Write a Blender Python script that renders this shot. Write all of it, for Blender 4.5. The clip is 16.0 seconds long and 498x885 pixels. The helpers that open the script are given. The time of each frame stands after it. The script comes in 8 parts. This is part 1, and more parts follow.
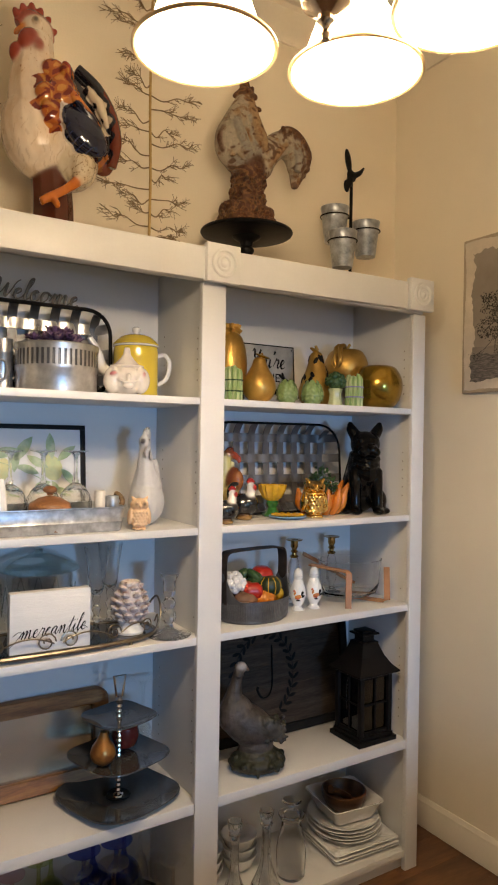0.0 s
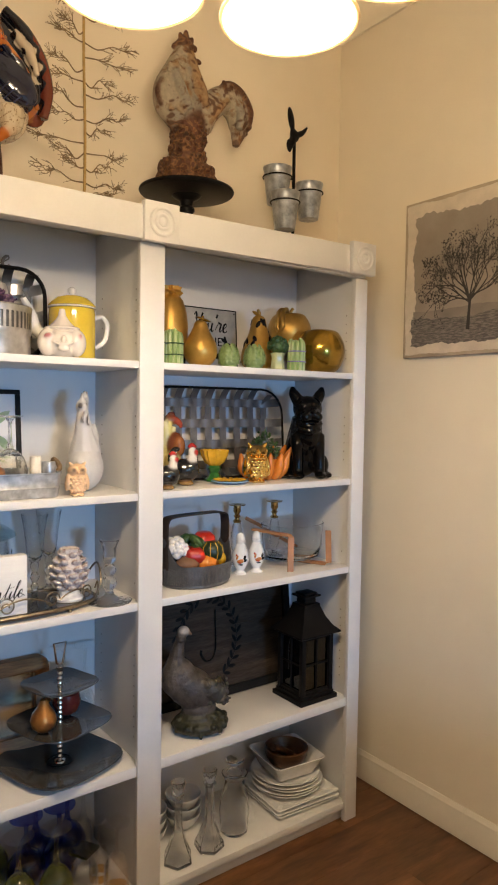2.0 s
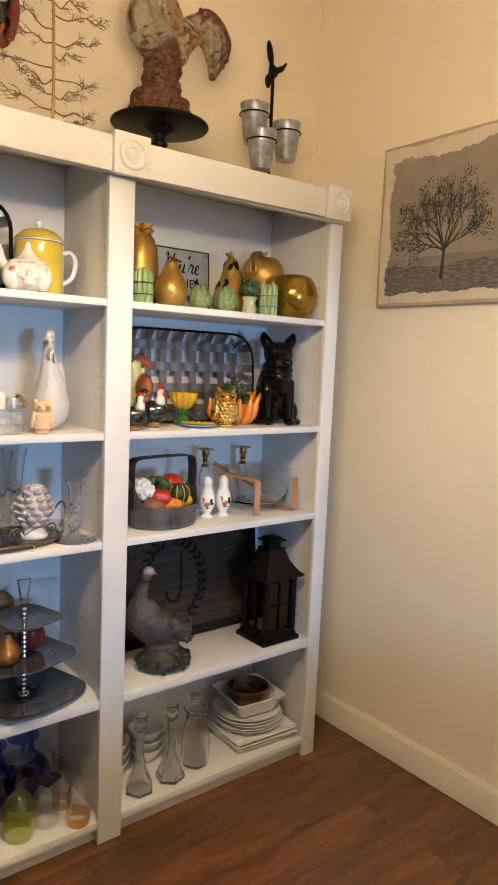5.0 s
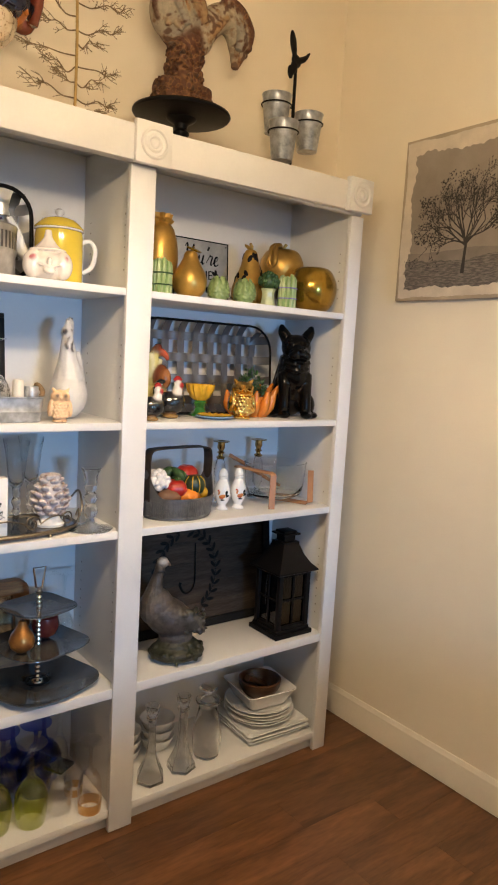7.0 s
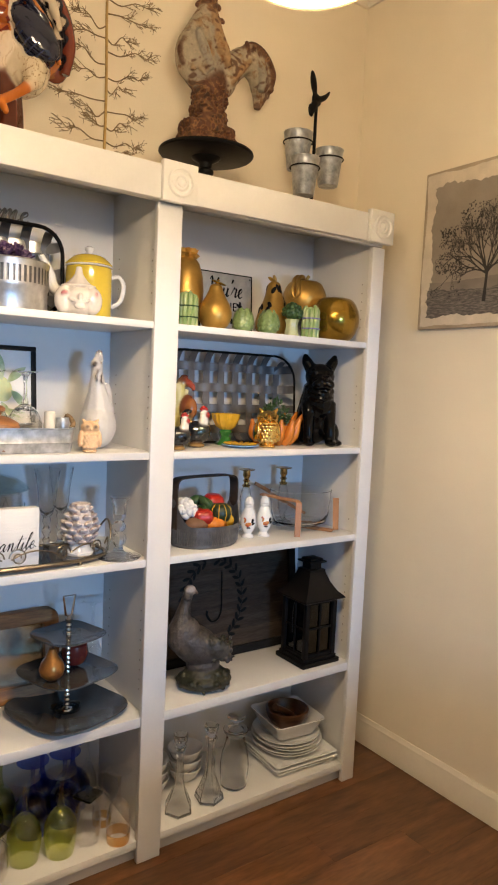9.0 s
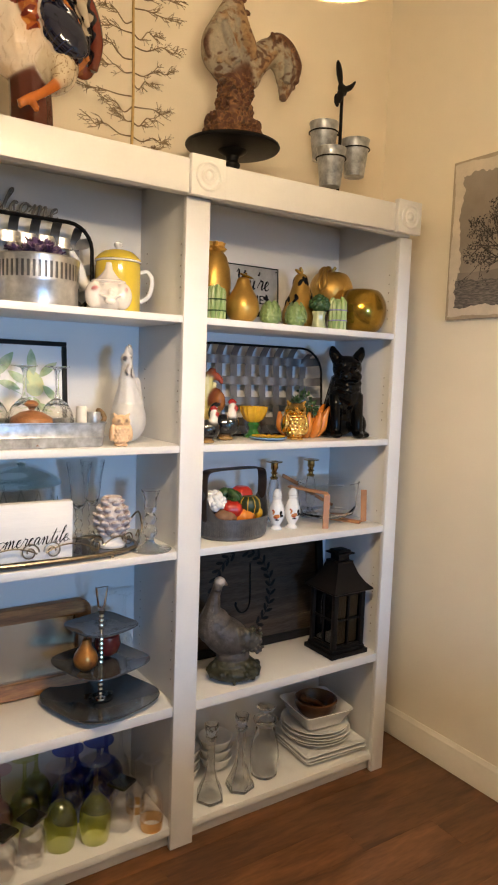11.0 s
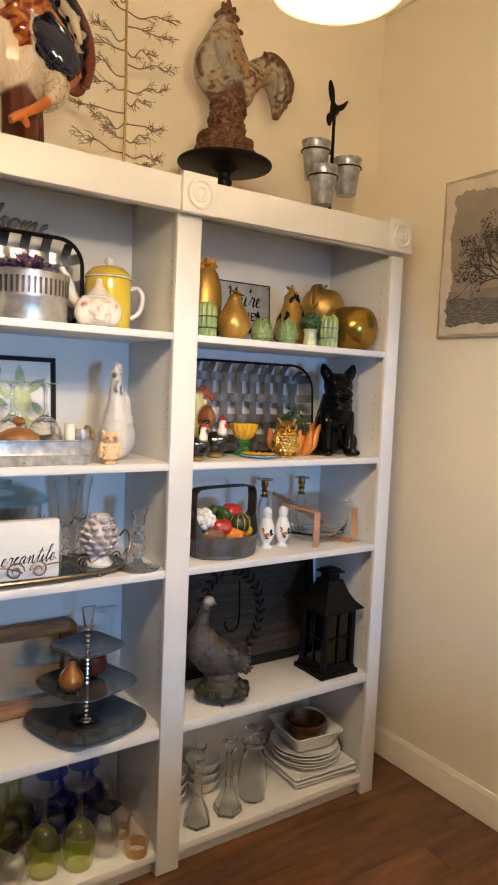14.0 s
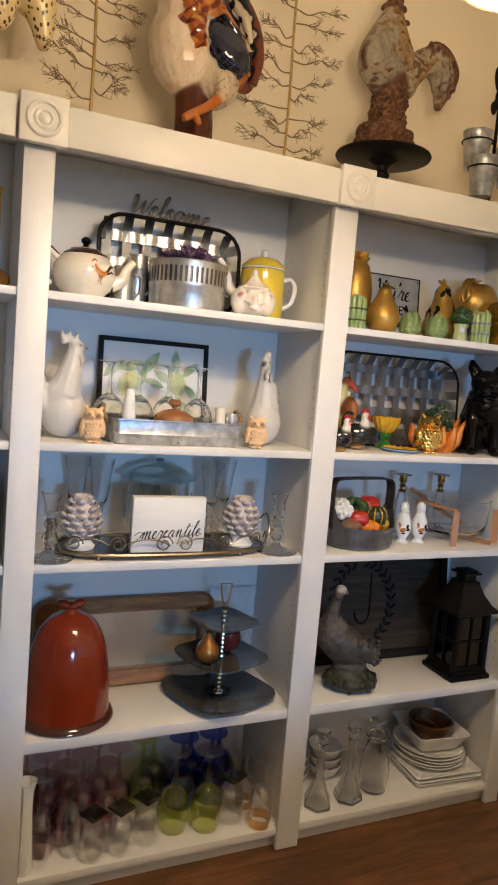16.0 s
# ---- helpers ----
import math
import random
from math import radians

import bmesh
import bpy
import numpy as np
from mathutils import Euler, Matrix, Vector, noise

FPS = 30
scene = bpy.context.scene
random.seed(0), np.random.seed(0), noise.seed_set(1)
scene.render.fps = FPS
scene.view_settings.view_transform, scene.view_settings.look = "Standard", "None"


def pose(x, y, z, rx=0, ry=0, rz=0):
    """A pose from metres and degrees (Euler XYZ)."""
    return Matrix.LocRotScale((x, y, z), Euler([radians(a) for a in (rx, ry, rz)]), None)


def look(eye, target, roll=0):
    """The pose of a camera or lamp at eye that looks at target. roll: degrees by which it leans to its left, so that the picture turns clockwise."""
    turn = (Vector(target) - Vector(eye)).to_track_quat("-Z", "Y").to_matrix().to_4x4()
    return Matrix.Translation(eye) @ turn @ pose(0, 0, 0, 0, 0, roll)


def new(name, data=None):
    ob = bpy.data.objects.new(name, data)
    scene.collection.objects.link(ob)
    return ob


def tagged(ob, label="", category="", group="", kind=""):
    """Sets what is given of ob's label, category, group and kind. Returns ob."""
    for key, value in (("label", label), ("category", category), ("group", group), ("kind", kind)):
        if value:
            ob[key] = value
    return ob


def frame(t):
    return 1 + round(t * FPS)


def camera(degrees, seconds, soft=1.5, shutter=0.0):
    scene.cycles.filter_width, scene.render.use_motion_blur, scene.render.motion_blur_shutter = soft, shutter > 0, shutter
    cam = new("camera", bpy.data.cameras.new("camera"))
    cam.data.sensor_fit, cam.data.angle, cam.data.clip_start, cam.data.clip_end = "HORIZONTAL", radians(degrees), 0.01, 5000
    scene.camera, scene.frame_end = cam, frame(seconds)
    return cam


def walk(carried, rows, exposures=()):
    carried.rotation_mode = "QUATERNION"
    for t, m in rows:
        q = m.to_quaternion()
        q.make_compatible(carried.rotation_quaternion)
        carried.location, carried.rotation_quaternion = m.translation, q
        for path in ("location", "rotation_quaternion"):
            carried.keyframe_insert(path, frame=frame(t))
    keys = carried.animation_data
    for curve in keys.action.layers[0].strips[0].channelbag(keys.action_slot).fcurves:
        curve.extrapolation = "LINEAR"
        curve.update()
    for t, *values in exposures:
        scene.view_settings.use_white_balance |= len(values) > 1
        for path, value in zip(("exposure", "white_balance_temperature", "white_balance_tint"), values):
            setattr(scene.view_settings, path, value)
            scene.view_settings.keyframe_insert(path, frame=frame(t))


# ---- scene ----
cam = camera(39.87, 16.0, 2.0)
PATH = [
    (0, (-1.9135, -1.8126, 1.5774), (-0.8479, -0.1201, 1.5709), 0.91),
    (0.5, (-1.8971, -1.8151, 1.5769), (-0.7615, -0.1695, 1.5309), 0.58),
    (1, (-1.8898, -1.8106, 1.5645), (-0.7391, -0.1769, 1.4819), 1.18),
    (1.5, (-1.8850, -1.8141, 1.5618), (-0.7009, -0.2063, 1.4480), 1.38),
    (2, (-1.8818, -1.8129, 1.5689), (-0.6952, -0.2060, 1.4694), 0.81),
    (2.5, (-1.8795, -1.8161, 1.5659), (-0.7004, -0.2031, 1.4779), -0.14),
    (3, (-1.8595, -1.8199, 1.5567), (-0.6611, -0.2276, 1.3874), 0.31),
    (3.5, (-1.8580, -1.8282, 1.5407), (-0.6651, -0.2361, 1.3347), 1.97),
    (4, (-1.8569, -1.8347, 1.5422), (-0.6037, -0.2942, 1.3044), 2.24),
    (6.5, (-1.8689, -1.8279, 1.5269), (-0.6653, -0.2463, 1.3031), 2.96),
    (7, (-1.8669, -1.8215, 1.5278), (-0.6599, -0.2462, 1.2799), 3.33),
    (7.5, (-1.8706, -1.8281, 1.5256), (-0.6767, -0.2418, 1.2840), 3.34),
    (8, (-1.8746, -1.8279, 1.5325), (-0.6896, -0.2316, 1.3146), 2.94),
    (8.5, (-1.8873, -1.8417, 1.5302), (-0.7294, -0.2220, 1.3409), 2.10),
    (9, (-1.8899, -1.8393, 1.5316), (-0.7355, -0.2151, 1.3613), 2.61),
    (11.5, (-1.9199, -1.8327, 1.5404), (-0.8203, -0.1744, 1.3384), 1.94),
    (12, (-1.9126, -1.8309, 1.5461), (-0.8023, -0.1780, 1.3591), 1.57),
    (12.5, (-1.9099, -1.8218, 1.5480), (-0.8064, -0.1620, 1.3830), 2.07),
    (13, (-1.9049, -1.8248, 1.5418), (-0.8001, -0.1691, 1.3465), 2.45),
    (13.5, (-1.9029, -1.8208, 1.5462), (-0.7973, -0.1632, 1.3731), 1.72),
    (14, (-1.9023, -1.8204, 1.5499), (-0.7780, -0.1740, 1.3909), 2.49),
    (14.5, (-1.9211, -1.8350, 1.5456), (-0.9021, -0.1166, 1.4541), 2.68),
    (15, (-1.9415, -1.8379, 1.5450), (-1.0150, -0.0708, 1.4081), 3.83),
    (15.5, (-1.9507, -1.8400, 1.5443), (-1.0872, -0.0415, 1.4038), 4.19),
    (16, (-1.9688, -1.8328, 1.5371), (-1.1640, -0.0129, 1.3358), 4.83),
]
walk(cam, [(t, look(eye, target, roll)) for t, eye, target, roll in PATH], [(0.0, -0.44), (0.5, -0.38), (1.0, -0.38), (1.5, -0.24), (2.5, -0.20), (4.0, -0.04), (9.0, -0.04), (13.5, -0.06), (14.5, -0.18), (15.0, -0.26), (16.0, -0.34)])

# ---- world, lamps, daylight ----
world = bpy.data.worlds.new("world")
scene.world = world
world.use_nodes = True
wn = world.node_tree.nodes
sky = wn.new("ShaderNodeTexSky")
sky.sky_type, sky.sun_disc = "NISHITA", False
sky.sun_elevation, sky.sun_rotation = radians(40), radians(200)
world.node_tree.links.new(sky.outputs[0], wn["Background"].inputs[0])
wn["Background"].inputs[1].default_value = 0.08
scene.view_settings.exposure = 0.0

WALL_X, WALL_Y, LEFT_X, SOUTH_Y, CEIL = 0.22, 0.405, -6.4, -5.6, 3.25
SHADES = [(-1.445, -0.932, 2.142), (-1.208, -0.987, 2.153), (-1.182, -1.190, 2.157)]
HUB = (-1.341, -1.080, 2.160)


def lamp(name, kind, energy, color, m, **more):
    data = bpy.data.lights.new(name, kind)
    data.energy, data.color = energy, color
    for key, value in more.items():
        if key == "radius":
            data.shadow_soft_size = value
        if key == "sx":
            data.shape, data.size = "RECTANGLE", value
        if key == "sy":
            data.size_y = value
    ob = new(name, data)
    ob.matrix_world = m
    return ob


for sx, sy, sz in SHADES:
    lamp("bulb_light", "POINT", 15.2, (1.0, 0.73, 0.46), pose(sx, sy, sz + 0.026), radius=0.022)
# bluish daylight from an unseen window behind the camera, inferred from the shelf backs
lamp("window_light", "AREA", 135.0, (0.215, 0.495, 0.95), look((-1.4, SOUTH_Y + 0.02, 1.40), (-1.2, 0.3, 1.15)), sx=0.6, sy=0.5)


# ---- materials ----
def principled(name):
    m = bpy.data.materials.new(name)
    m.use_nodes = True
    return m, m.node_tree.nodes, m.node_tree.links, m.node_tree.nodes["Principled BSDF"]


def noise_node(nodes, links, scale, detail=4.0, coord="Object", stretch=None, rough=0.6):
    tc = nodes.new("ShaderNodeTexCoord")
    n = nodes.new("ShaderNodeTexNoise")
    n.inputs["Scale"].default_value, n.inputs["Detail"].default_value = scale, detail
    n.inputs["Roughness"].default_value = rough
    if stretch:
        mp = nodes.new("ShaderNodeMapping")
        mp.inputs["Scale"].default_value = stretch
        links.new(tc.outputs[coord], mp.inputs[0])
        links.new(mp.outputs[0], n.inputs[0])
    else:
        links.new(tc.outputs[coord], n.inputs[0])
    return n


def ramp(nodes, links, src, stops):
    r = nodes.new("ShaderNodeValToRGB")
    el = r.color_ramp.elements
    while len(el) < len(stops):
        el.new(0.5)
    for e, (p, c) in zip(el, stops):
        e.position, e.color = p, (*c, 1)
    links.new(src, r.inputs[0])
    return r


def shade_of(c, k):
    return tuple(min(1.0, v * k) for v in c)


def surf(name, base, rough=0.5, metal=0.0, var=0.12, scale=6.0, bump=0.05, bscale=80.0, coat=0.0, stretch=None, second=None, cut=(0.45, 0.62), attr=False, roughvar=0.08):
    """A painted, glazed or metal surface: colour that varies at two scales, roughness and fine relief."""
    m, n, l, b = principled(name)
    big = noise_node(n, l, scale, 5, stretch=stretch)
    fine = noise_node(n, l, bscale, 3, stretch=stretch)
    if second:
        col = ramp(n, l, big.outputs[0], [(cut[0], base), (cut[1], second)])
    else:
        col = ramp(n, l, big.outputs[0], [(0.3, shade_of(base, 1 - var)), (0.7, shade_of(base, 1 + var))])
    out = col.outputs[0]
    if attr:
        at = n.new("ShaderNodeVertexColor")
        at.layer_name = "paint"
        mx = n.new("ShaderNodeMix")
        mx.data_type, mx.blend_type = "RGBA", "MULTIPLY"
        mx.inputs[0].default_value = 1.0
        l.new(at.outputs[0], mx.inputs[6])
        l.new(out, mx.inputs[7])
        out = mx.outputs[2]
    mx2 = n.new("ShaderNodeMix")
    mx2.data_type, mx2.blend_type = "RGBA", "MULTIPLY"
    mx2.inputs[0].default_value = min(1.0, var * 2)
    fr = ramp(n, l, fine.outputs[0], [(0.3, (0.75, 0.75, 0.75)), (0.65, (1, 1, 1))])
    l.new(out, mx2.inputs[6])
    l.new(fr.outputs[0], mx2.inputs[7])
    l.new(mx2.outputs[2], b.inputs["Base Color"])
    rr = n.new("ShaderNodeMapRange")
    rr.inputs["To Min"].default_value, rr.inputs["To Max"].default_value = max(0.02, rough - roughvar), min(1, rough + roughvar)
    l.new(big.outputs[0], rr.inputs[0])
    l.new(rr.outputs[0], b.inputs["Roughness"])
    b.inputs["Metallic"].default_value, b.inputs["Coat Weight"].default_value = metal, coat
    b.inputs["Coat Roughness"].default_value = 0.06
    if bump:
        bp = n.new("ShaderNodeBump")
        bp.inputs["Strength"].default_value, bp.inputs["Distance"].default_value = bump, 0.004
        l.new(fine.outputs[0], bp.inputs["Height"])
        l.new(bp.outputs[0], b.inputs["Normal"])
    return m


def glass(name, tint=(0.96, 0.98, 0.98), gloss=(1, 1, 1), rough=0.02, face=0.07, wavy=0.12, milk=0.0):
    """Clear glass: it lets light through and shines by its Fresnel reflection; milk: its share of diffuse,
    tint-coloured surface.
    """
    m = bpy.data.materials.new(name)
    m.use_nodes = True
    n, l = m.node_tree.nodes, m.node_tree.links
    n.clear()
    out, mix, tr, gl, fr = (n.new(k) for k in ("ShaderNodeOutputMaterial", "ShaderNodeMixShader", "ShaderNodeBsdfTransparent", "ShaderNodeBsdfGlossy", "ShaderNodeLayerWeight"))
    tr.inputs[0].default_value, gl.inputs[0].default_value = (*tint, 1), (*gloss, 1)
    gl.inputs["Roughness"].default_value = rough
    fr.inputs[0].default_value = 0.5
    pw, ma = n.new("ShaderNodeMath"), n.new("ShaderNodeMath")
    pw.operation, ma.operation = "POWER", "MULTIPLY_ADD"
    pw.inputs[1].default_value, ma.inputs[1].default_value, ma.inputs[2].default_value = 2.8, 0.80, face
    l.new(fr.outputs["Facing"], pw.inputs[0])
    l.new(pw.outputs[0], ma.inputs[0])
    bp = n.new("ShaderNodeBump")
    bp.inputs["Strength"].default_value, bp.inputs["Distance"].default_value = wavy, 0.004
    l.new(noise_node(n, l, 25, 2).outputs[0], bp.inputs["Height"])
    l.new(bp.outputs[0], gl.inputs["Normal"])
    l.new(ma.outputs[0], mix.inputs[0])
    l.new(tr.outputs[0], mix.inputs[1])
    l.new(gl.outputs[0], mix.inputs[2])
    last = mix
    # a diffuse share mixed in gives the glass a whitish look
    if milk:
        dusty, veil = n.new("ShaderNodeMixShader"), n.new("ShaderNodeBsdfDiffuse")
        veil.inputs[0].default_value, dusty.inputs[0].default_value = (*[0.9 * v for v in tint], 1), milk
        l.new(mix.outputs[0], dusty.inputs[1])
        l.new(veil.outputs[0], dusty.inputs[2])
        last = dusty
    l.new(last.outputs[0], out.inputs[0])
    return m


def wood(name, dark, light, rough=0.4, along=(1.2, 14, 14), scale=3.0, coat=0.0, per_object=False, bump=0.05):
    m, n, l, b = principled(name)
    tc, mp = n.new("ShaderNodeTexCoord"), n.new("ShaderNodeMapping")
    mp.inputs["Scale"].default_value = along
    l.new(tc.outputs["Object"], mp.inputs[0])
    nz, wv = n.new("ShaderNodeTexNoise"), n.new("ShaderNodeTexNoise")
    for node, sc, dt, ds in ((nz, scale, 6, 0.6), (wv, scale * 6, 4, 0.2)):
        node.inputs["Scale"].default_value, node.inputs["Detail"].default_value, node.inputs["Distortion"].default_value = sc, dt, ds
        node.noise_dimensions = "4D"
        l.new(mp.outputs[0], node.inputs["Vector"])
        if per_object:
            info, mul = n.new("ShaderNodeObjectInfo"), n.new("ShaderNodeMath")
            mul.operation = "MULTIPLY"
            mul.inputs[1].default_value = 37.0
            l.new(info.outputs["Random"], mul.inputs[0])
            l.new(mul.outputs[0], node.inputs["W"])
    col = ramp(n, l, nz.outputs[0], [(0.32, dark), (0.68, light)])
    fr = ramp(n, l, wv.outputs[0], [(0.35, (0.62, 0.6, 0.58)), (0.6, (1, 1, 1))])
    mx = n.new("ShaderNodeMix")
    mx.data_type, mx.blend_type = "RGBA", "MULTIPLY"
    mx.inputs[0].default_value = 0.7
    l.new(col.outputs[0], mx.inputs[6])
    l.new(fr.outputs[0], mx.inputs[7])
    out = mx.outputs[2]
    if per_object:
        info2, hsv, mr = n.new("ShaderNodeObjectInfo"), n.new("ShaderNodeHueSaturation"), n.new("ShaderNodeMapRange")
        mr.inputs["To Min"].default_value, mr.inputs["To Max"].default_value = 0.85, 1.12
        l.new(info2.outputs["Random"], mr.inputs[0])
        l.new(mr.outputs[0], hsv.inputs["Value"])
        l.new(out, hsv.inputs["Color"])
        out = hsv.outputs[0]
    l.new(out, b.inputs["Base Color"])
    b.inputs["Roughness"].default_value, b.inputs["Coat Weight"].default_value = rough, coat
    bp = n.new("ShaderNodeBump")
    bp.inputs["Strength"].default_value, bp.inputs["Distance"].default_value = bump, 0.002
    l.new(wv.outputs[0], bp.inputs["Height"])
    l.new(bp.outputs[0], b.inputs["Normal"])
    return m


def glow(name, color, strength):
    m, n, l, b = principled(name)
    b.inputs["Base Color"].default_value = (0.9, 0.88, 0.82, 1)
    b.inputs["Roughness"].default_value = 0.3
    b.inputs["Emission Color"].default_value = (*color, 1)
    b.inputs["Emission Strength"].default_value = strength
    return m


M = {}
M["wall"] = surf("wall_paint", (0.85, 0.755, 0.59), 0.75, var=0.03, scale=1.5, bump=0.12, bscale=160)
M["ceiling"] = surf("ceiling_paint", (0.80, 0.77, 0.71), 0.8, var=0.03, scale=2, bump=0.2, bscale=120)
M["trim"] = surf("trim_paint", (0.83, 0.76, 0.62), 0.35, var=0.05, scale=3, bump=0.03)
M["white"] = surf("shelf_paint", (0.75, 0.74, 0.72), 0.38, var=0.04, scale=2.5, bump=0.04, bscale=120)
M["board"] = surf("melamine_board", (0.70, 0.695, 0.68), 0.45, var=0.03, scale=2.0, bump=0.02, bscale=200)
M["hole"] = surf("pin_hole", (0.30, 0.28, 0.25), 0.9, bump=0)
M["floor"] = wood("laminate_floor", (0.085, 0.035, 0.013), (0.205, 0.089, 0.034), 0.30, along=(1.3, 8, 8), scale=2.4, per_object=True)
M["gap"] = surf("floor_gap", (0.05, 0.022, 0.011), 0.8, bump=0)
M["white_glaze"] = surf("white_glaze", (0.80, 0.79, 0.77), 0.15, var=0.04, scale=12, bump=0.04, bscale=50, coat=0.5)
M["porcelain"] = surf("porcelain", (0.83, 0.83, 0.82), 0.12, var=0.03, scale=10, bump=0.01, coat=0.4)
M["cream_glaze"] = surf("cream_glaze", (0.78, 0.71, 0.58), 0.14, var=0.06, scale=10, bump=0.02, coat=0.5)
M["yellow"] = surf("yellow_enamel", (0.70, 0.52, 0.05), 0.16, var=0.05, scale=6, bump=0.01, coat=0.6)
M["red"] = surf("red_glaze", (0.20, 0.020, 0.0045), 0.13, var=0.16, scale=5, bump=0.05, bscale=30, coat=0.3)
M["brown_glaze"] = surf("brown_glaze", (0.07, 0.018, 0.010), 0.14, var=0.2, scale=10, bump=0.02, coat=0.6)
M["black_glaze"] = surf("black_glaze", (0.002, 0.002, 0.002), 0.11, var=0.1, scale=10, bump=0.03, bscale=40, coat=0.15)
M["black_metal"] = surf("black_metal", (0.006, 0.0055, 0.0055), 0.42, var=0.25, scale=12, bump=0.06)
M["black_wood"] = surf("black_paint", (0.014, 0.013, 0.012), 0.5, var=0.3, scale=8, bump=0.1, stretch=(1, 8, 8))
M["galv"] = surf("galvanised_steel", (0.48, 0.50, 0.52), 0.36, 0.65, var=0.38, scale=22, bump=0.10, bscale=45, roughvar=0.14)
M["galv_dark"] = surf("dark_galvanised_steel", (0.17, 0.175, 0.18), 0.42, 0.7, var=0.3, scale=14, bump=0.12, bscale=60, roughvar=0.14)
M["steel"] = surf("brushed_tin", (0.54, 0.53, 0.51), 0.36, 0.85, var=0.30, scale=14, bump=0.05, bscale=60)
M["chrome"] = surf("chrome", (0.72, 0.71, 0.70), 0.08, 1.0, var=0.04, bump=0.0)
M["strip"] = surf("tobacco_basket_metal", (0.19, 0.19, 0.19), 0.45, 0.6, var=0.3, scale=8, bump=0.12, bscale=50, second=(0.20, 0.10, 0.055), cut=(0.60, 0.85))
M["strip_mid"] = surf("grey_strip_metal", (0.13, 0.13, 0.128), 0.42, 0.75, var=0.25, scale=9, bump=0.1, bscale=50)
M["strip_light"] = surf("light_strip_metal", (0.52, 0.53, 0.53), 0.30, 0.8, var=0.2, scale=9, bump=0.1, bscale=50)
M["brass"] = surf("antique_brass", (0.42, 0.26, 0.09), 0.25, 1.0, var=0.15, scale=20, bump=0.03)
M["pale_brass"] = surf("pale_brass", (0.80, 0.60, 0.32), 0.35, 0.7, var=0.1, scale=20, bump=0.02)
M["nickel"] = surf("brushed_nickel", (0.55, 0.43, 0.30), 0.22, 1.0, var=0.08, scale=20, bump=0.02, stretch=(1, 1, 9))
M["gold"] = surf("gold_leaf", (0.52, 0.31, 0.07), 0.40, 0.75, var=0.2, scale=9, bump=0.06, bscale=60, roughvar=0.1)
M["gold_dark"] = surf("dark_gold", (0.36, 0.21, 0.02), 0.22, 0.8, var=0.35, scale=6, bump=0.05, bscale=50, coat=0.3)
M["leaf_green"] = surf("artichoke_green", (0.19, 0.28, 0.085), 0.3, var=0.2, scale=25, bump=0.08, coat=0.3, second=(0.24, 0.32, 0.12), cut=(0.4, 0.65))
M["dark_green"] = surf("broccoli_green", (0.035, 0.085, 0.022), 0.4, var=0.3, scale=60, bump=0.4, bscale=150)
M["asparagus"] = surf("asparagus_green", (0.22, 0.34, 0.10), 0.3, var=0.25, scale=30, bump=0.05, stretch=(1, 1, 0.25), second=(0.52, 0.58, 0.30), cut=(0.42, 0.62))
M["pale_green"] = surf("pale_green_glaze", (0.50, 0.52, 0.28), 0.25, var=0.15, scale=20, bump=0.03)
M["orange"] = surf("orange_glaze", (0.66, 0.21, 0.025), 0.25, var=0.15, scale=12, bump=0.06, coat=0.3)
M["yellow_glaze"] = surf("sunflower_glaze", (0.74, 0.42, 0.03), 0.22, var=0.12, scale=20, bump=0.04, coat=0.3)
M["stem_green"] = surf("green_glaze", (0.03, 0.16, 0.025), 0.2, var=0.2, scale=20, bump=0.04, coat=0.4)
M["blue_glaze"] = surf("blue_glaze", (0.25, 0.42, 0.60), 0.2, bump=0.02, coat=0.3)
M["tomato"] = surf("tomato_red", (0.42, 0.022, 0.012), 0.3, var=0.2, scale=9, bump=0.03, coat=0.3)
M["gourd"] = surf("striped_gourd", (0.02, 0.035, 0.012), 0.35, var=0.3, scale=12, bump=0.1)
M["potato"] = surf("potato_brown", (0.20, 0.10, 0.05), 0.6, var=0.25, scale=16, bump=0.15)
M["copper_wood"] = surf("tan_leather_band", (0.42, 0.20, 0.085), 0.45, var=0.15, scale=14, bump=0.06)
M["bowl_wood"] = wood("dark_bowl_wood", (0.05, 0.020, 0.008), (0.16, 0.065, 0.022), 0.35, along=(3, 3, 12), coat=0.2)
M["tray_wood"] = wood("tray_wood", (0.18, 0.075, 0.020), (0.40, 0.19, 0.055), 0.5, along=(1.5, 10, 10), scale=4)
M["walnut"] = wood("warm_wood", (0.22, 0.09, 0.03), (0.42, 0.19, 0.07), 0.4, along=(2, 10, 10), scale=4)
M["sign_wood"] = wood("grey_brown_boards", (0.040, 0.029, 0.021), (0.068, 0.050, 0.036), 0.7, along=(1.2, 8, 12), scale=4, bump=0.2)
M["white_wood"] = surf("whitewashed_wood", (0.80, 0.79, 0.77), 0.6, var=0.06, scale=7, bump=0.15, bscale=90, stretch=(0.4, 1, 5))
M["paper"] = surf("white_paper", (0.80, 0.80, 0.79), 0.7, var=0.03, bump=0.03)
M["sign_metal"] = surf("dull_cut_metal", (0.20, 0.18, 0.15), 0.55, 0.3, var=0.15, scale=20, bump=0.05)
M["ink"] = surf("black_ink", (0.006, 0.006, 0.006), 0.5, bump=0)
M["grey_sign"] = surf("grey_tin_sign", (0.42, 0.42, 0.40), 0.5, 0.3, var=0.2, scale=18, bump=0.05)
M["slate"] = surf("dark_glass_plate", (0.060, 0.060, 0.060), 0.12, 0.0, var=0.15, scale=5, bump=0.01, coat=0.3)
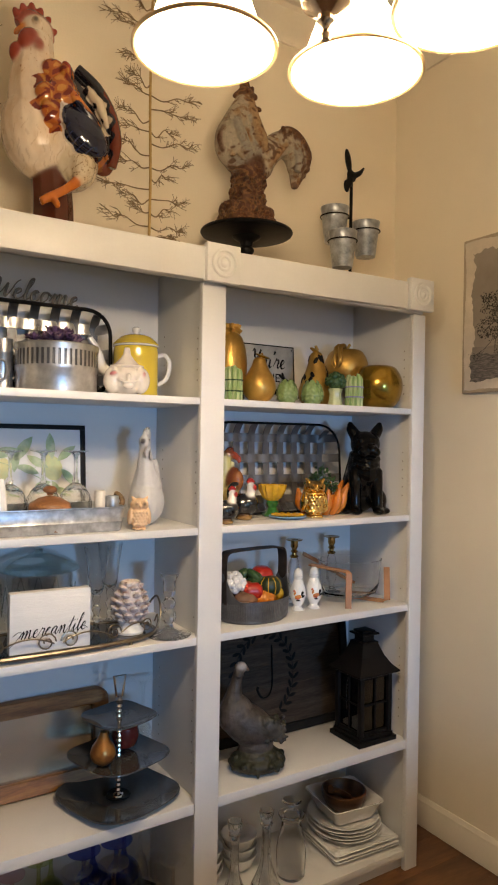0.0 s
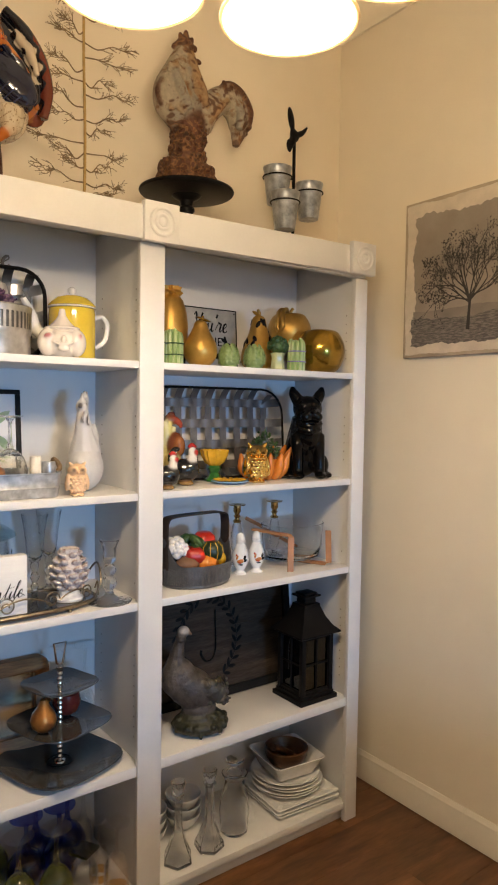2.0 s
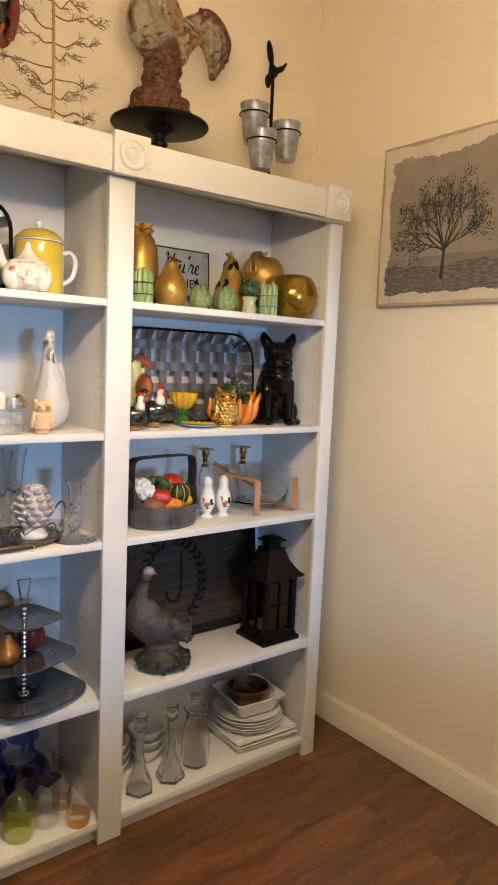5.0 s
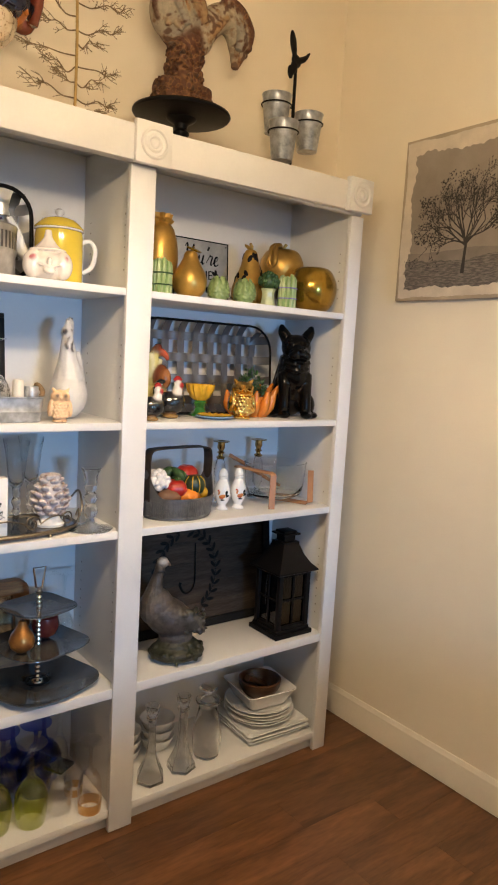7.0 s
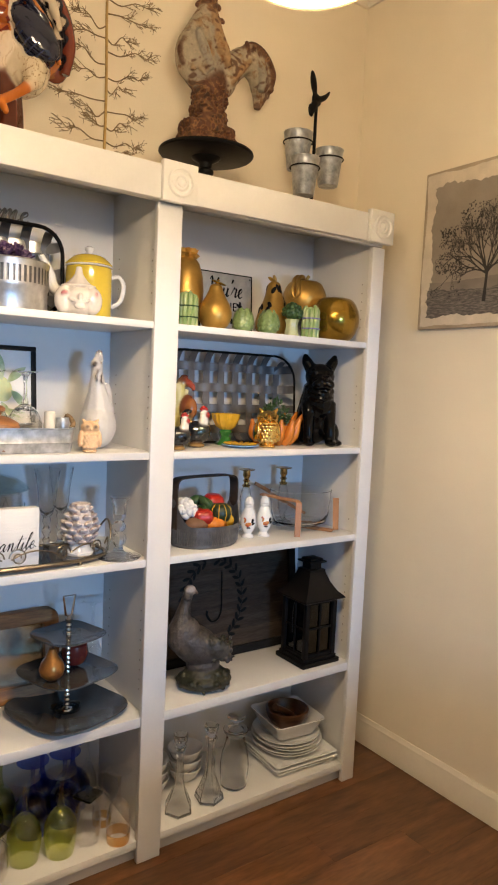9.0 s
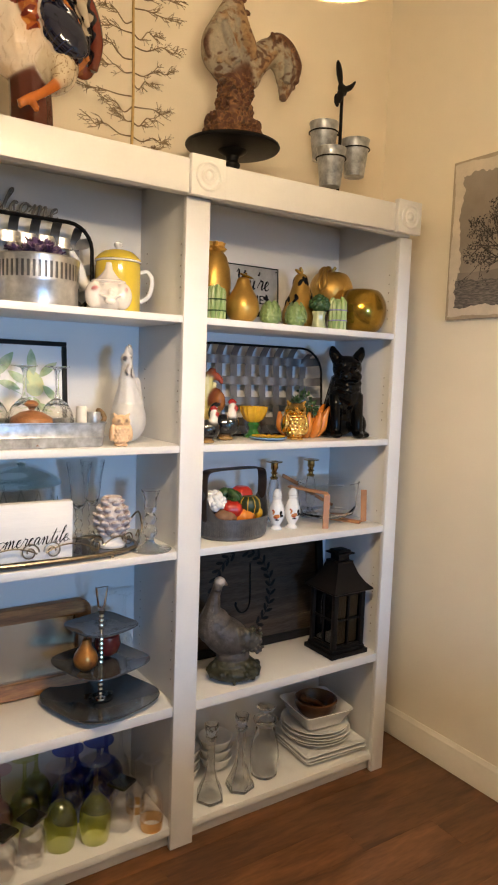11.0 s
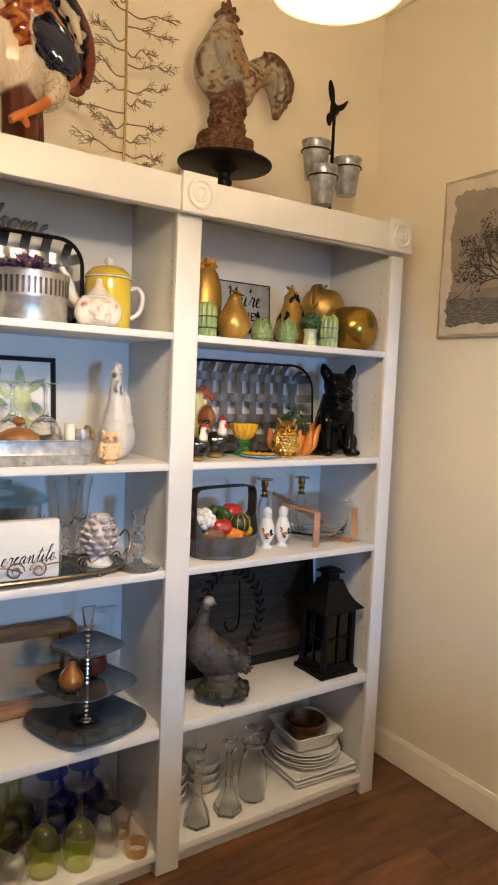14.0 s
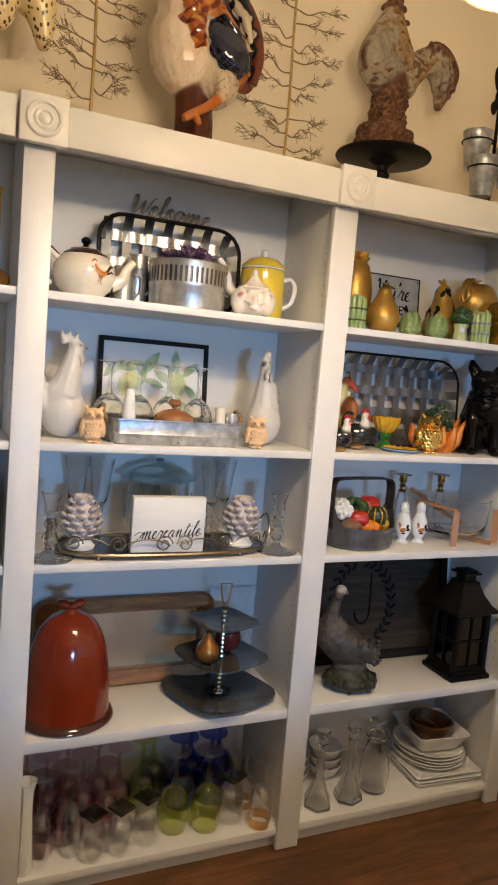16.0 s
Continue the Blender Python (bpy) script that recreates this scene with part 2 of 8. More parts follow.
M["panel"] = surf("cloudy_metal_panel", (0.46, 0.43, 0.36), 0.22, 0.9, var=0.14, scale=5, bump=0.02)
M["mirror"] = surf("tray_mirror", (0.22, 0.22, 0.215), 0.06, 1.0, var=0.08, scale=4, bump=0.01)
M["pewter"] = surf("pewter_wire", (0.24, 0.205, 0.155), 0.35, 0.9, var=0.25, scale=20, bump=0.1)
M["rust"] = surf("rusty_iron", (0.12, 0.055, 0.025), 0.75, 0.1, var=0.4, scale=16, bump=0.8, bscale=45)
M["gold_wire"] = surf("gold_wire", (0.55, 0.37, 0.14), 0.4, 0.8, var=0.2, scale=20, bump=0.05)
M["twig"] = surf("glitter_twig", (0.24, 0.165, 0.085), 0.5, 0.4, var=0.35, scale=40, bump=0.3)
M["purple"] = surf("dried_purple_petals", (0.10, 0.045, 0.13), 0.7, var=0.5, scale=60, bump=0.2, second=(0.36, 0.24, 0.26), cut=(0.45, 0.7))
M["leafy"] = surf("leaf_green_paint", (0.33, 0.46, 0.26), 0.6, var=0.3, scale=30, bump=0.05, second=(0.62, 0.70, 0.50), cut=(0.40, 0.65))
M["lemon"] = surf("lemon_paint", (0.74, 0.70, 0.34), 0.6, var=0.2, scale=14, bump=0.03, second=(0.56, 0.64, 0.34), cut=(0.4, 0.65))
M["rope"] = surf("jute_rope", (0.24, 0.15, 0.07), 0.85, var=0.3, scale=60, bump=0.6, bscale=160)
M["wax"] = surf("ivory_wax", (0.72, 0.68, 0.58), 0.45, var=0.06, bump=0.03)
M["canvas"] = surf("aged_canvas", (0.46, 0.37, 0.26), 0.75, var=0.15, scale=7, bump=0.15, bscale=300)
M["canvas_light"] = surf("pale_canvas", (0.66, 0.575, 0.46), 0.75, var=0.14, scale=9, bump=0.15, bscale=300)
M["sepia_mid"] = surf("sepia_mid", (0.24, 0.205, 0.17), 0.75, var=0.2, scale=9, bump=0.15, bscale=300)
M["sepia_sky"] = surf("sepia_sky", (0.27, 0.225, 0.18), 0.75, var=0.18, scale=5, bump=0.15, bscale=300, second=(0.38, 0.325, 0.265), cut=(0.35, 0.75))
M["sepia_field"] = surf("sepia_field", (0.10, 0.088, 0.08), 0.75, var=0.35, scale=40, bump=0.15, bscale=300, stretch=(1, 1, 5), second=(0.23, 0.20, 0.175), cut=(0.42, 0.62))
M["sepia_dark"] = surf("sepia_tree", (0.035, 0.03, 0.027), 0.75, var=0.3, scale=40, bump=0.1, bscale=300)
M["paint"] = surf("painted_ceramic", (1, 1, 1), 0.14, var=0.10, scale=22, bump=0.10, bscale=45, coat=0.3, attr=True)
M["paint_matt"] = surf("painted_resin", (0.9, 0.9, 0.9), 0.5, var=0.4, scale=45, bump=0.8, bscale=90, attr=True, second=(0.42, 0.40, 0.36), cut=(0.42, 0.66))
M["paint_rust"] = surf("weathered_iron", (1.15, 1.15, 1.12), 0.75, var=0.45, scale=34, bump=0.9, bscale=70, attr=True, second=(0.62, 0.36, 0.17), cut=(0.52, 0.70))
M["rooster_glaze"] = surf("rooster_glaze", (1, 1, 1), 0.13, var=0.22, scale=13, bump=0.14, bscale=38, coat=0.45, attr=True, stretch=(1, 1, 0.55), second=(0.84, 0.72, 0.60), cut=(0.48, 0.72))
M["crystal"], cn, cl, cb = principled("cut_crystal")
cb.inputs["Transmission Weight"].default_value, cb.inputs["Roughness"].default_value, cb.inputs["IOR"].default_value = 1.0, 0.02, 1.29
cb.inputs["Base Color"].default_value = (0.99, 0.992, 0.99, 1)
cut, cut_bump, cut_at = cn.new("ShaderNodeTexVoronoi"), cn.new("ShaderNodeBump"), cn.new("ShaderNodeTexCoord")
cut.inputs["Scale"].default_value = 75.0
cut_bump.inputs["Strength"].default_value, cut_bump.inputs["Distance"].default_value = 0.35, 0.004
cl.new(cut_at.outputs["Object"], cut.inputs["Vector"])
cl.new(cut.outputs["Distance"], cut_bump.inputs["Height"])
cl.new(cut_bump.outputs[0], cb.inputs["Normal"])
bright, straight = cn.new("ShaderNodeMixShader"), cn.new("ShaderNodeBsdfTransparent")
bright.inputs[0].default_value = 0.10
cl.new(cb.outputs[0], bright.inputs[1])
cl.new(straight.outputs[0], bright.inputs[2])
cl.new(bright.outputs[0], cn["Material Output"].inputs[0])
M["plain_crystal"], _, _, pb = principled("plain_thick_glass")
pb.inputs["Transmission Weight"].default_value, pb.inputs["Roughness"].default_value, pb.inputs["IOR"].default_value = 1.0, 0.02, 1.22
pb.inputs["Base Color"].default_value = (0.99, 0.992, 0.99, 1)
M["clear"] = glass("clear_glass", (0.985, 0.990, 0.987), face=0.06, wavy=0.12)
M["smoke"] = glass("grey_glass", (0.965, 0.975, 0.98), face=0.05)
M["pink"] = glass("pink_glass", (0.93, 0.77, 0.80), face=0.08, wavy=0.25, rough=0.035)
M["cobalt"] = glass("cobalt_glass", (0.32, 0.42, 0.85), face=0.05, wavy=0.12, rough=0.03)
M["lime"] = glass("green_glass", (0.89, 0.91, 0.64), face=0.05, wavy=0.12, rough=0.03)
M["footed_clear"] = glass("plain_footed_glass", (0.975, 0.965, 0.960), face=0.08, wavy=0.12, rough=0.03)
# the dark tint stands in for the shade inside the lantern
M["lantern_glass"] = glass("dim_tinted_lantern_glass", (0.12, 0.12, 0.115), face=0.02)
M["darkfoot"] = glass("dark_green_foot", (0.30, 0.33, 0.28), face=0.09)
M["amber"] = glass("amber_glass", (0.95, 0.74, 0.44), face=0.07, rough=0.07, milk=0.06)
M["teal"] = glass("green_lid_glass", (0.74, 0.80, 0.78), face=0.06)
for dull in ("black_metal", "black_wood", "black_glaze", "sign_wood", "ink"):
    M[dull].node_tree.nodes["Principled BSDF"].inputs["Specular IOR Level"].default_value = 0.13
M["shade"] = glow("lit_opal_glass", (1.0, 0.81, 0.57), 50.0)
on, ol = M["shade"].node_tree.nodes, M["shade"].node_tree.links
opal, clear_part = on.new("ShaderNodeMixShader"), on.new("ShaderNodeBsdfTransparent")
opal.inputs[0].default_value = 0.64  # thin opal glass lets part of the bulb's light straight through
ol.new(on["Principled BSDF"].outputs[0], opal.inputs[1])
ol.new(clear_part.outputs[0], opal.inputs[2])
ol.new(opal.outputs[0], on["Material Output"].inputs[0])
M["bulb"] = glow("lit_bulb", (1.0, 0.80, 0.52), 12.0)


# ---- mesh helpers ----
def part(name, bm, material, parent=None, label="", smooth=True, angle=40):
    """One mesh object out of a bmesh, under a thing or a part."""
    bmesh.ops.recalc_face_normals(bm, faces=bm.faces)
    if bm.verts.layers.float_color:
        angle = 80
    me = bpy.data.meshes.new(name)
    bm.to_mesh(me)
    bm.free()
    me.materials.append(material if not isinstance(material, str) else M[material])
    if smooth:
        me.shade_smooth()
        me.set_sharp_from_angle(angle=radians(angle))
    ob = new(name, me)
    ob.parent = parent
    if label:
        ob["label"] = label
    return ob


def thing(name, label, category, m=None, group="", kind=""):
    ob = tagged(new(name), label, category, group, kind)
    ob.empty_display_size = 0.05
    ob.matrix_world = m or Matrix()
    return ob


def solo(name, bm, material, m, label, category, group="", kind="", smooth=True, angle=40):
    ob = part(name, bm, material, None, label, smooth, angle)
    ob.matrix_world = m
    return tagged(ob, label, category, group, kind)


def box(bm, c, s, bevel=0.0, rot=None, seg=2):
    m = Matrix.Translation(c) @ (rot or Matrix()) @ Matrix.Diagonal((*s, 1))
    vs = bmesh.ops.create_cube(bm, size=1, matrix=m)["verts"]
    if bevel:
        es = list({e for v in vs for e in v.link_edges})
        bmesh.ops.bevel(bm, geom=es, offset=bevel, segments=seg, affect="EDGES", profile=0.5)
    return bm


def boxes(*items, bevel=0.0):
    bm = bmesh.new()
    for c, s in items:
        box(bm, c, s, bevel)
    return bm


def span(x0, x1, y0, y1, z0, z1, bevel=0.0, bm=None):
    bm = bm or bmesh.new()
    return box(bm, ((x0 + x1) / 2, (y0 + y1) / 2, (z0 + z1) / 2), (x1 - x0, y1 - y0, z1 - z0), bevel)


def lathe(profile, n=32, bm=None, c=(0, 0, 0), sx=1.0, sy=1.0, wave=None, m=None):
    """Turns a profile of (radius, height) round z. wave(angle, k) scales the radius."""
    bm = bm or bmesh.new()
    rings = []
    for k, (r, z) in enumerate(profile):
        if r < 1e-6:
            rings.append([bm.verts.new((c[0], c[1], c[2] + z))])
            continue
        ring = []
        for i in range(n):
            a = 2 * math.pi * i / n
            q = r * (wave(a, k / (len(profile) - 1)) if wave else 1)
            ring.append(bm.verts.new((c[0] + q * sx * math.cos(a), c[1] + q * sy * math.sin(a), c[2] + z)))
        rings.append(ring)
    for a, b in zip(rings, rings[1:]):
        for i in range(n):
            j = (i + 1) % n
            if len(a) == 1 and len(b) == 1:
                continue
            if len(a) == 1:
                bm.faces.new((a[0], b[i], b[j]))
            elif len(b) == 1:
                bm.faces.new((a[i], a[j], b[0]))
            else:
                bm.faces.new((a[i], a[j], b[j], b[i]))
    if m is not None:
        for v in (v for r in rings for v in r):
            v.co = m @ v.co
    return bm


def smooth_path(pts, per=6, closed=False):
    """Catmull-Rom through the points."""
    p = [Vector(q) for q in pts]
    out, n = [], len(p)
    for i in range(n if closed else n - 1):
        a = p[(i - 1) % n] if closed or i else p[0] * 2 - p[1]
        b, c = p[i], p[(i + 1) % n]
        d = p[(i + 2) % n] if closed or i + 2 < n else p[-1] * 2 - p[-2]
        for k in range(per):
            t = k / per
            out.append(0.5 * (2 * b + (c - a) * t + (2 * a - 5 * b + 4 * c - d) * t * t + (3 * b - a - 3 * c + d) * t**3))
    if not closed:
        out.append(p[-1])
    return out


def tube(bm, pts, r, n=8, closed=False, flat=1.0):
    """A round bar along points; r may be one radius or one for each point (stretched over them)."""
    pts = [Vector(p) for p in pts]
    count = len(pts)
    radius = (lambda k: r) if not isinstance(r, (list, tuple)) else (lambda k: float(np.interp(k / max(1, count - 1), np.linspace(0, 1, len(r)), r)))
    rings, side = [], None
    for k, p in enumerate(pts):
        a = pts[(k - 1) % count] if closed or k else p
        b = pts[(k + 1) % count] if closed or k + 1 < count else p
        d = (b - a).normalized()
        if side is None:
            side = d.orthogonal().normalized()
        side = (side - d * side.dot(d)).normalized()
        up = d.cross(side)
        q = radius(k)
        rings.append([bm.verts.new(p + side * q * math.cos(2 * math.pi * i / n) + up * q * flat * math.sin(2 * math.pi * i / n)) for i in range(n)])
    pairs = list(zip(rings, rings[1:])) + ([(rings[-1], rings[0])] if closed else [])
    for a, b in pairs:
        for i in range(n):
            bm.faces.new((a[i], a[(i + 1) % n], b[(i + 1) % n], b[i]))
    if not closed:
        bm.faces.new(rings[0][::-1])
        bm.faces.new(rings[-1])
    return bm


def band(bm, pts, width, thick, up=(0, 0, 1)):
    """A flat strip along points, width across and thick along up x way."""
    pts, up = [Vector(p) for p in pts], Vector(up)
    rings = []
    for k, p in enumerate(pts):
        d = (pts[min(k + 1, len(pts) - 1)] - pts[max(k - 1, 0)]).normalized()
        u = (up - d * up.dot(d)).normalized()
        s = d.cross(u)
        rings.append([bm.verts.new(p + u * width / 2 * a + s * thick / 2 * b) for a, b in ((-1, -1), (1, -1), (1, 1), (-1, 1))])
    for a, b in zip(rings, rings[1:]):
        for i in range(4):
            bm.faces.new((a[i], a[(i + 1) % 4], b[(i + 1) % 4], b[i]))
    bm.faces.new(rings[0][::-1])
    bm.faces.new(rings[-1])
    return bm


def ell(bm, c, s, rot=None, u=16, v=12, m=None):
    """An ellipsoid of radii s at c, turned by rot, then moved by m."""
    t = (m or Matrix()) @ Matrix.Translation(c) @ (rot or Matrix()) @ Matrix.Diagonal((*s, 1))
    top, bottom = bm.verts.new(t @ Vector((0, 0, 1))), bm.verts.new(t @ Vector((0, 0, -1)))
    rings = []
    for j in range(1, v):
        z, q = math.cos(math.pi * j / v), math.sin(math.pi * j / v)
        rings.append([bm.verts.new(t @ Vector((q * math.cos(2 * math.pi * i / u), q * math.sin(2 * math.pi * i / u), z))) for i in range(u)])
    for i in range(u):
        k = (i + 1) % u
        bm.faces.new((top, rings[0][i], rings[0][k]))
        bm.faces.new((bottom, rings[-1][k], rings[-1][i]))
        for a, b in zip(rings, rings[1:]):
            bm.faces.new((a[i], b[i], b[k], a[k]))
    return bm


def sleek(profile, per=4):
    """A rounder run of the same profile."""
    return [(max(0.0, p.x), p.z) for p in smooth_path([(r, 0, z) for r, z in profile], per)]


def rot(x=0, y=0, z=0):
    return Euler((radians(x), radians(y), radians(z))).to_matrix().to_4x4()


def plate_shape(bm, outline, thick, m=None):
    """A flat piece of the outline's shape in x and z, thick along y."""
    m = m or Matrix()
    front = [bm.verts.new(m @ Vector((x, -thick / 2, z))) for x, z in outline]
    back = [bm.verts.new(m @ Vector((x, thick / 2, z))) for x, z in outline]
    bm.faces.new(front)
    bm.faces.new(back[::-1])
    n = len(outline)
    for i in range(n):
        bm.faces.new((front[i], back[i], back[(i + 1) % n], front[(i + 1) % n]))
    return bm


def pieces(name, bm, material, parent, places):
    """Alike pieces on one shared mesh, each an object of its own under its thing."""
    one = part(name, bm, material, parent)
    one.matrix_local = places[0]
    for m in places[1:]:
        ob = new(name, one.data)
        ob.parent = parent
        ob.matrix_local = m


def words(name, text, size, material, parent, m, thick=0.0008, shear=0.0, label="", spacing=1.0, heavy=0.0):
    """Raised lettering in the built-in font, standing in x and z."""
    cu = bpy.data.curves.new(name, "FONT")
    cu.body, cu.size, cu.extrude, cu.shear = text, size, thick, shear
    cu.align_x, cu.align_y, cu.space_character, cu.offset = "CENTER", "CENTER", spacing, heavy
    tmp = new(name, cu)
    me = bpy.data.meshes.new_from_object(tmp.evaluated_get(bpy.context.evaluated_depsgraph_get()))
    bpy.data.objects.remove(tmp)
    me.transform(rot(90))
    me.materials.clear()
    me.materials.append(M[material])
    ob = new(name, me)
    ob.parent = parent
    ob.matrix_local = m
    if label:
        ob["label"] = label
    return ob


STROKES = {
    "m": (1.45, [[(0, 0.2), (0.15, 0.75), (0.25, 0.95), (0.3, 0.6), (0.3, 0)], [(0.3, 0.1), (0.5, 0.85), (0.65, 0.95), (0.7, 0.6), (0.7, 0)], [(0.7, 0.1), (0.9, 0.85), (1.05, 0.95), (1.1, 0.5), (1.15, 0.1), (1.3, 0), (1.45, 0.2)]]),
    "n": (1.05, [[(0, 0.2), (0.15, 0.75), (0.25, 0.95), (0.3, 0.6), (0.3, 0)], [(0.3, 0.1), (0.5, 0.85), (0.65, 0.95), (0.7, 0.5), (0.75, 0.1), (0.9, 0), (1.05, 0.2)]]),
    "e": (0.70, [[(0, 0.2), (0.3, 0.45), (0.5, 0.7), (0.4, 0.95), (0.2, 0.8), (0.15, 0.4), (0.3, 0.05), (0.55, 0.05), (0.7, 0.2)]]),
    "r": (0.80, [[(0, 0.2), (0.2, 0.8), (0.28, 1.05), (0.35, 0.9), (0.55, 0.92), (0.6, 0.7), (0.55, 0.3), (0.65, 0.03), (0.8, 0.2)]]),
    "c": (0.70, [[(0, 0.2), (0.3, 0.7), (0.5, 0.85), (0.35, 0.97), (0.18, 0.8), (0.1, 0.4), (0.25, 0.05), (0.5, 0.05), (0.7, 0.2)]]),
    "a": (0.88, [[(0.6, 0.8), (0.4, 0.98), (0.15, 0.7), (0.1, 0.3), (0.25, 0.03), (0.45, 0.25), (0.62, 0.9)], [(0.62, 0.9), (0.6, 0.3), (0.7, 0.03), (0.88, 0.2)]]),
    "t": (0.68, [[(0, 0.2), (0.3, 1.0), (0.42, 1.8), (0.35, 1.0), (0.33, 0.3), (0.45, 0.03), (0.68, 0.2)], [(0.1, 1.25), (0.75, 1.35)]]),
    "i": (0.50, [[(0, 0.2), (0.2, 0.9), (0.2, 0.3), (0.3, 0.03), (0.5, 0.2)], [(0.27, 1.30), (0.33, 1.42)]]),
    "l": (0.55, [[(0, 0.2), (0.3, 1.1), (0.45, 1.8), (0.34, 2.05), (0.22, 1.6), (0.2, 0.4), (0.32, 0.03), (0.55, 0.2)]]),
    "o": (0.75, [[(0.45, 0.95), (0.2, 0.85), (0.1, 0.4), (0.25, 0.03), (0.5, 0.2), (0.58, 0.6), (0.45, 0.95), (0.6, 0.80), (0.78, 0.70)]]),
    "u": (0.98, [[(0, 0.2), (0.2, 0.9), (0.2, 0.3), (0.35, 0.03), (0.6, 0.3), (0.7, 0.92)], [(0.7, 0.92), (0.68, 0.3), (0.8, 0.03), (0.98, 0.2)]]),
    "W": (1.45, [[(0, 1.4), (0.15, 1.7), (0.28, 1.4), (0.33, 0.6), (0.42, 0.03), (0.68, 0.6), (0.88, 1.3), (0.9, 0.6), (1.02, 0.03), (1.25, 0.6), (1.42, 1.4), (1.65, 1.75)]]),
    "Y": (0.95, [[(0, 1.6), (0.15, 1.95), (0.3, 1.6), (0.35, 1.2), (0.55, 1.0), (0.8, 1.3), (1.0, 1.9)], [(1.0, 1.9), (0.8, 0.9), (0.6, 0), (0.35, -0.55), (0.15, -0.3), (0.5, 0.1), (0.95, 0.35)]]),
    "'": (0.22, [[(0.16, 1.85), (0.08, 1.45)]]),
}


def script(text, size, r, slant=0.25, depth=0.2, tail=()):
    """Joined brush lettering, standing in x and z, centred in x on its baseline; down strokes are the heavier ones."""
    bm, x = bmesh.new(), -size * sum(STROKES[c][0] for c in text) / 2
    for k, c in enumerate(text):
        width, strokes = STROKES[c]
        for pts in strokes + ([list(tail)] if tail and k == 0 else []):
            path = smooth_path([(x + size * (a + slant * b), 0, size * b) for a, b in pts], 5)
            radii = [r * (1.35 if path[min(i + 1, len(path) - 1)].z < path[max(i - 1, 0)].z - 1e-5 else 0.6) for i in range(len(path))]
            radii = [sum(radii[max(0, i - 2):i + 3]) / len(radii[max(0, i - 2):i + 3]) for i in range(len(radii))]
            tube(bm, path, radii, 6)
        x += size * width
    for v in bm.verts:
        v.co.y *= depth
    return bm


def sculpt(comps, voxel=0.004, smooth=4, brush=None):
    """One closed skin over overlapping rounded forms; each form lends its colour to the skin near it.
    Forms: ("e", centre, radii, turn, colour) or ("t", points, radii, colour)."""
    bm = bmesh.new()
    marks = []
    for f in comps:
        if f[0] == "e":
            ell(bm, f[1], f[2], f[3], 20, 14)
            inv = (Matrix.Translation(f[1]) @ (f[3] or Matrix()) @ Matrix.Diagonal((*f[2], 1))).inverted()
            marks.append(("e", np.array(inv), min(f[2]), f[4]))
        else:
            pts = smooth_path(f[1], 5)
            tube(bm, pts, f[2], 10)
            marks.append(("t", np.array([tuple(p) for p in pts]), np.interp(np.linspace(0, 1, len(pts)), np.linspace(0, 1, len(f[2])), f[2]), f[3]))
    me = bpy.data.meshes.new("form")
    bm.to_mesh(me)
    bm.free()
    tmp = new("form", me)
    mod = tmp.modifiers.new("skin", "REMESH")
    mod.mode, mod.voxel_size = "VOXEL", voxel
    ev = tmp.evaluated_get(bpy.context.evaluated_depsgraph_get())
    skin = bpy.data.meshes.new_from_object(ev)
    bpy.data.objects.remove(tmp)
    out = bmesh.new()
    out.from_mesh(skin)
    for _ in range(smooth):
        bmesh.ops.smooth_vert(out, verts=out.verts, factor=0.5, use_axis_x=True, use_axis_y=True, use_axis_z=True)
    co = np.array([tuple(v.co) for v in out.verts])
    dist, cols = [], []
    for kind, a, b, colour in marks:
        if kind == "e":
            q = np.c_[co, np.ones(len(co))] @ a.T
            dist.append((np.linalg.norm(q[:, :3], axis=1) - 1) * b)
        else:
            d = np.linalg.norm(co[:, None] - a[None], axis=2) - b[None]
            dist.append(d.min(axis=1))
        cols.append(colour)
    w = np.exp(-np.array(dist).T / (voxel * 0.7) + np.array(dist).T.min(axis=1, keepdims=True) / (voxel * 0.7))
    w /= w.sum(axis=1, keepdims=True)
    paint = w @ np.array(cols)
    if brush:
        paint = brush(co, paint)
    layer = out.verts.layers.float_color.new("paint")
    for v, p in zip(out.verts, paint):
        v[layer] = (*p, 1)
    return out


# ---- the room ----
def slab(name, x0, x1, y0, y1, z0, z1, material, label, category):
    ob = part(name, span(x0, x1, y0, y1, z0, z1), material, None, label, False)
    return tagged(ob, label, category, kind="structure")


slab("wall_north", LEFT_X - 0.12, WALL_X + 0.12, WALL_Y, WALL_Y + 0.12, 0, CEIL, "wall", "warm beige painted wall behind the bookcase", "wall")
slab("wall_east", WALL_X, WALL_X + 0.12, SOUTH_Y - 0.12, WALL_Y, 0, CEIL, "wall", "warm beige painted side wall", "wall")
slab("wall_west", LEFT_X - 0.12, LEFT_X, SOUTH_Y - 0.12, WALL_Y, 0, CEIL, "wall", "plain beige wall closing the room", "wall")
# the south wall is unseen; its small window opening is inferred from that daylight
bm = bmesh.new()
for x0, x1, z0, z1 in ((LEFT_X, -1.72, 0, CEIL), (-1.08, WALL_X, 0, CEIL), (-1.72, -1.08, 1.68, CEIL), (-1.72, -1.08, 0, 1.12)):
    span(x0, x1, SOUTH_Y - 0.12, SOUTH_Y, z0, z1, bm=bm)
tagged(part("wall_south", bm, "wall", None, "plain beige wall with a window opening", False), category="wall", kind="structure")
# unseen wall, added only to block the window lamp below the lower shelves
slab("wall_low", -3.8, WALL_X, -2.42, -2.30, 0, 0.83, "wall", "unseen low wall added to keep daylight off the bottom shelf", "wall")
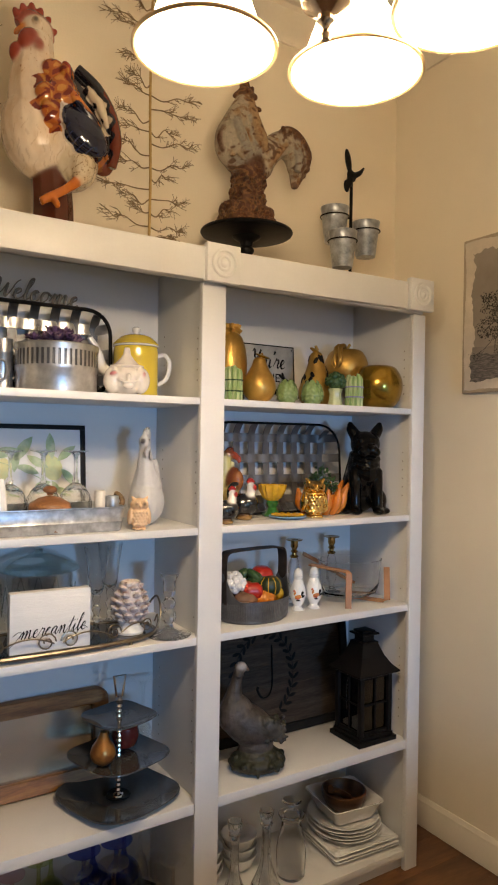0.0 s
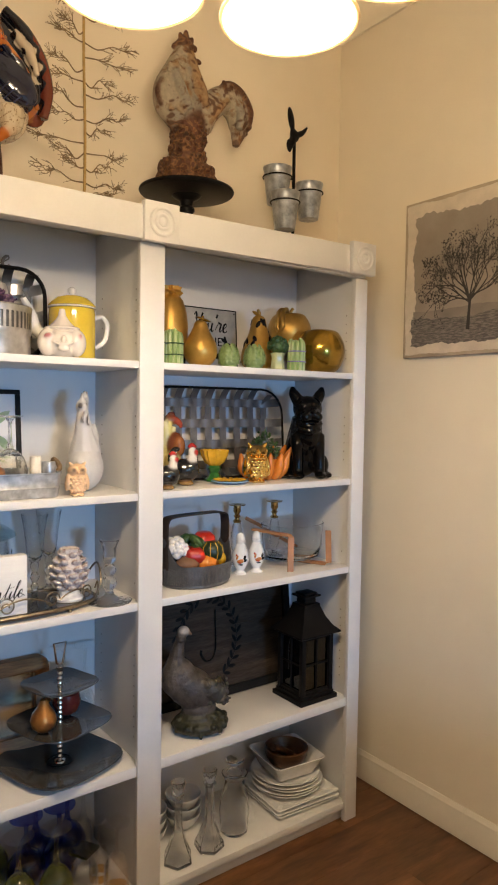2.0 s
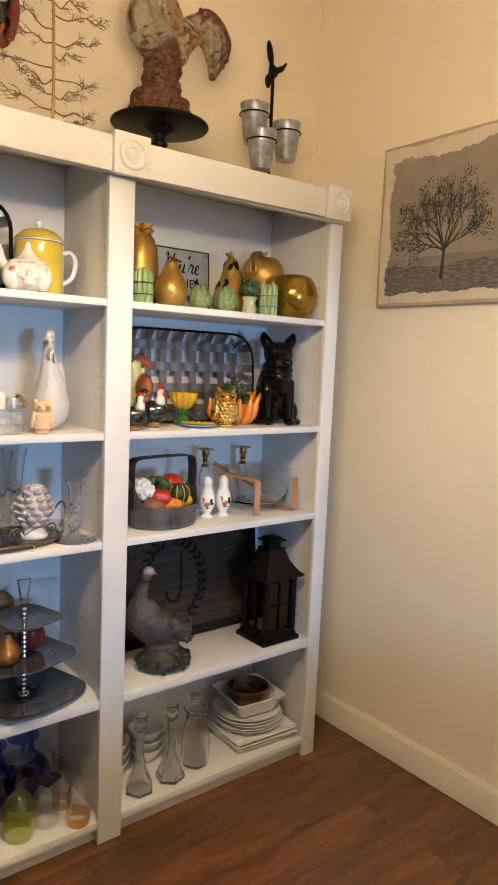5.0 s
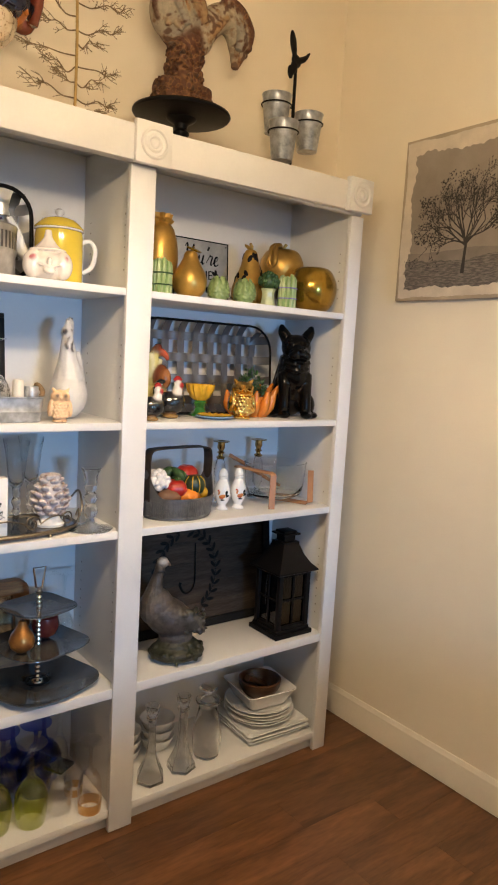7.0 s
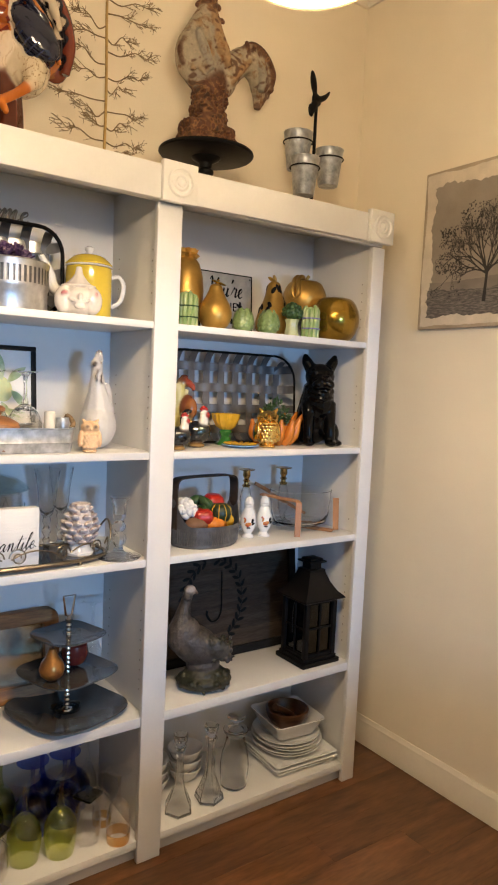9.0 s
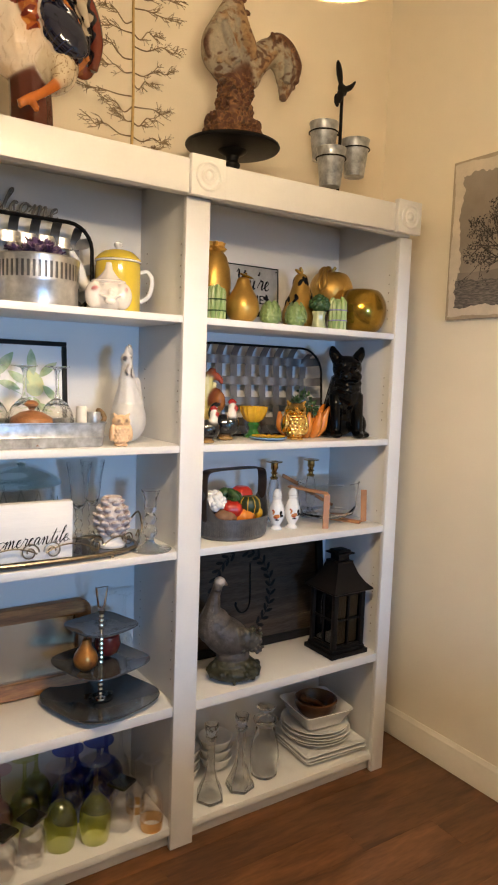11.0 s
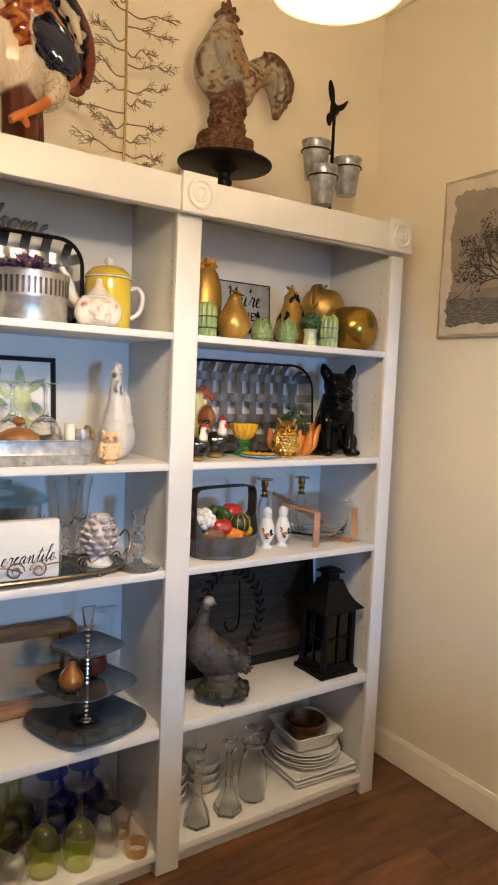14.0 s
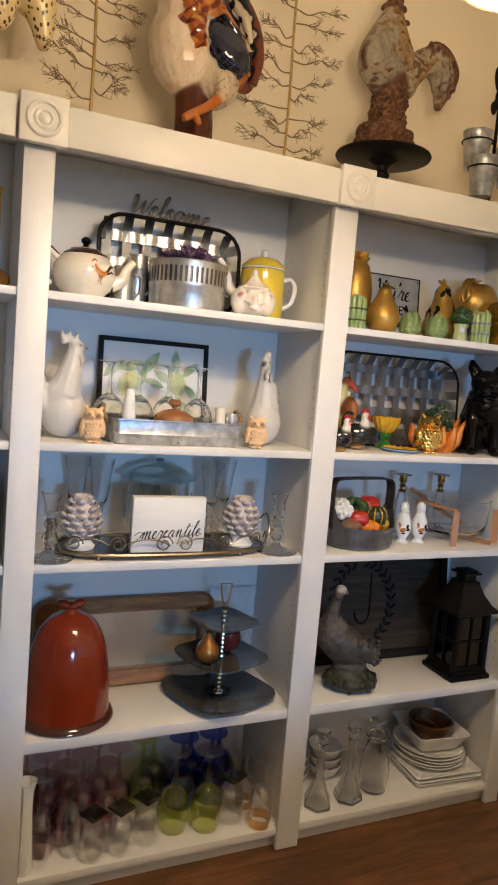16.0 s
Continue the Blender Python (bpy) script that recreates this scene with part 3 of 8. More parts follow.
# unseen upper wall, added to cut the window lamp off the top compartments
slab("wall_lintel", LEFT_X, WALL_X, -2.42, -2.30, 1.70, CEIL, "wall", "unseen upper wall added to dim daylight on the top shelf", "wall")
slab("ceiling", LEFT_X - 0.12, WALL_X + 0.12, SOUTH_Y - 0.12, WALL_Y + 0.12, CEIL, CEIL + 0.1, "ceiling", "off-white painted ceiling", "ceiling")


def moulding(name, profile, p0, p1, inward, label):
    """A profile of (out from the wall, height) drawn from p0 to p1."""
    bm = bmesh.new()
    a, b, w = Vector(p0), Vector(p1), Vector(inward)
    r0, r1 = ([bm.verts.new(p + w * o + Vector((0, 0, z))) for o, z in profile] for p in (a, b))
    for i in range(len(profile) - 1):
        bm.faces.new((r0[i], r0[i + 1], r1[i + 1], r1[i]))
    bm.faces.new(r0)
    bm.faces.new(r1[::-1])
    return tagged(part(name, bm, "trim", None, label, True, 25), category="moulding", kind="structure")


BASE = [(0, 0), (0.014, 0), (0.014, 0.085), (0.011, 0.095), (0.011, 0.102), (0.006, 0.112), (0.004, 0.120), (0, 0.120)]
CROWN = [(0, -0.12), (0.012, -0.12), (0.016, -0.10), (0.03, -0.075), (0.055, -0.045), (0.075, -0.03), (0.08, -0.012), (0.095, -0.008), (0.095, 0), (0, 0)]
moulding("baseboard", BASE, (WALL_X - 0.001, SOUTH_Y, 0.003), (WALL_X - 0.001, WALL_Y, 0.003), (-1, 0, 0), "cream painted baseboard along the side wall")
moulding("trim", CROWN, (WALL_X - 0.001, SOUTH_Y, CEIL - 0.002), (WALL_X - 0.001, WALL_Y, CEIL - 0.002), (-1, 0, 0), "cream crown moulding under the ceiling")
moulding("trim", CROWN, (LEFT_X, WALL_Y - 0.001, CEIL - 0.003), (WALL_X, WALL_Y - 0.001, CEIL - 0.003), (0, -1, 0), "cream crown moulding over the bookcase")

# floor: laminate boards on a dark base
floor = slab("floor", LEFT_X - 0.12, WALL_X + 0.12, SOUTH_Y - 0.12, WALL_Y + 0.12, -0.12, -0.004, "gap", "dark reddish-brown wood laminate floor", "floor")

# ---- the built-in bookcase ----
Z1, Z2, Z3, Z4, Z5 = 1.703, 1.312, 0.983, 0.482, 0.075
BACK = 0.360
case = thing("bookcase", "white painted built-in bookcase with rosette corner blocks", "bookcase")
POSTS = [(-0.066, -0.006), (-0.943, -0.862), (-1.823, -1.747), (-2.72, -2.64)]
for x0, x1 in POSTS:
    part("post", span(x0, x1, 0.0, 0.02, 0.002, 2.05, 0.0025), "white", case)
for x0, x1 in ((-0.052, -0.008), (-0.926, -0.879), (-1.82, -1.772), (-2.70, -2.655)):
    part("side_panel", span(x0, x1, 0.0205, BACK, 0.002, 2.13, 0.001), "board", case)
BAYS = [(-0.8785, -0.0525), (-1.7715, -0.9265), (-2.6545, -1.8205)]
for x0, x1 in BAYS:
    part("back_panel", span(x0, x1, BACK - 0.008, BACK, 0.05, 2.134), "board", case)
    for z, th in ((Z1, 0.021), (Z2, 0.022), (Z3, 0.024), (Z4, 0.032), (Z5, 0.026)):
        part("shelf", span(x0, x1, 0.008, BACK - 0.0085, z - th, z, 0.0015), "white", case)
    part("kick_board", span(x0, x1, 0.03, 0.045, 0.002, Z5 - 0.027, 0.001), "board", case)
part("top_board", span(-2.72, -0.006, -0.006, 0.385, 2.135, 2.150, 0.001), "white", case)
for x0, x1 in ((-0.832, -0.125), (-1.730, -0.948), (-2.63, -1.845)):
    bm = span(x0, x1, -0.028, -0.007, 2.050, 2.147, 0.003)
    for v in bm.verts:
        v.co.z += 0.009 * max(0.0, (v.co.x + 0.832) / 0.707)  # the end bay's fascia rises a little
    part("header", bm, "white", case)
    part("soffit", span(x0 - 0.1, x1 + 0.1, -0.0065, 0.019, 2.052, 2.134, 0.001), "board", case)


def rosette():
    bm = bmesh.new()
    box(bm, (0, 0, 0), (0.114, 0.024, 0.114), 0.003)
    prof = [(0.043, 0.0), (0.043, 0.004), (0.040, 0.007), (0.036, 0.007), (0.033, 0.002), (0.026, 0.001), (0.023, 0.005), (0.020, 0.006), (0.017, 0.005), (0.0145, 0.001), (0.012, 0.003), (0.008, 0.0065), (0.0, 0.008)]
    lathe(prof, 32, bm, m=Matrix.Translation((0, -0.012, 0)) @ rot(90))
    return bm


for x, z in ((-0.066, 2.113), (-0.895, 2.102), (-1.783, 2.101), (-2.68, 2.100)):
    ob = part("rosette", rosette(), "white", case)
    ob.location = (x, -0.0305, z)
# rows of holes for the shelf pins in the side panels
bm = bmesh.new()
for x in (-0.0522, -0.9262, -1.8203):
    for z0, z1 in ((1.76, 1.95), (1.38, 1.56), (1.03, 1.06), (0.55, 0.82)):
        z = z0
        while z < z1:
            for y in (0.06, 0.30):
                ell(bm, (x, y, z), (0.0010, 0.0028, 0.0028), None, 8, 6)
            z += 0.032
tagged(part("pin_holes", bm, "hole", case, "rows of small round shelf-pin holes"), kind="stuff")

# ---- chandelier ----
chandelier = thing("chandelier", "brushed nickel chandelier with lit white bell glass shades", "chandelier", pose(*HUB))
H = Vector(HUB)
bm = bmesh.new()
lathe([(0.0, -0.045), (0.006, -0.043), (0.008, -0.036), (0.005, -0.03), (0.008, -0.022), (0.012, -0.018), (0.010, -0.010), (0.020, -0.004), (0.033, 0.004), (0.036, 0.016), (0.034, 0.030), (0.038, 0.036), (0.038, 0.046), (0.030, 0.052), (0.026, 0.08), (0.024, 0.14), (0.014, 0.16), (0.0, 0.161)], 32, bm)
part("hub", bm, "nickel", chandelier, "brushed nickel hub with turned finial")
part("rod", tube(bmesh.new(), [(0, 0, 0.155), (0, 0, CEIL - HUB[2] - 0.03)], 0.007, 12), "nickel", chandelier)
part("canopy", lathe([(0.0, -0.036), (0.012, -0.034), (0.05, -0.022), (0.065, -0.004), (0.065, -0.002), (0.0, -0.002)], 32, c=(0, 0, CEIL - HUB[2])), "nickel", chandelier)
for s in SHADES:
    d = Vector(s) - H
    up = d + Vector((0, 0, 0.150))
    bm = bmesh.new()
    flat = Vector((d.x, d.y, 0))
    tube(bm, smooth_path([(0, 0, 0.10), flat * 0.35 + Vector((0, 0, 0.075)), flat * 0.75 + Vector((0, 0, 0.16)), flat + Vector((0, 0, up.z + 0.05)), up], 6), 0.006, 10)
    part("arm", bm, "nickel", chandelier)
    bm = lathe([(0.0, 0.168), (0.012, 0.166), (0.016, 0.15), (0.032, 0.142), (0.036, 0.128), (0.036, 0.118), (0.0, 0.118)], 24)
    fit = part("fitter", bm, "nickel", chandelier, "nickel shade holder")
    fit.location = d
    SK = 0.91
    prof = [(0.030, 0.122), (0.040, 0.118), (0.056, 0.104), (0.070, 0.080), (0.080, 0.052), (0.088, 0.028), (0.098, 0.012), (0.110, 0.002), (0.1135, 0.0), (0.1115, -0.001), (0.097, 0.008), (0.085, 0.026), (0.077, 0.052), (0.067, 0.079), (0.054, 0.100), (0.039, 0.114), (0.030, 0.118)]
    shade = part("shade", lathe([(r * SK, z * SK) for r, z in prof], 48), "shade", chandelier, "lit white bell glass shade")
    shade.location = d
    rim = part("rim", lathe([(r * SK, z) for r, z in ((0.1095, -0.0012), (0.113, -0.0030), (0.1165, -0.0012), (0.1165, 0.0020), (0.1135, 0.0030), (0.1095, -0.0012))], 48), "pale_brass", shade, "thin brass rim")
    bulb = part("bulb", lathe([(0.0, 0.052), (0.016, 0.055), (0.024, 0.066), (0.025, 0.074), (0.020, 0.090), (0.013, 0.104), (0.0, 0.105)], 20), "bulb", chandelier, "lit bulb")
    bulb.location = d

# ---- tree print on the side wall ----
print_y0, print_y1, print_z0, print_z1 = 0.0, -0.66, 1.771, 2.358
picture = thing("canvas_picture", "sepia canvas print of a bare tree on the wall", "picture", pose(WALL_X - 0.002, (print_y0 + print_y1) / 2, (print_z0 + print_z1) / 2, 0, 0, -90))
pw, ph = print_y0 - print_y1, print_z1 - print_z0
part("canvas", span(-pw / 2, pw / 2, -0.022, 0, -ph / 2, ph / 2, 0.003), "canvas", picture, "aged beige canvas with worn edges")
rnd = random.Random(4)


def ragged(x0, x1, z0, z1, step=0.006, jag=0.010):
    """A rectangle with torn, brushed-looking edges: slow waves with small bites."""
    pts, run, phase = [], 0.0, rnd.uniform(0, 50)

    def off(k):
        p = Vector((phase + run * 9.0 + k * 40, 0.3, 0.7))
        q = Vector((phase + run * 55.0 + k * 40, 1.3, 0.2))
        return jag * (1.5 * noise.noise(p) + 0.7 * noise.noise(q))

    for k, (ax, az, bx, bz) in enumerate(((x0, z0, x1, z0), (x1, z0, x1, z1), (x1, z1, x0, z1), (x0, z1, x0, z0))):
        length = abs(bx - ax) + abs(bz - az)
        n = int(length / step)
        for i in range(n):
            run += step
            t = i / n
            o = off(k)
            pts.append((ax + (bx - ax) * t + (o if k % 2 else 0), az + (bz - az) * t + (0 if k % 2 else o)))
    return pts


part("edge_wear", plate_shape(bmesh.new(), ragged(-pw / 2 + 0.012, pw / 2 - 0.012, -ph / 2 + 0.012, ph / 2 - 0.012, 0.006, 0.005), 0.0004, Matrix.Translation((0, -0.0222, 0))), "canvas_light", picture, "paler worn canvas border", False)
part("printed_sky", plate_shape(bmesh.new(), ragged(-0.283, pw / 2 - 0.035, -0.20, 0.236, 0.006, 0.016), 0.0006, Matrix.Translation((0, -0.0226, 0))), "sepia_sky", picture, "grey-brown printed sky", False)
part("printed_horizon", plate_shape(bmesh.new(), ragged(-0.280, pw / 2 - 0.035, -0.165, -0.120, 0.008, 0.004), 0.0006, Matrix.Translation((0, -0.0229, 0))), "sepia_mid", picture, "", False)
part("printed_field", plate_shape(bmesh.new(), ragged(-0.292, pw / 2 - 0.03, -0.246, -0.150, 0.005, 0.010), 0.0006, Matrix.Translation((0, -0.0232, 0))), "sepia_field", picture, "dark printed field", False)


def sketch_branch(bm, p, angle, length, width, depth, leaves):
    """A branch drawn flat on the canvas that forks again and again."""
    bend = rnd.uniform(-0.3, 0.3) + 0.10 * math.copysign(1, math.cos(angle)) * (depth < 3)
    pts, a = [p], angle
    for i in range(4):
        a += bend / 3 + rnd.uniform(-0.12, 0.12)
        q = pts[-1]
        pts.append((q[0] + math.cos(a) * length / 4, q[1] + math.sin(a) * length / 4))
    tube(bm, [(x, -0.0234, z) for x, z in pts], [width, width * 0.6], 5, flat=1.0)
    if depth <= 1:
        leaves.append(pts[-1])
        leaves.append(pts[2])
    if depth == 0:
        return
    for k in range(rnd.choice((2, 3, 3))):
        q = pts[rnd.choice((2, 3, 4))]
        sketch_branch(bm, q, a + rnd.uniform(-0.85, 0.85), length * rnd.uniform(0.55, 0.80), width * 0.62, depth - 1, leaves)


bm, tips = bmesh.new(), []
trunk_x = -0.030
tube(bm, [(trunk_x - 0.004, -0.0234, -0.205), (trunk_x, -0.0234, -0.14), (trunk_x + 0.003, -0.0234, -0.09)], [0.0085, 0.0060, 0.0055], 6)
for a, ln in ((96, 0.120), (80, 0.125), (108, 0.120), (66, 0.115), (122, 0.105), (50, 0.110), (138, 0.105), (35, 0.100), (152, 0.105), (20, 0.095), (166, 0.095)):
    sketch_branch(bm, (trunk_x + 0.002, rnd.uniform(-0.115, -0.085)), radians(a), ln, 0.0034, 4, tips)
bmesh.ops.scale(bm, vec=(1, 0.12, 1), verts=bm.verts, space=Matrix.Translation((0, 0.0234, 0)))
part("printed_tree", bm, "sepia_dark", picture, "dark bare printed tree")
bm = bmesh.new()


def smudge(a, b, r):
    plate_shape(bm, [(a + r * math.cos(k * 1.05) * rnd.uniform(0.5, 1.3), b + r * math.sin(k * 1.05) * rnd.uniform(0.5, 1.3)) for k in range(6)], 0.0003, Matrix.Translation((0, -0.0236 - rnd.random() * 0.0003, 0)))


for x, z in tips:
    if abs(x) < pw / 2 - 0.04 and rnd.random() < 0.8:
        smudge(x + rnd.gauss(0, 0.004), z + rnd.gauss(0, 0.004), rnd.uniform(0.0012, 0.0034))
for cx, cz, sx, sz, k in ((-0.215, 0.055, 0.018, 0.012, 60), (-0.185, 0.005, 0.034, 0.018, 70), (-0.205, -0.070, 0.026, 0.014, 70), (-0.15, -0.085, 0.030, 0.012, 50), (0.12, -0.05, 0.035, 0.020, 60), (-0.11, 0.12, 0.02, 0.02, 30), (0.24, -0.13, 0.03, 0.035, 80)):
    for _ in range(k):
        a, b = rnd.gauss(cx, sx), rnd.gauss(cz, sz)
        if abs(a) < pw / 2 - 0.04:
            smudge(a, b, rnd.uniform(0.0014, 0.0042))
tagged(part("printed_leaves", bm, "sepia_dark", picture, "dark smudges of printed foliage", False), kind="stuff")

# ---- on top of the bookcase ----
TOP = 2.1505
WHITE, ORANGE, REDB, NAVY, DARK, BROWN, YEL = (0.72, 0.60, 0.47), (0.38, 0.105, 0.016), (0.26, 0.030, 0.016), (0.012, 0.016, 0.05), (0.02, 0.014, 0.012), (0.09, 0.022, 0.012), (0.55, 0.17, 0.015)
FLAME, CLAW = (0.36, 0.085, 0.014), (0.46, 0.125, 0.012)
forms = [
    ("e", (-0.045, 0.0, 0.300), (0.104, 0.092, 0.132), rot(0, -10), WHITE), ("e", (0.040, 0.0, 0.270), (0.085, 0.075, 0.085), rot(0, 30), WHITE),
    ("t", [(-0.035, 0, 0.33), (-0.052, 0, 0.42), (-0.058, 0, 0.50), (-0.052, 0, 0.575)], [0.098, 0.082, 0.060, 0.046], WHITE),
    ("e", (-0.054, 0, 0.592), (0.046, 0.040, 0.044), None, WHITE),
    ("t", [(-0.088, -0.01, 0.586), (-0.108, -0.01, 0.574), (-0.118, -0.01, 0.562)], [0.016, 0.010, 0.004], YEL),
    ("e", (-0.078, -0.030, 0.540), (0.036, 0.026, 0.042), None, REDB), ("e", (-0.112, -0.018, 0.508), (0.022, 0.020, 0.030), None, REDB), ("e", (-0.060, -0.040, 0.525), (0.020, 0.020, 0.032), None, REDB),
    ("t", [(-0.108, 0, 0.598), (-0.070, 0, 0.628), (-0.025, 0, 0.612), (-0.008, 0, 0.575)], [0.014, 0.022, 0.018, 0.008], REDB),
    ("e", (-0.108, 0, 0.624), (0.012, 0.009, 0.022), rot(0, -25), REDB), ("e", (-0.090, 0, 0.642), (0.012, 0.009, 0.022), rot(0, -12), REDB), ("e", (-0.068, 0, 0.650), (0.012, 0.009, 0.024), None, REDB),
    ("e", (-0.046, 0, 0.646), (0.012, 0.009, 0.022), rot(0, 14), REDB), ("e", (-0.026, 0, 0.630), (0.012, 0.009, 0.022), rot(0, 32), REDB), ("e", (-0.010, 0, 0.604), (0.011, 0.009, 0.020), rot(0, 50), REDB),
    ("e", (-0.020, -0.066, 0.455), (0.040, 0.022, 0.040), rot(0, 25), FLAME), ("e", (0.0, -0.084, 0.400), (0.042, 0.024, 0.050), rot(0, 20), REDB), ("e", (-0.045, -0.085, 0.385), (0.034, 0.020, 0.030), rot(0, -20), ORANGE),
    ("e", (-0.028, -0.094, 0.335), (0.036, 0.018, 0.036), rot(0, 30), FLAME), ("e", (0.010, -0.092, 0.450), (0.018, 0.018, 0.036), rot(0, -15), REDB),
    ("e", (0.064, -0.090, 0.300), (0.080, 0.026, 0.048), rot(0, 42), NAVY),
    ("t", [(-0.010, -0.090, 0.430), (0.040, -0.104, 0.375), (0.098, -0.096, 0.318), (0.138, -0.070, 0.245)], [0.012, 0.013, 0.012, 0.007], FLAME),
    ("e", (0.106, 0.012, 0.372), (0.072, 0.044, 0.156), rot(0, -23), DARK),
    ("t", [(0.060, -0.020, 0.515), (0.118, -0.024, 0.470), (0.165, -0.022, 0.400), (0.182, -0.020, 0.320), (0.172, -0.020, 0.245)], [0.014, 0.018, 0.020, 0.020, 0.014], BROWN),
    ("t", [(0.030, -0.026, 0.455), (0.052, -0.040, 0.410), (0.085, -0.048, 0.350)], [0.014, 0.016, 0.010], FLAME),
    ("t", [(0.082, -0.036, 0.455), (0.120, -0.044, 0.415), (0.148, -0.042, 0.350)], [0.012, 0.017, 0.008], (0.50, 0.43, 0.33)),
    ("e", (0.050, -0.010, 0.235), (0.080, 0.072, 0.085), rot(0, 20), (0.58, 0.48, 0.34)), ("e", (0.060, -0.058, 0.212), (0.050, 0.030, 0.062), rot(0, -15), (0.58, 0.48, 0.34)),
    ("t", [(0.062, -0.060, 0.215), (0.060, -0.078, 0.185), (0.050, -0.090, 0.162)], [0.044, 0.034, 0.020], (0.58, 0.48, 0.34)),
    ("t", [(0.056, -0.088, 0.168), (0.010, -0.100, 0.125), (-0.040, -0.106, 0.090), (-0.062, -0.106, 0.074)], [0.018, 0.013, 0.013, 0.011], CLAW),
    ("t", [(-0.030, -0.10, 0.095), (-0.022, -0.118, 0.072), (-0.020, -0.122, 0.060)], [0.012, 0.010, 0.006], CLAW), ("t", [(-0.035, -0.09, 0.095), (-0.055, -0.078, 0.075)], [0.011, 0.006], CLAW),
    ("t", [(0.0, 0.0, 0.0), (0.0, 0.0, 0.10), (-0.008, 0.0, 0.20)], [0.062, 0.060, 0.056], BROWN), ("t", [(0.030, 0.01, 0.0), (0.026, 0.01, 0.12)], [0.040, 0.034], (0.05, 0.018, 0.012)),
    ("e", (-0.064, -0.040, 0.603), (0.014, 0.007, 0.013), None, (0.70, 0.55, 0.40)), ("e", (-0.067, -0.045, 0.603), (0.007, 0.005, 0.007), None, (0.01, 0.01, 0.01)),
]


def inside(px, pz, poly):
    hit = np.zeros(len(px), bool)
    for (x0, z0), (x1, z1) in zip(poly, poly[1:] + poly[:1]):
        if z0 != z1:
            hit ^= ((z0 > pz) != (z1 > pz)) & (px < (x1 - x0) * (pz - z0) / (z1 - z0) + x0)
    return hit


def plumage(co, base):
    """Brushed glaze on the rooster: flame saddle, dark wing with pale scallops, streaks on white."""
    out = base.copy()
    x, z = co[:, 0], co[:, 2]
    wob = 0.005 * np.sin(x * 85 + z * 40) + 0.004 * np.sin(z * 120 - x * 60)
    wx, wz = x + wob, z + 0.8 * wob
    near = co[:, 1] < 0.03
    streak = np.sin(wx * 420 + wz * 60 + 1.5 * np.sin(wz * 38)) * np.sin(wz * 62 + 3 * np.sin(wx * 90))
    white = near & (base[:, 0] > 0.55) & (base[:, 2] > 0.3)
    low = white & (x < 0.045) & (z < 0.34) & (streak > 0.55 + 3.0 * (z - 0.20))
    out[low] = out[low] * 0.72 + np.array((0.30, 0.17, 0.09)) * 0.28
    squiggle = white & (x > 0.03) & (z < 0.235) & (np.abs(np.sin(wx * 150 + 2.2 * np.sin(wz * 110)) * np.sin(wz * 130 + 2 * np.sin(wx * 90))) < 0.045)
    out[squiggle] = (0.26, 0.17, 0.09)
    edge = white & (z > 0.44) & (z < 0.60) & (streak > 0.93)
    out[edge] = (0.42, 0.26, 0.16)
    saddle = near & inside(wx, wz, [(-0.045, 0.490), (0.0, 0.475), (0.030, 0.41), (0.035, 0.355), (0.005, 0.320), (-0.005, 0.285), (-0.035, 0.275), (-0.050, 0.325), (-0.092, 0.350), (-0.060, 0.375), (-0.088, 0.425), (-0.050, 0.445)])
    flame = np.sin(wx * 150 - wz * 75 + 1.5 * np.sin(wz * 90)) + 0.8 * np.sin(wz * 175 + wx * 120 + 1.2 * np.sin(wx * 140))
    out[saddle] = (0.36, 0.090, 0.014)
    out[saddle & (flame > 0.25)] = (0.16, 0.020, 0.010)
    out[saddle & (flame < -0.8)] = (0.50, 0.20, 0.03)
    a = radians(-42)
    u = (wx - 0.064) * math.cos(a) + (wz - 0.300) * math.sin(a)
    w = -(wx - 0.064) * math.sin(a) + (wz - 0.300) * math.cos(a)
    wing = near & ((u / 0.084) ** 2 + (w / 0.050) ** 2 < 1)
    ring = near & ~wing & ((u / 0.098) ** 2 + ((w - 0.004) / 0.064) ** 2 < 1) & (w > 0.0)
    out[ring] = (0.40, 0.13, 0.02)
    out[wing] = (0.008, 0.010, 0.030)
    scallop = near & ~wing & ((u / 0.096) ** 2 + (w / 0.061) ** 2 < 1) & (w < 0.01) & (u < 0.03)
    out[scallop] = (0.52, 0.44, 0.34)
    out[wing & (np.abs(np.sin(u * 150)) < 0.16) & (w < -0.026)] = (0.05, 0.06, 0.12)
    tail = near & (base[:, 0] < 0.56) & (x > 0.015) & (z > 0.215) & ~wing & ~ring & ~scallop & ~saddle & (base[:, 2] < 0.6) & ((x > 0.06) | (z > 0.40))
    out[tail] = (0.010, 0.010, 0.016)
    out[tail & inside(wx, wz, [(0.075, 0.468), (0.105, 0.462), (0.150, 0.400), (0.165, 0.340), (0.148, 0.335), (0.120, 0.392), (0.085, 0.430)])] = (0.52, 0.44, 0.33)
    out[tail & inside(wx, wz, [(0.022, 0.460), (0.040, 0.468), (0.065, 0.420), (0.085, 0.355), (0.062, 0.352), (0.038, 0.405)])] = (0.34, 0.11, 0.022)
    out[tail & inside(wx, wz, [(0.110, 0.500), (0.150, 0.470), (0.200, 0.380), (0.210, 0.290), (0.180, 0.215), (0.150, 0.225), (0.172, 0.290), (0.168, 0.370), (0.138, 0.440)])] = (0.15, 0.030, 0.016)
    out[tail & (z < 0.255) & (x > 0.10)] = (0.15, 0.035, 0.016)
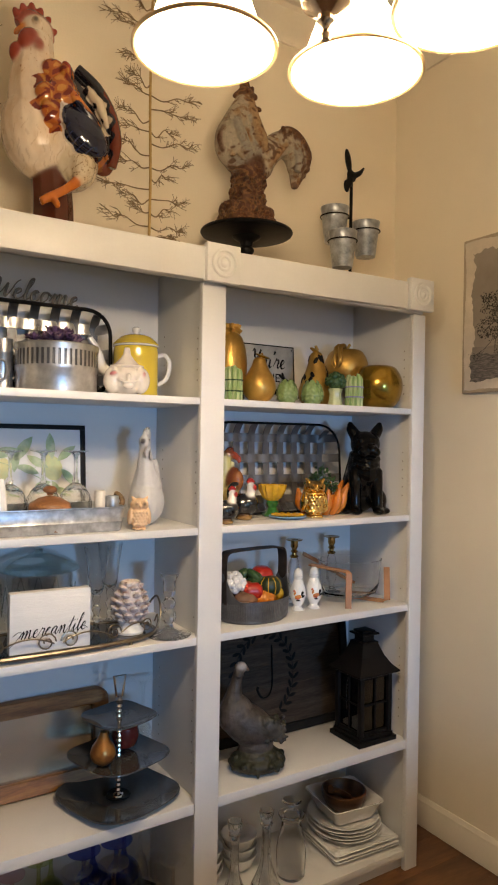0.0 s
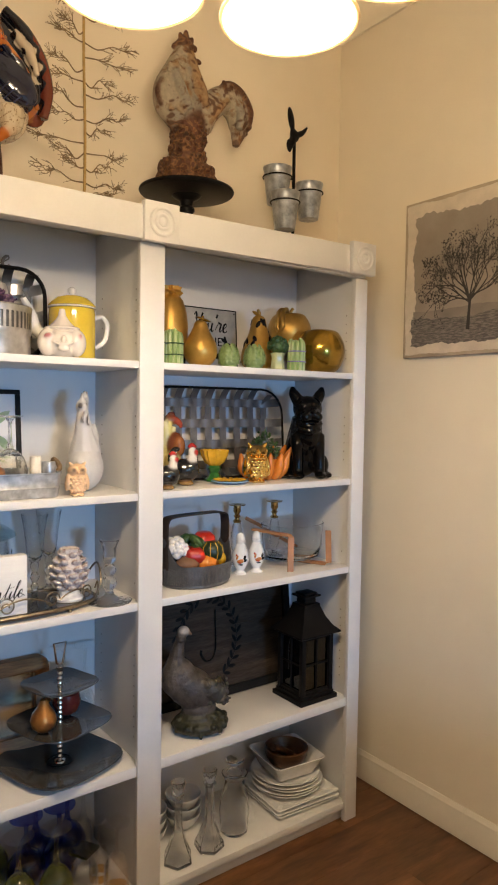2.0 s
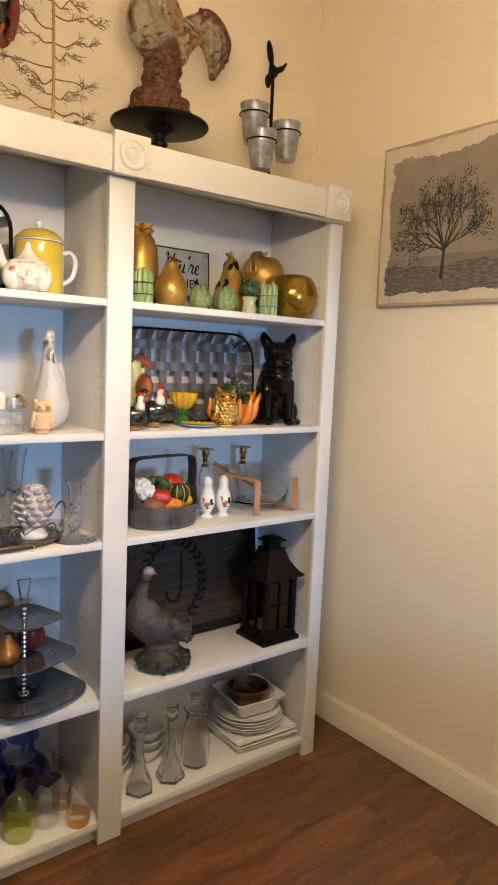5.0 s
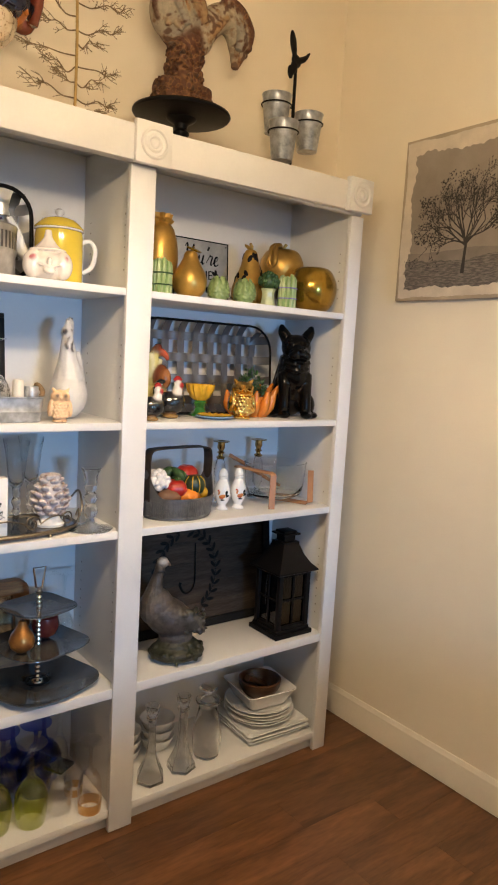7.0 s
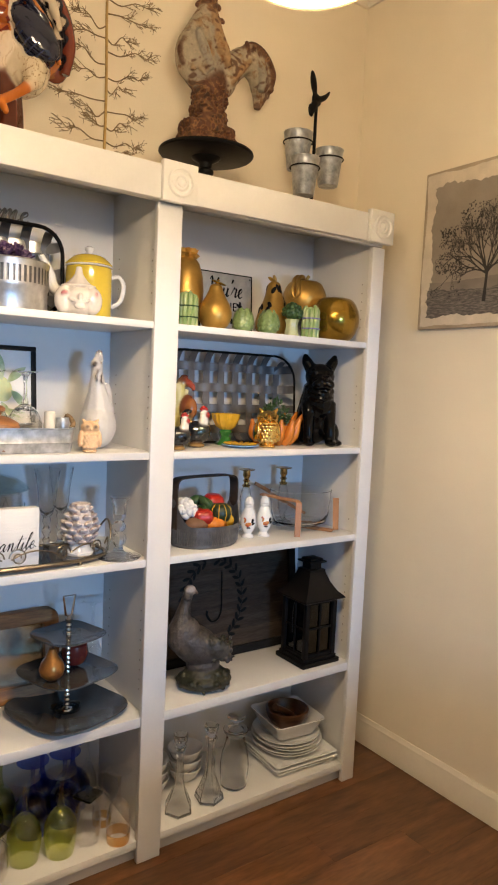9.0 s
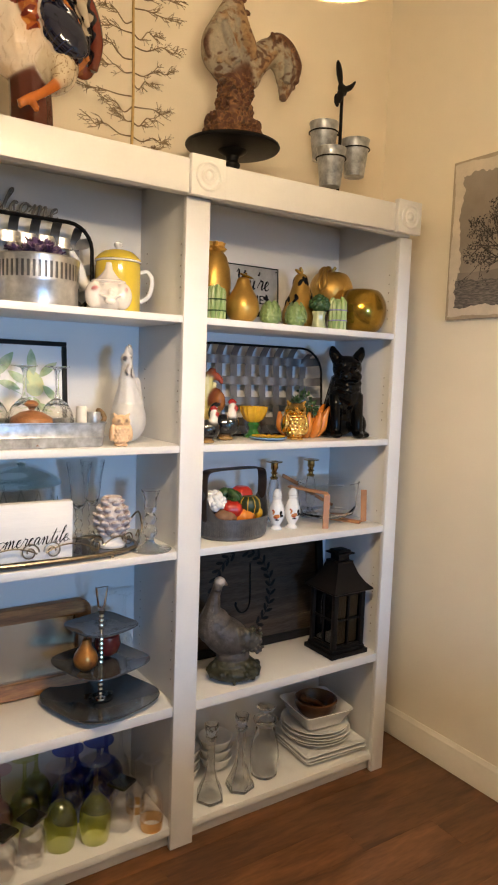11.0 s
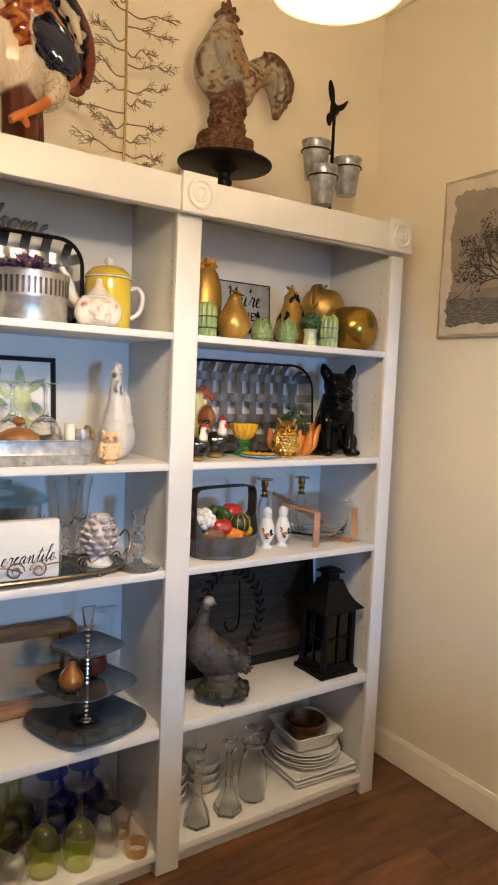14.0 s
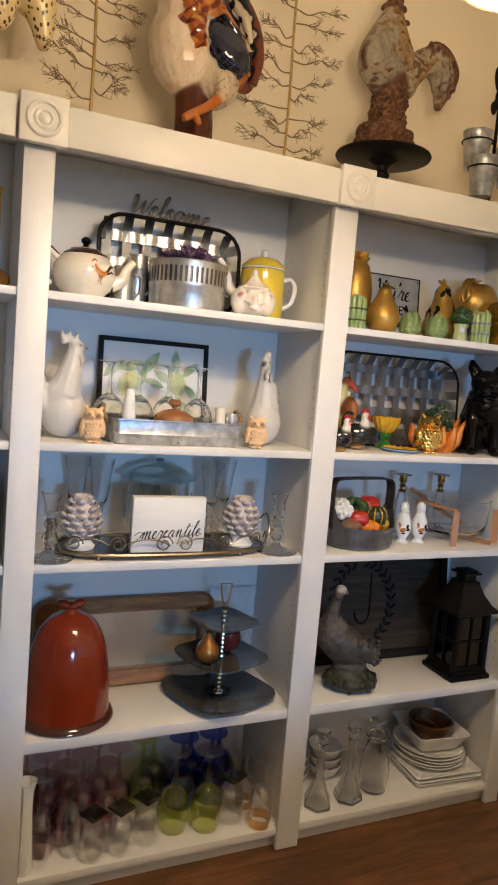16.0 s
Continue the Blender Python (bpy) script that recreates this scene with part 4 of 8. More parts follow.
    out[tail & inside(wx, wz, [(0.095, 0.330), (0.118, 0.335), (0.150, 0.270), (0.150, 0.235), (0.128, 0.240)])] = (0.20, 0.07, 0.02)
    return out


solo("rooster_figurine", sculpt(forms, 0.0026, 3, plumage), "rooster_glaze", pose(-1.338, 0.20, TOP), "large glossy ceramic rooster, white, orange and navy", "rooster figurine")

GREY, RUST, RUST2 = (0.33, 0.275, 0.20), (0.090, 0.034, 0.013), (0.052, 0.020, 0.010)
TAN, SLATE = (0.28, 0.175, 0.085), (0.25, 0.22, 0.175)
rnd = random.Random(9)
forms = [
    ("e", (-0.058, 0, 0.285), (0.064, 0.058, 0.090), rot(0, 8), GREY), ("e", (-0.020, 0, 0.245), (0.082, 0.060, 0.074), rot(0, 28), SLATE), ("e", (0.045, 0, 0.228), (0.056, 0.050, 0.056), rot(0, -30), GREY),
    ("t", [(-0.045, 0, 0.33), (-0.030, 0, 0.385), (-0.014, 0, 0.435)], [0.060, 0.044, 0.030], GREY),
    ("t", [(-0.010, -0.030, 0.420), (0.0, -0.045, 0.350), (0.024, -0.050, 0.300), (0.050, -0.046, 0.262)], [0.016, 0.022, 0.022, 0.012], TAN), ("t", [(0.005, -0.010, 0.40), (0.015, -0.012, 0.345), (0.045, -0.010, 0.295)], [0.020, 0.026, 0.018], RUST),
    ("t", [(-0.075, -0.050, 0.335), (-0.060, -0.062, 0.285), (-0.025, -0.064, 0.225)], [0.012, 0.018, 0.012], SLATE), ("t", [(-0.105, -0.02, 0.31), (-0.116, -0.015, 0.275), (-0.108, -0.02, 0.235)], [0.010, 0.012, 0.008], RUST),
    ("t", [(0.055, 0, 0.235), (0.098, 0, 0.290), (0.148, 0, 0.322), (0.195, 0, 0.300), (0.212, 0, 0.245), (0.200, 0, 0.180)], [0.048, 0.046, 0.046, 0.044, 0.036, 0.012], GREY),
    ("t", [(0.105, -0.02, 0.325), (0.150, -0.02, 0.362), (0.200, -0.02, 0.345), (0.236, -0.02, 0.295), (0.232, -0.02, 0.235)], [0.012, 0.018, 0.022, 0.022, 0.012], RUST),
    ("t", [(0.170, -0.034, 0.315), (0.195, -0.036, 0.275), (0.190, -0.032, 0.225)], [0.012, 0.016, 0.012], SLATE), ("t", [(0.215, -0.028, 0.270), (0.205, -0.030, 0.235), (0.180, -0.026, 0.240)], [0.012, 0.012, 0.008], RUST),
    ("t", [(0.065, -0.040, 0.215), (0.100, -0.042, 0.265), (0.135, -0.040, 0.305)], [0.010, 0.014, 0.010], TAN),
    ("e", (-0.012, 0, 0.448), (0.033, 0.026, 0.032), None, RUST), ("t", [(-0.036, 0, 0.452), (-0.052, 0, 0.442), (-0.058, 0, 0.433)], [0.012, 0.008, 0.004], RUST), ("e", (-0.030, 0, 0.416), (0.013, 0.012, 0.024), None, RUST),
    ("e", (-0.024, 0, 0.474), (0.010, 0.008, 0.020), rot(0, -15), RUST), ("e", (-0.006, 0, 0.484), (0.011, 0.008, 0.024), None, RUST), ("e", (0.012, 0, 0.472), (0.010, 0.008, 0.020), rot(0, 20), RUST), ("e", (0.026, 0, 0.456), (0.012, 0.008, 0.012), rot(0, 50), RUST),
    ("t", [(0.004, 0, 0.21), (0.004, 0, 0.15), (0.004, 0, 0.06)], [0.062, 0.054, 0.060], RUST),
    ("t", [(-0.088, -0.030, 0.030), (0.0, -0.034, 0.031), (0.088, -0.030, 0.032)], [0.029, 0.031, 0.029], RUST), ("t", [(-0.088, 0.030, 0.030), (0.0, 0.034, 0.031), (0.088, 0.030, 0.032)], [0.029, 0.031, 0.029], RUST2),
    ("t", [(-0.084, -0.020, 0.066), (0.0, -0.024, 0.070), (0.086, -0.020, 0.068)], [0.026, 0.030, 0.026], RUST), ("t", [(-0.084, 0.022, 0.066), (0.086, 0.022, 0.068)], [0.028, 0.028], RUST2),
]
for k in range(9):
    a = radians(150 - 24 * k)
    forms.append(("e", (0.175 + 0.078 * math.cos(a), -0.008, 0.282 + 0.082 * math.sin(a)), (rnd.uniform(0.011, 0.016), 0.011, rnd.uniform(0.010, 0.014)), rot(0, rnd.uniform(0, 90)), RUST))
for k in range(60):  # ragged hackle and tail feathers
    t = k / 59
    hx, hz = (-0.004 + 0.060 * t * 2, 0.425 - 0.165 * t * 2) if t < 0.5 else (0.075 + 0.160 * (2 * t - 1), 0.270 + 0.085 * math.sin(3.0 * (2 * t - 1)) - 0.02 * (2 * t - 1))
    forms.append(("e", (hx + rnd.uniform(-0.016, 0.012), rnd.uniform(-0.045, 0.02), hz + rnd.uniform(-0.020, 0.022)), (rnd.uniform(0.009, 0.016), 0.008, rnd.uniform(0.006, 0.010)), rot(0, rnd.uniform(20, 80)), rnd.choice((RUST, TAN, GREY, (0.16, 0.075, 0.028)))))
for k in range(90):
    a, hz = rnd.uniform(-2.4, -0.7), rnd.uniform(0.215, 0.36)
    forms.append(("e", (-0.045 + 0.060 * math.cos(a), 0.056 * math.sin(a), hz), (rnd.uniform(0.006, 0.012), 0.006, rnd.uniform(0.009, 0.015)), rot(0, rnd.uniform(-40, 20)), rnd.choice((GREY, SLATE, TAN))))
for _ in range(150):
    a = rnd.uniform(0, 2 * math.pi)
    zz = rnd.uniform(0.012, 0.19)
    rad = 0.100 if zz < 0.08 else 0.062
    forms.append(("e", (0.004 + rad * math.cos(a) * rnd.uniform(0.85, 1), 0.060 * math.sin(a), zz), (rnd.uniform(0.005, 0.011), rnd.uniform(0.005, 0.009), rnd.uniform(0.004, 0.009)), rot(rnd.uniform(0, 90), rnd.uniform(0, 90)), rnd.choice((RUST, RUST2, (0.13, 0.058, 0.022), (0.05, 0.024, 0.012)))))


def raise_body(z):
    return z + 0.018 * min(1.0, max(0.0, (z - 0.05) / 0.15))


forms = [("e", (*f[1][:2], raise_body(f[1][2])), *f[2:]) if f[0] == "e" else ("t", [(*p[:2], raise_body(p[2])) for p in f[1]], *f[2:]) for f in forms]


def rusting(co, base):
    """Rust that has eaten into the grey in patches, most of all on the hackle, the tail's crest and the post."""
    x, z = co[:, 0], co[:, 2]
    blot = np.sin(x * 95 + 3 * np.sin(z * 60)) * np.sin(z * 80 + 2.5 * np.sin(x * 70 + 1)) + 0.6 * np.sin(x * 230 + co[:, 1] * 150) * np.sin(z * 210 + x * 60)
    lean = 1.1 * np.exp(-((x - 0.02 - 0.55 * (0.40 - z)) / 0.035) ** 2) * (z > 0.24) + 0.9 * (x > 0.12) * np.clip((z - 0.30) / 0.06, 0, 1) + 0.8 * (x > 0.20) + 1.3 * np.clip((0.235 - z) / 0.03, 0, 1) + 0.8 * (z > 0.43)
    share = np.clip((blot + lean - 0.75) / 0.5, 0, 1)[:, None] * 0.85
    tone = np.where((blot > 0.2)[:, None], np.array([(0.085, 0.030, 0.012)]), np.array([(0.20, 0.095, 0.032)]))
    return base * (1 - share) + tone * share


solo("iron_rooster", sculpt(forms, 0.0028, 1, rusting), "paint_rust", pose(-0.672, 0.20, 2.290), "weathered grey and rust rooster sculpture on a cake stand", "rooster sculpture")

stand = thing("cake_stand", "black painted pedestal cake stand under the rooster", "cake stand", pose(-0.676, 0.19, TOP) @ Matrix.Diagonal((0.90, 0.90, 0.885, 1)))
part("plate", lathe([(0.0, 0.138), (0.05, 0.138), (0.150, 0.140), (0.172, 0.146), (0.176, 0.152), (0.174, 0.158), (0.168, 0.160), (0.150, 0.157), (0.0, 0.156)], 48), "black_metal", stand)
part("pedestal", lathe([(0.0, 0.0), (0.095, 0.0), (0.095, 0.008), (0.07, 0.016), (0.040, 0.026), (0.026, 0.045), (0.022, 0.07), (0.030, 0.082), (0.030, 0.090), (0.021, 0.100), (0.026, 0.118), (0.050, 0.132), (0.055, 0.1378), (0.0, 0.1378)], 32), "black_metal", stand)


def twig_tree(seed, m):
    r = random.Random(seed)
    tree = thing("twig_tree", "gold metal twig tree with fine wire branches", "decorative tree", m, "twig trees")
    bm = bmesh.new()
    tube(bm, smooth_path([(0, 0, 0.0), (0.003, 0, 0.25), (-0.002, 0, 0.55), (0.004, 0, 0.98)], 8), [0.0050, 0.0042], 8)
    lathe([(0.0, 0.0), (0.05, 0.0), (0.05, 0.004), (0.012, 0.010), (0.008, 0.02), (0.0, 0.021)], 24, bm)
    part("stem", bm, "gold_wire", tree, "slim gold metal stem")
    bm = bmesh.new()
    z, side = 0.075, 1
    while z < 0.97:
        for _ in range(r.choice((1, 1, 2))):
            a = (0 if side > 0 else math.pi) + r.uniform(-0.5, 0.5)
            side = -side
            ln = r.uniform(0.075, 0.155)
            dx, dy = math.cos(a), math.sin(a) * 0.5
            dip, lift = r.uniform(-0.020, 0.006), r.uniform(-0.004, 0.030)
            path = smooth_path([(0, 0, z), (dx * ln * 0.3, dy * ln * 0.3, z + dip), (dx * ln * 0.62, dy * ln * 0.62, z + lift * 0.7), (dx * ln * 0.85, dy * ln * 0.85, z + lift * 0.4), (dx * ln, dy * ln, z + lift)], 4)
            tube(bm, path, [0.0024, 0.0017, 0.0010], 5)
            for _ in range(r.choice((11, 13, 16))):
                p = path[r.randrange(4, len(path))]
                b = a + r.uniform(-0.9, 0.9)
                l2 = r.uniform(0.018, 0.042)
                e = Vector((math.cos(b) * l2, math.sin(b) * l2 * 0.6, r.uniform(-0.010, 0.020)))
                mid = p + e * 0.5 + Vector((0, 0, r.uniform(-0.008, 0.006)))
                tube(bm, smooth_path([p, mid, p + e], 3), [0.0012, 0.0007], 4)
                ell(bm, p + e, (0.0016, 0.0016, 0.0014), None, 6, 4)
                for _ in range(r.choice((1, 2))):
                    e2 = e * r.uniform(0.7, 1.0) + Vector((r.uniform(-0.012, 0.012), r.uniform(-0.012, 0.012), r.uniform(-0.014, 0.014)))
                    tube(bm, [mid, p + e2], [0.0010, 0.0006], 4)
                    ell(bm, p + e2, (0.0014, 0.0014, 0.0012), None, 6, 4)
        z += r.uniform(0.030, 0.048)
    tagged(part("branch_work", bm, "twig", tree, "fine bronze wire branches with tiny buds"), kind="stuff")
    return tree


twig_tree(3, pose(-1.018, 0.235, TOP))
twig_tree(8, pose(-1.632, 0.235, TOP, 0, 0, 25))

buckets = thing("bucket_holder", "three small galvanised buckets on a black stand with a bird", "planter stand", pose(-0.205, 0.2, TOP))
bm = bmesh.new()
tube(bm, [(0, 0, 0.0), (0, 0, 0.42)], 0.0062, 8)
lathe([(0.0, 0.0), (0.07, 0.0), (0.07, 0.004), (0.01, 0.008), (0.0, 0.02)], 24, bm)
part("stem", bm, "black_metal", buckets, "thin black metal stem")
bird = sculpt([("e", (0, 0, 0.43), (0.016, 0.010, 0.020), rot(0, -30), (1, 1, 1)), ("e", (-0.020, 0, 0.395), (0.010, 0.006, 0.020), rot(0, -10), (1, 1, 1)), ("e", (-0.014, 0, 0.475), (0.013, 0.005, 0.038), rot(0, -12), (1, 1, 1)), ("t", [(0.0, 0, 0.43), (0.03, 0, 0.444), (0.052, 0, 0.468)], [0.010, 0.009, 0.003], (1, 1, 1)), ("t", [(-0.005, 0, 0.42), (-0.012, 0, 0.40), (-0.02, 0, 0.39)], [0.012, 0.010, 0.006], (1, 1, 1))], 0.003, 2)
part("bird", bird, "black_metal", buckets, "small black iron hummingbird").matrix_local = Matrix.Translation((0, 0, -0.088)) @ Matrix.Scale(1.22, 4)
PAIL = [(0.0, 0.0), (0.044, 0.0), (0.046, 0.003), (0.0585, 0.105), (0.0595, 0.106), (0.0600, 0.112), (0.0592, 0.116), (0.0645, 0.150), (0.066, 0.1515), (0.066, 0.1545), (0.0640, 0.155), (0.0625, 0.150), (0.057, 0.106), (0.044, 0.006), (0.0, 0.006)]
for bx, by, bz in ((-0.062, 0.02, 0.177), (0.072, -0.005, 0.138), (-0.080, -0.050, 0.066)):
    pail = part("bucket", lathe([(r * 0.82, z * 0.86) for r, z in PAIL], 32), "galv", buckets, "galvanised tapered bucket")
    pail.location = (bx, by, bz)
    bm = bmesh.new()
    tube(bm, [(0.0535 * math.cos(a), 0.0535 * math.sin(a), 0.0985) for a in np.linspace(0, 2 * math.pi, 32, endpoint=False)], 0.0026, 6, True)
    way = Vector((-bx, -by, 0)).normalized()
    tube(bm, [way * 0.053 + Vector((0, 0, 0.0985)), Vector((-bx, -by, 0.0985))], 0.0024, 6)
    part("ring", bm, "black_metal", pail, "black wire ring")

# spotted fowl, of which only the drooping tail is in view
M["spots"], sn, sl, sb = principled("spotted_glaze")
vor = sn.new("ShaderNodeTexVoronoi")
vor.inputs["Scale"].default_value = 84
tc = sn.new("ShaderNodeTexCoord")
smap = sn.new("ShaderNodeMapping")
smap.inputs["Scale"].default_value = (1.0, 1.0, 0.65)
sl.new(tc.outputs["Object"], smap.inputs[0])
sl.new(smap.outputs[0], vor.inputs["Vector"])
sr = ramp(sn, sl, vor.outputs["Distance"], [(0.28, (0.05, 0.03, 0.02)), (0.38, (0.72, 0.56, 0.30))])
sl.new(sr.outputs[0], sb.inputs["Base Color"])
sb.inputs["Roughness"].default_value = 0.3
forms = [("e", (-0.12, 0, 0.30), (0.12, 0.08, 0.13), None, (1, 1, 1)), ("t", [(-0.06, 0, 0.36), (0.04, 0, 0.36), (0.10, 0, 0.30), (0.115, 0, 0.20)], [0.09, 0.075, 0.05, 0.016], (1, 1, 1)), ("t", [(-0.05, -0.02, 0.33), (0.00, -0.03, 0.27), (0.0, -0.03, 0.215)], [0.07, 0.045, 0.018], (1, 1, 1)), ("t", [(-0.15, 0, 0.40), (-0.20, 0, 0.50), (-0.20, 0, 0.56)], [0.07, 0.05, 0.03], (1, 1, 1)), ("t", [(-0.12, 0, 0.2), (-0.12, 0, 0.1), (-0.12, 0, 0.0)], [0.05, 0.045, 0.075], (1, 1, 1))]
solo("spotted_fowl", sculpt(forms, 0.007, 3), "spots", pose(-1.885, 0.2, TOP), "cream ceramic fowl with dark spots and drooping tail", "bird figurine")

# ---- right bay, top shelf ----
S1, S2, S3, S4, S5 = (z + 0.0006 for z in (Z1, Z2, Z3, Z4, Z5))


def ruffle(n, amp):
    return lambda a, k: 1 + amp * math.sin(n * a)


egg = thing("gold_pomegranate", "matt gold pomegranate ornament with a ruffled crown", "ornament", pose(-0.727, 0.205, S1))
part("body", lathe([(0.0, 0.0), (0.022, 0.0), (0.045, 0.026), (0.058, 0.080), (0.061, 0.130), (0.056, 0.180), (0.044, 0.220), (0.028, 0.240), (0.0, 0.246)], 48), "gold", egg)
part("crown", lathe([(0.030, 0.236), (0.038, 0.246), (0.030, 0.254), (0.034, 0.266), (0.018, 0.264), (0.0, 0.250)], 36, wave=ruffle(9, 0.16)), "gold", egg, "ruffled gold crown")


def asparagus(m, band_mat, label, seed):
    r = random.Random(seed)
    ob = thing("asparagus_shaker", label, "shaker", m, "vegetable shakers")
    part("core", lathe([(0.0, 0.0), (0.026, 0.0), (0.026, 0.100), (0.0, 0.104)], 16), "asparagus", ob)
    stalk = tube(bmesh.new(), [(0, 0, 0.0), (0.0004, 0, 0.04), (0, 0, 0.08), (-0.001, 0, 0.098), (-0.004, 0, 0.107), (-0.009, 0, 0.112)], [0.0085, 0.0080, 0.0080, 0.0085, 0.0075, 0.003], 8)
    pieces("stalk", stalk, "asparagus", ob, [rot(0, 0, 36 * i) @ Matrix.Translation((0.025, 0, 0)) @ Matrix.Diagonal((1, 1, r.uniform(0.96, 1.06), 1)) for i in range(10)])
    bm = bmesh.new()
    for z in (0.034, 0.070):
        tube(bm, [(0.0335 * math.cos(a), 0.0335 * math.sin(a), z) for a in np.linspace(0, 2 * math.pi, 24, endpoint=False)], 0.0022, 6, True)
    part("tie", bm, band_mat, ob, "thin painted tie")
    return ob


M["lilac"] = surf("lilac_glaze", (0.20, 0.17, 0.42), 0.3, bump=0.02)
asparagus(pose(-0.757, 0.130, S1), "dark_green", "green ceramic asparagus bundle shaker with dark ties", 1)
asparagus(pose(-0.822, 0.138, S1), "dark_green", "green ceramic asparagus bundle shaker with dark ties", 2)
asparagus(pose(-0.279, 0.080, S1, 0, 0, 20), "lilac", "green ceramic asparagus bundle shaker with lilac tie", 3)

pear = thing("gold_pear", "gold leaf pear ornament with a curled leaf", "ornament", pose(-0.652, 0.132, S1))
part("fruit", lathe(sleek([(0.0, 0.002), (0.020, 0.0), (0.046, 0.020), (0.056, 0.050), (0.051, 0.080), (0.036, 0.108), (0.025, 0.130), (0.021, 0.145), (0.013, 0.153), (0.0, 0.154)]), 40), "gold", pear)
bm = tube(bmesh.new(), [(0, 0, 0.148), (0.004, 0, 0.160), (0.010, 0, 0.168)], 0.004, 8)
ell(bm, (0.008, -0.006, 0.158), (0.030, 0.014, 0.005), rot(20, 12, 0), 12, 8)
part("leaf", bm, "gold_dark", pear, "dark gold stem and leaf")


def tin_sign():
    ob = thing("tin_sign", "small grey tin sign with black script lettering", "sign", pose(-0.475, 0.335, S1, -4))
    part("plate", span(-0.118, 0.118, -0.003, 0.003, 0.0, 0.235, 0.001), "grey_sign", ob)
    bm = bmesh.new()
    for x0, x1, z0, z1 in ((-0.118, 0.118, 0.231, 0.235), (-0.118, 0.118, 0.0, 0.004), (-0.118, -0.114, 0.004, 0.231), (0.114, 0.118, 0.004, 0.231)):
        span(x0, x1, -0.005, -0.0032, z0, z1, bm=bm)
    for x in (-0.108, 0.108):
        ell(bm, (x, -0.0035, 0.222), (0.003, 0.002, 0.003), None, 8, 6)
    part("edge", bm, "black_metal", ob, "dark edge with rivets", False)
    part("lettering", script("You're", 0.0355, 0.0028), "ink", ob).matrix_local = pose(-0.006, -0.0036, 0.148)
    words("lettering", "THE", 0.046, "ink", ob, pose(0.008, -0.0036, 0.110))
    bm = bmesh.new()
    ell(bm, (0.066, -0.0036, 0.110), (0.006, 0.001, 0.012), rot(0, 30), 10, 6)
    for a in (-60, -20, 100, 140):
        ell(bm, (0.066 + 0.014 * math.cos(radians(a)), -0.0036, 0.110 + 0.014 * math.sin(radians(a))), (0.011, 0.001, 0.006), rot(0, -a), 10, 6)
    part("bee", bm, "ink", ob, "black bee motif")
    bm = bmesh.new()
    for x0, x1 in ((-0.06, 0.01), (0.02, 0.075)):
        span(x0, x1, -0.0042, -0.0032, 0.048, 0.068, bm=bm)
    part("lettering_bar", bm, "ink", ob, "", False)


tin_sign()


def artichoke(m, k=1.0):
    ob = thing("artichoke_shaker", "green glazed artichoke shaker with overlapping leaves", "shaker", m, "vegetable shakers")
    prof = [(0.0, 0.0), (0.022, 0.0), (0.036, 0.018), (0.039, 0.036), (0.032, 0.058), (0.018, 0.074), (0.0, 0.078)]
    part("heart", lathe([(r * 0.93 * k, z * k) for r, z in prof], 24), "leaf_green", ob)
    rows, places = 6, []
    for i in range(rows):
        z = 0.006 + 0.062 * i / (rows - 1)
        r = float(np.interp(z, [p[1] for p in prof[1:]], [p[0] for p in prof[1:]]))
        n = max(5, int(10 * r / 0.038))
        for j in range(n):
            places.append(rot(0, 0, 360 * (j + 0.5 * (i % 2)) / n) @ Matrix.Translation((r * 0.92 * k, 0, (z + 0.006) * k)) @ rot(0, -12 - 14 * i / rows))
    pieces("leaf", ell(bmesh.new(), (0, 0, 0), (0.0024 * k, 0.0092 * k, 0.0110 * k), None, 8, 6), "leaf_green", ob, places)
    return ob


artichoke(pose(-0.550, 0.112, S1))
artichoke(pose(-0.450, 0.102, S1, 0, 0, 20), 1.04)

gourd = thing("gold_gourd", "gold gourd ornament with black leaf-shaped cutouts", "ornament", pose(-0.355, 0.205, S1))
gp = [(0.0, 0.002), (0.030, 0.0), (0.058, 0.024), (0.064, 0.055), (0.054, 0.095), (0.038, 0.135), (0.030, 0.165), (0.024, 0.190), (0.015, 0.202), (0.0, 0.204)]
part("body", lathe(sleek(gp), 40), "gold", gourd)
places = []
for i in range(34):
    z = random.Random(i).uniform(0.02, 0.185)
    r = float(np.interp(z, [p[1] for p in gp[1:]], [p[0] for p in gp[1:]]))
    places.append(rot(0, 0, math.degrees(i * 2.399)) @ Matrix.Translation((r, 0, z)) @ rot(25 * (1 if i % 2 else -1), -12, 0))
pieces("cutout", ell(bmesh.new(), (0, 0, 0), (0.0025, 0.0075, 0.0145), None, 8, 6), "black_metal", gourd, places)
bm = tube(bmesh.new(), [(0, 0, 0.20), (0.002, 0, 0.215), (-0.006, -0.002, 0.225)], [0.008, 0.005], 8)
ell(bm, (-0.014, -0.006, 0.208), (0.022, 0.010, 0.006), rot(0, 25), 10, 6)
part("stem", bm, "gold", gourd)


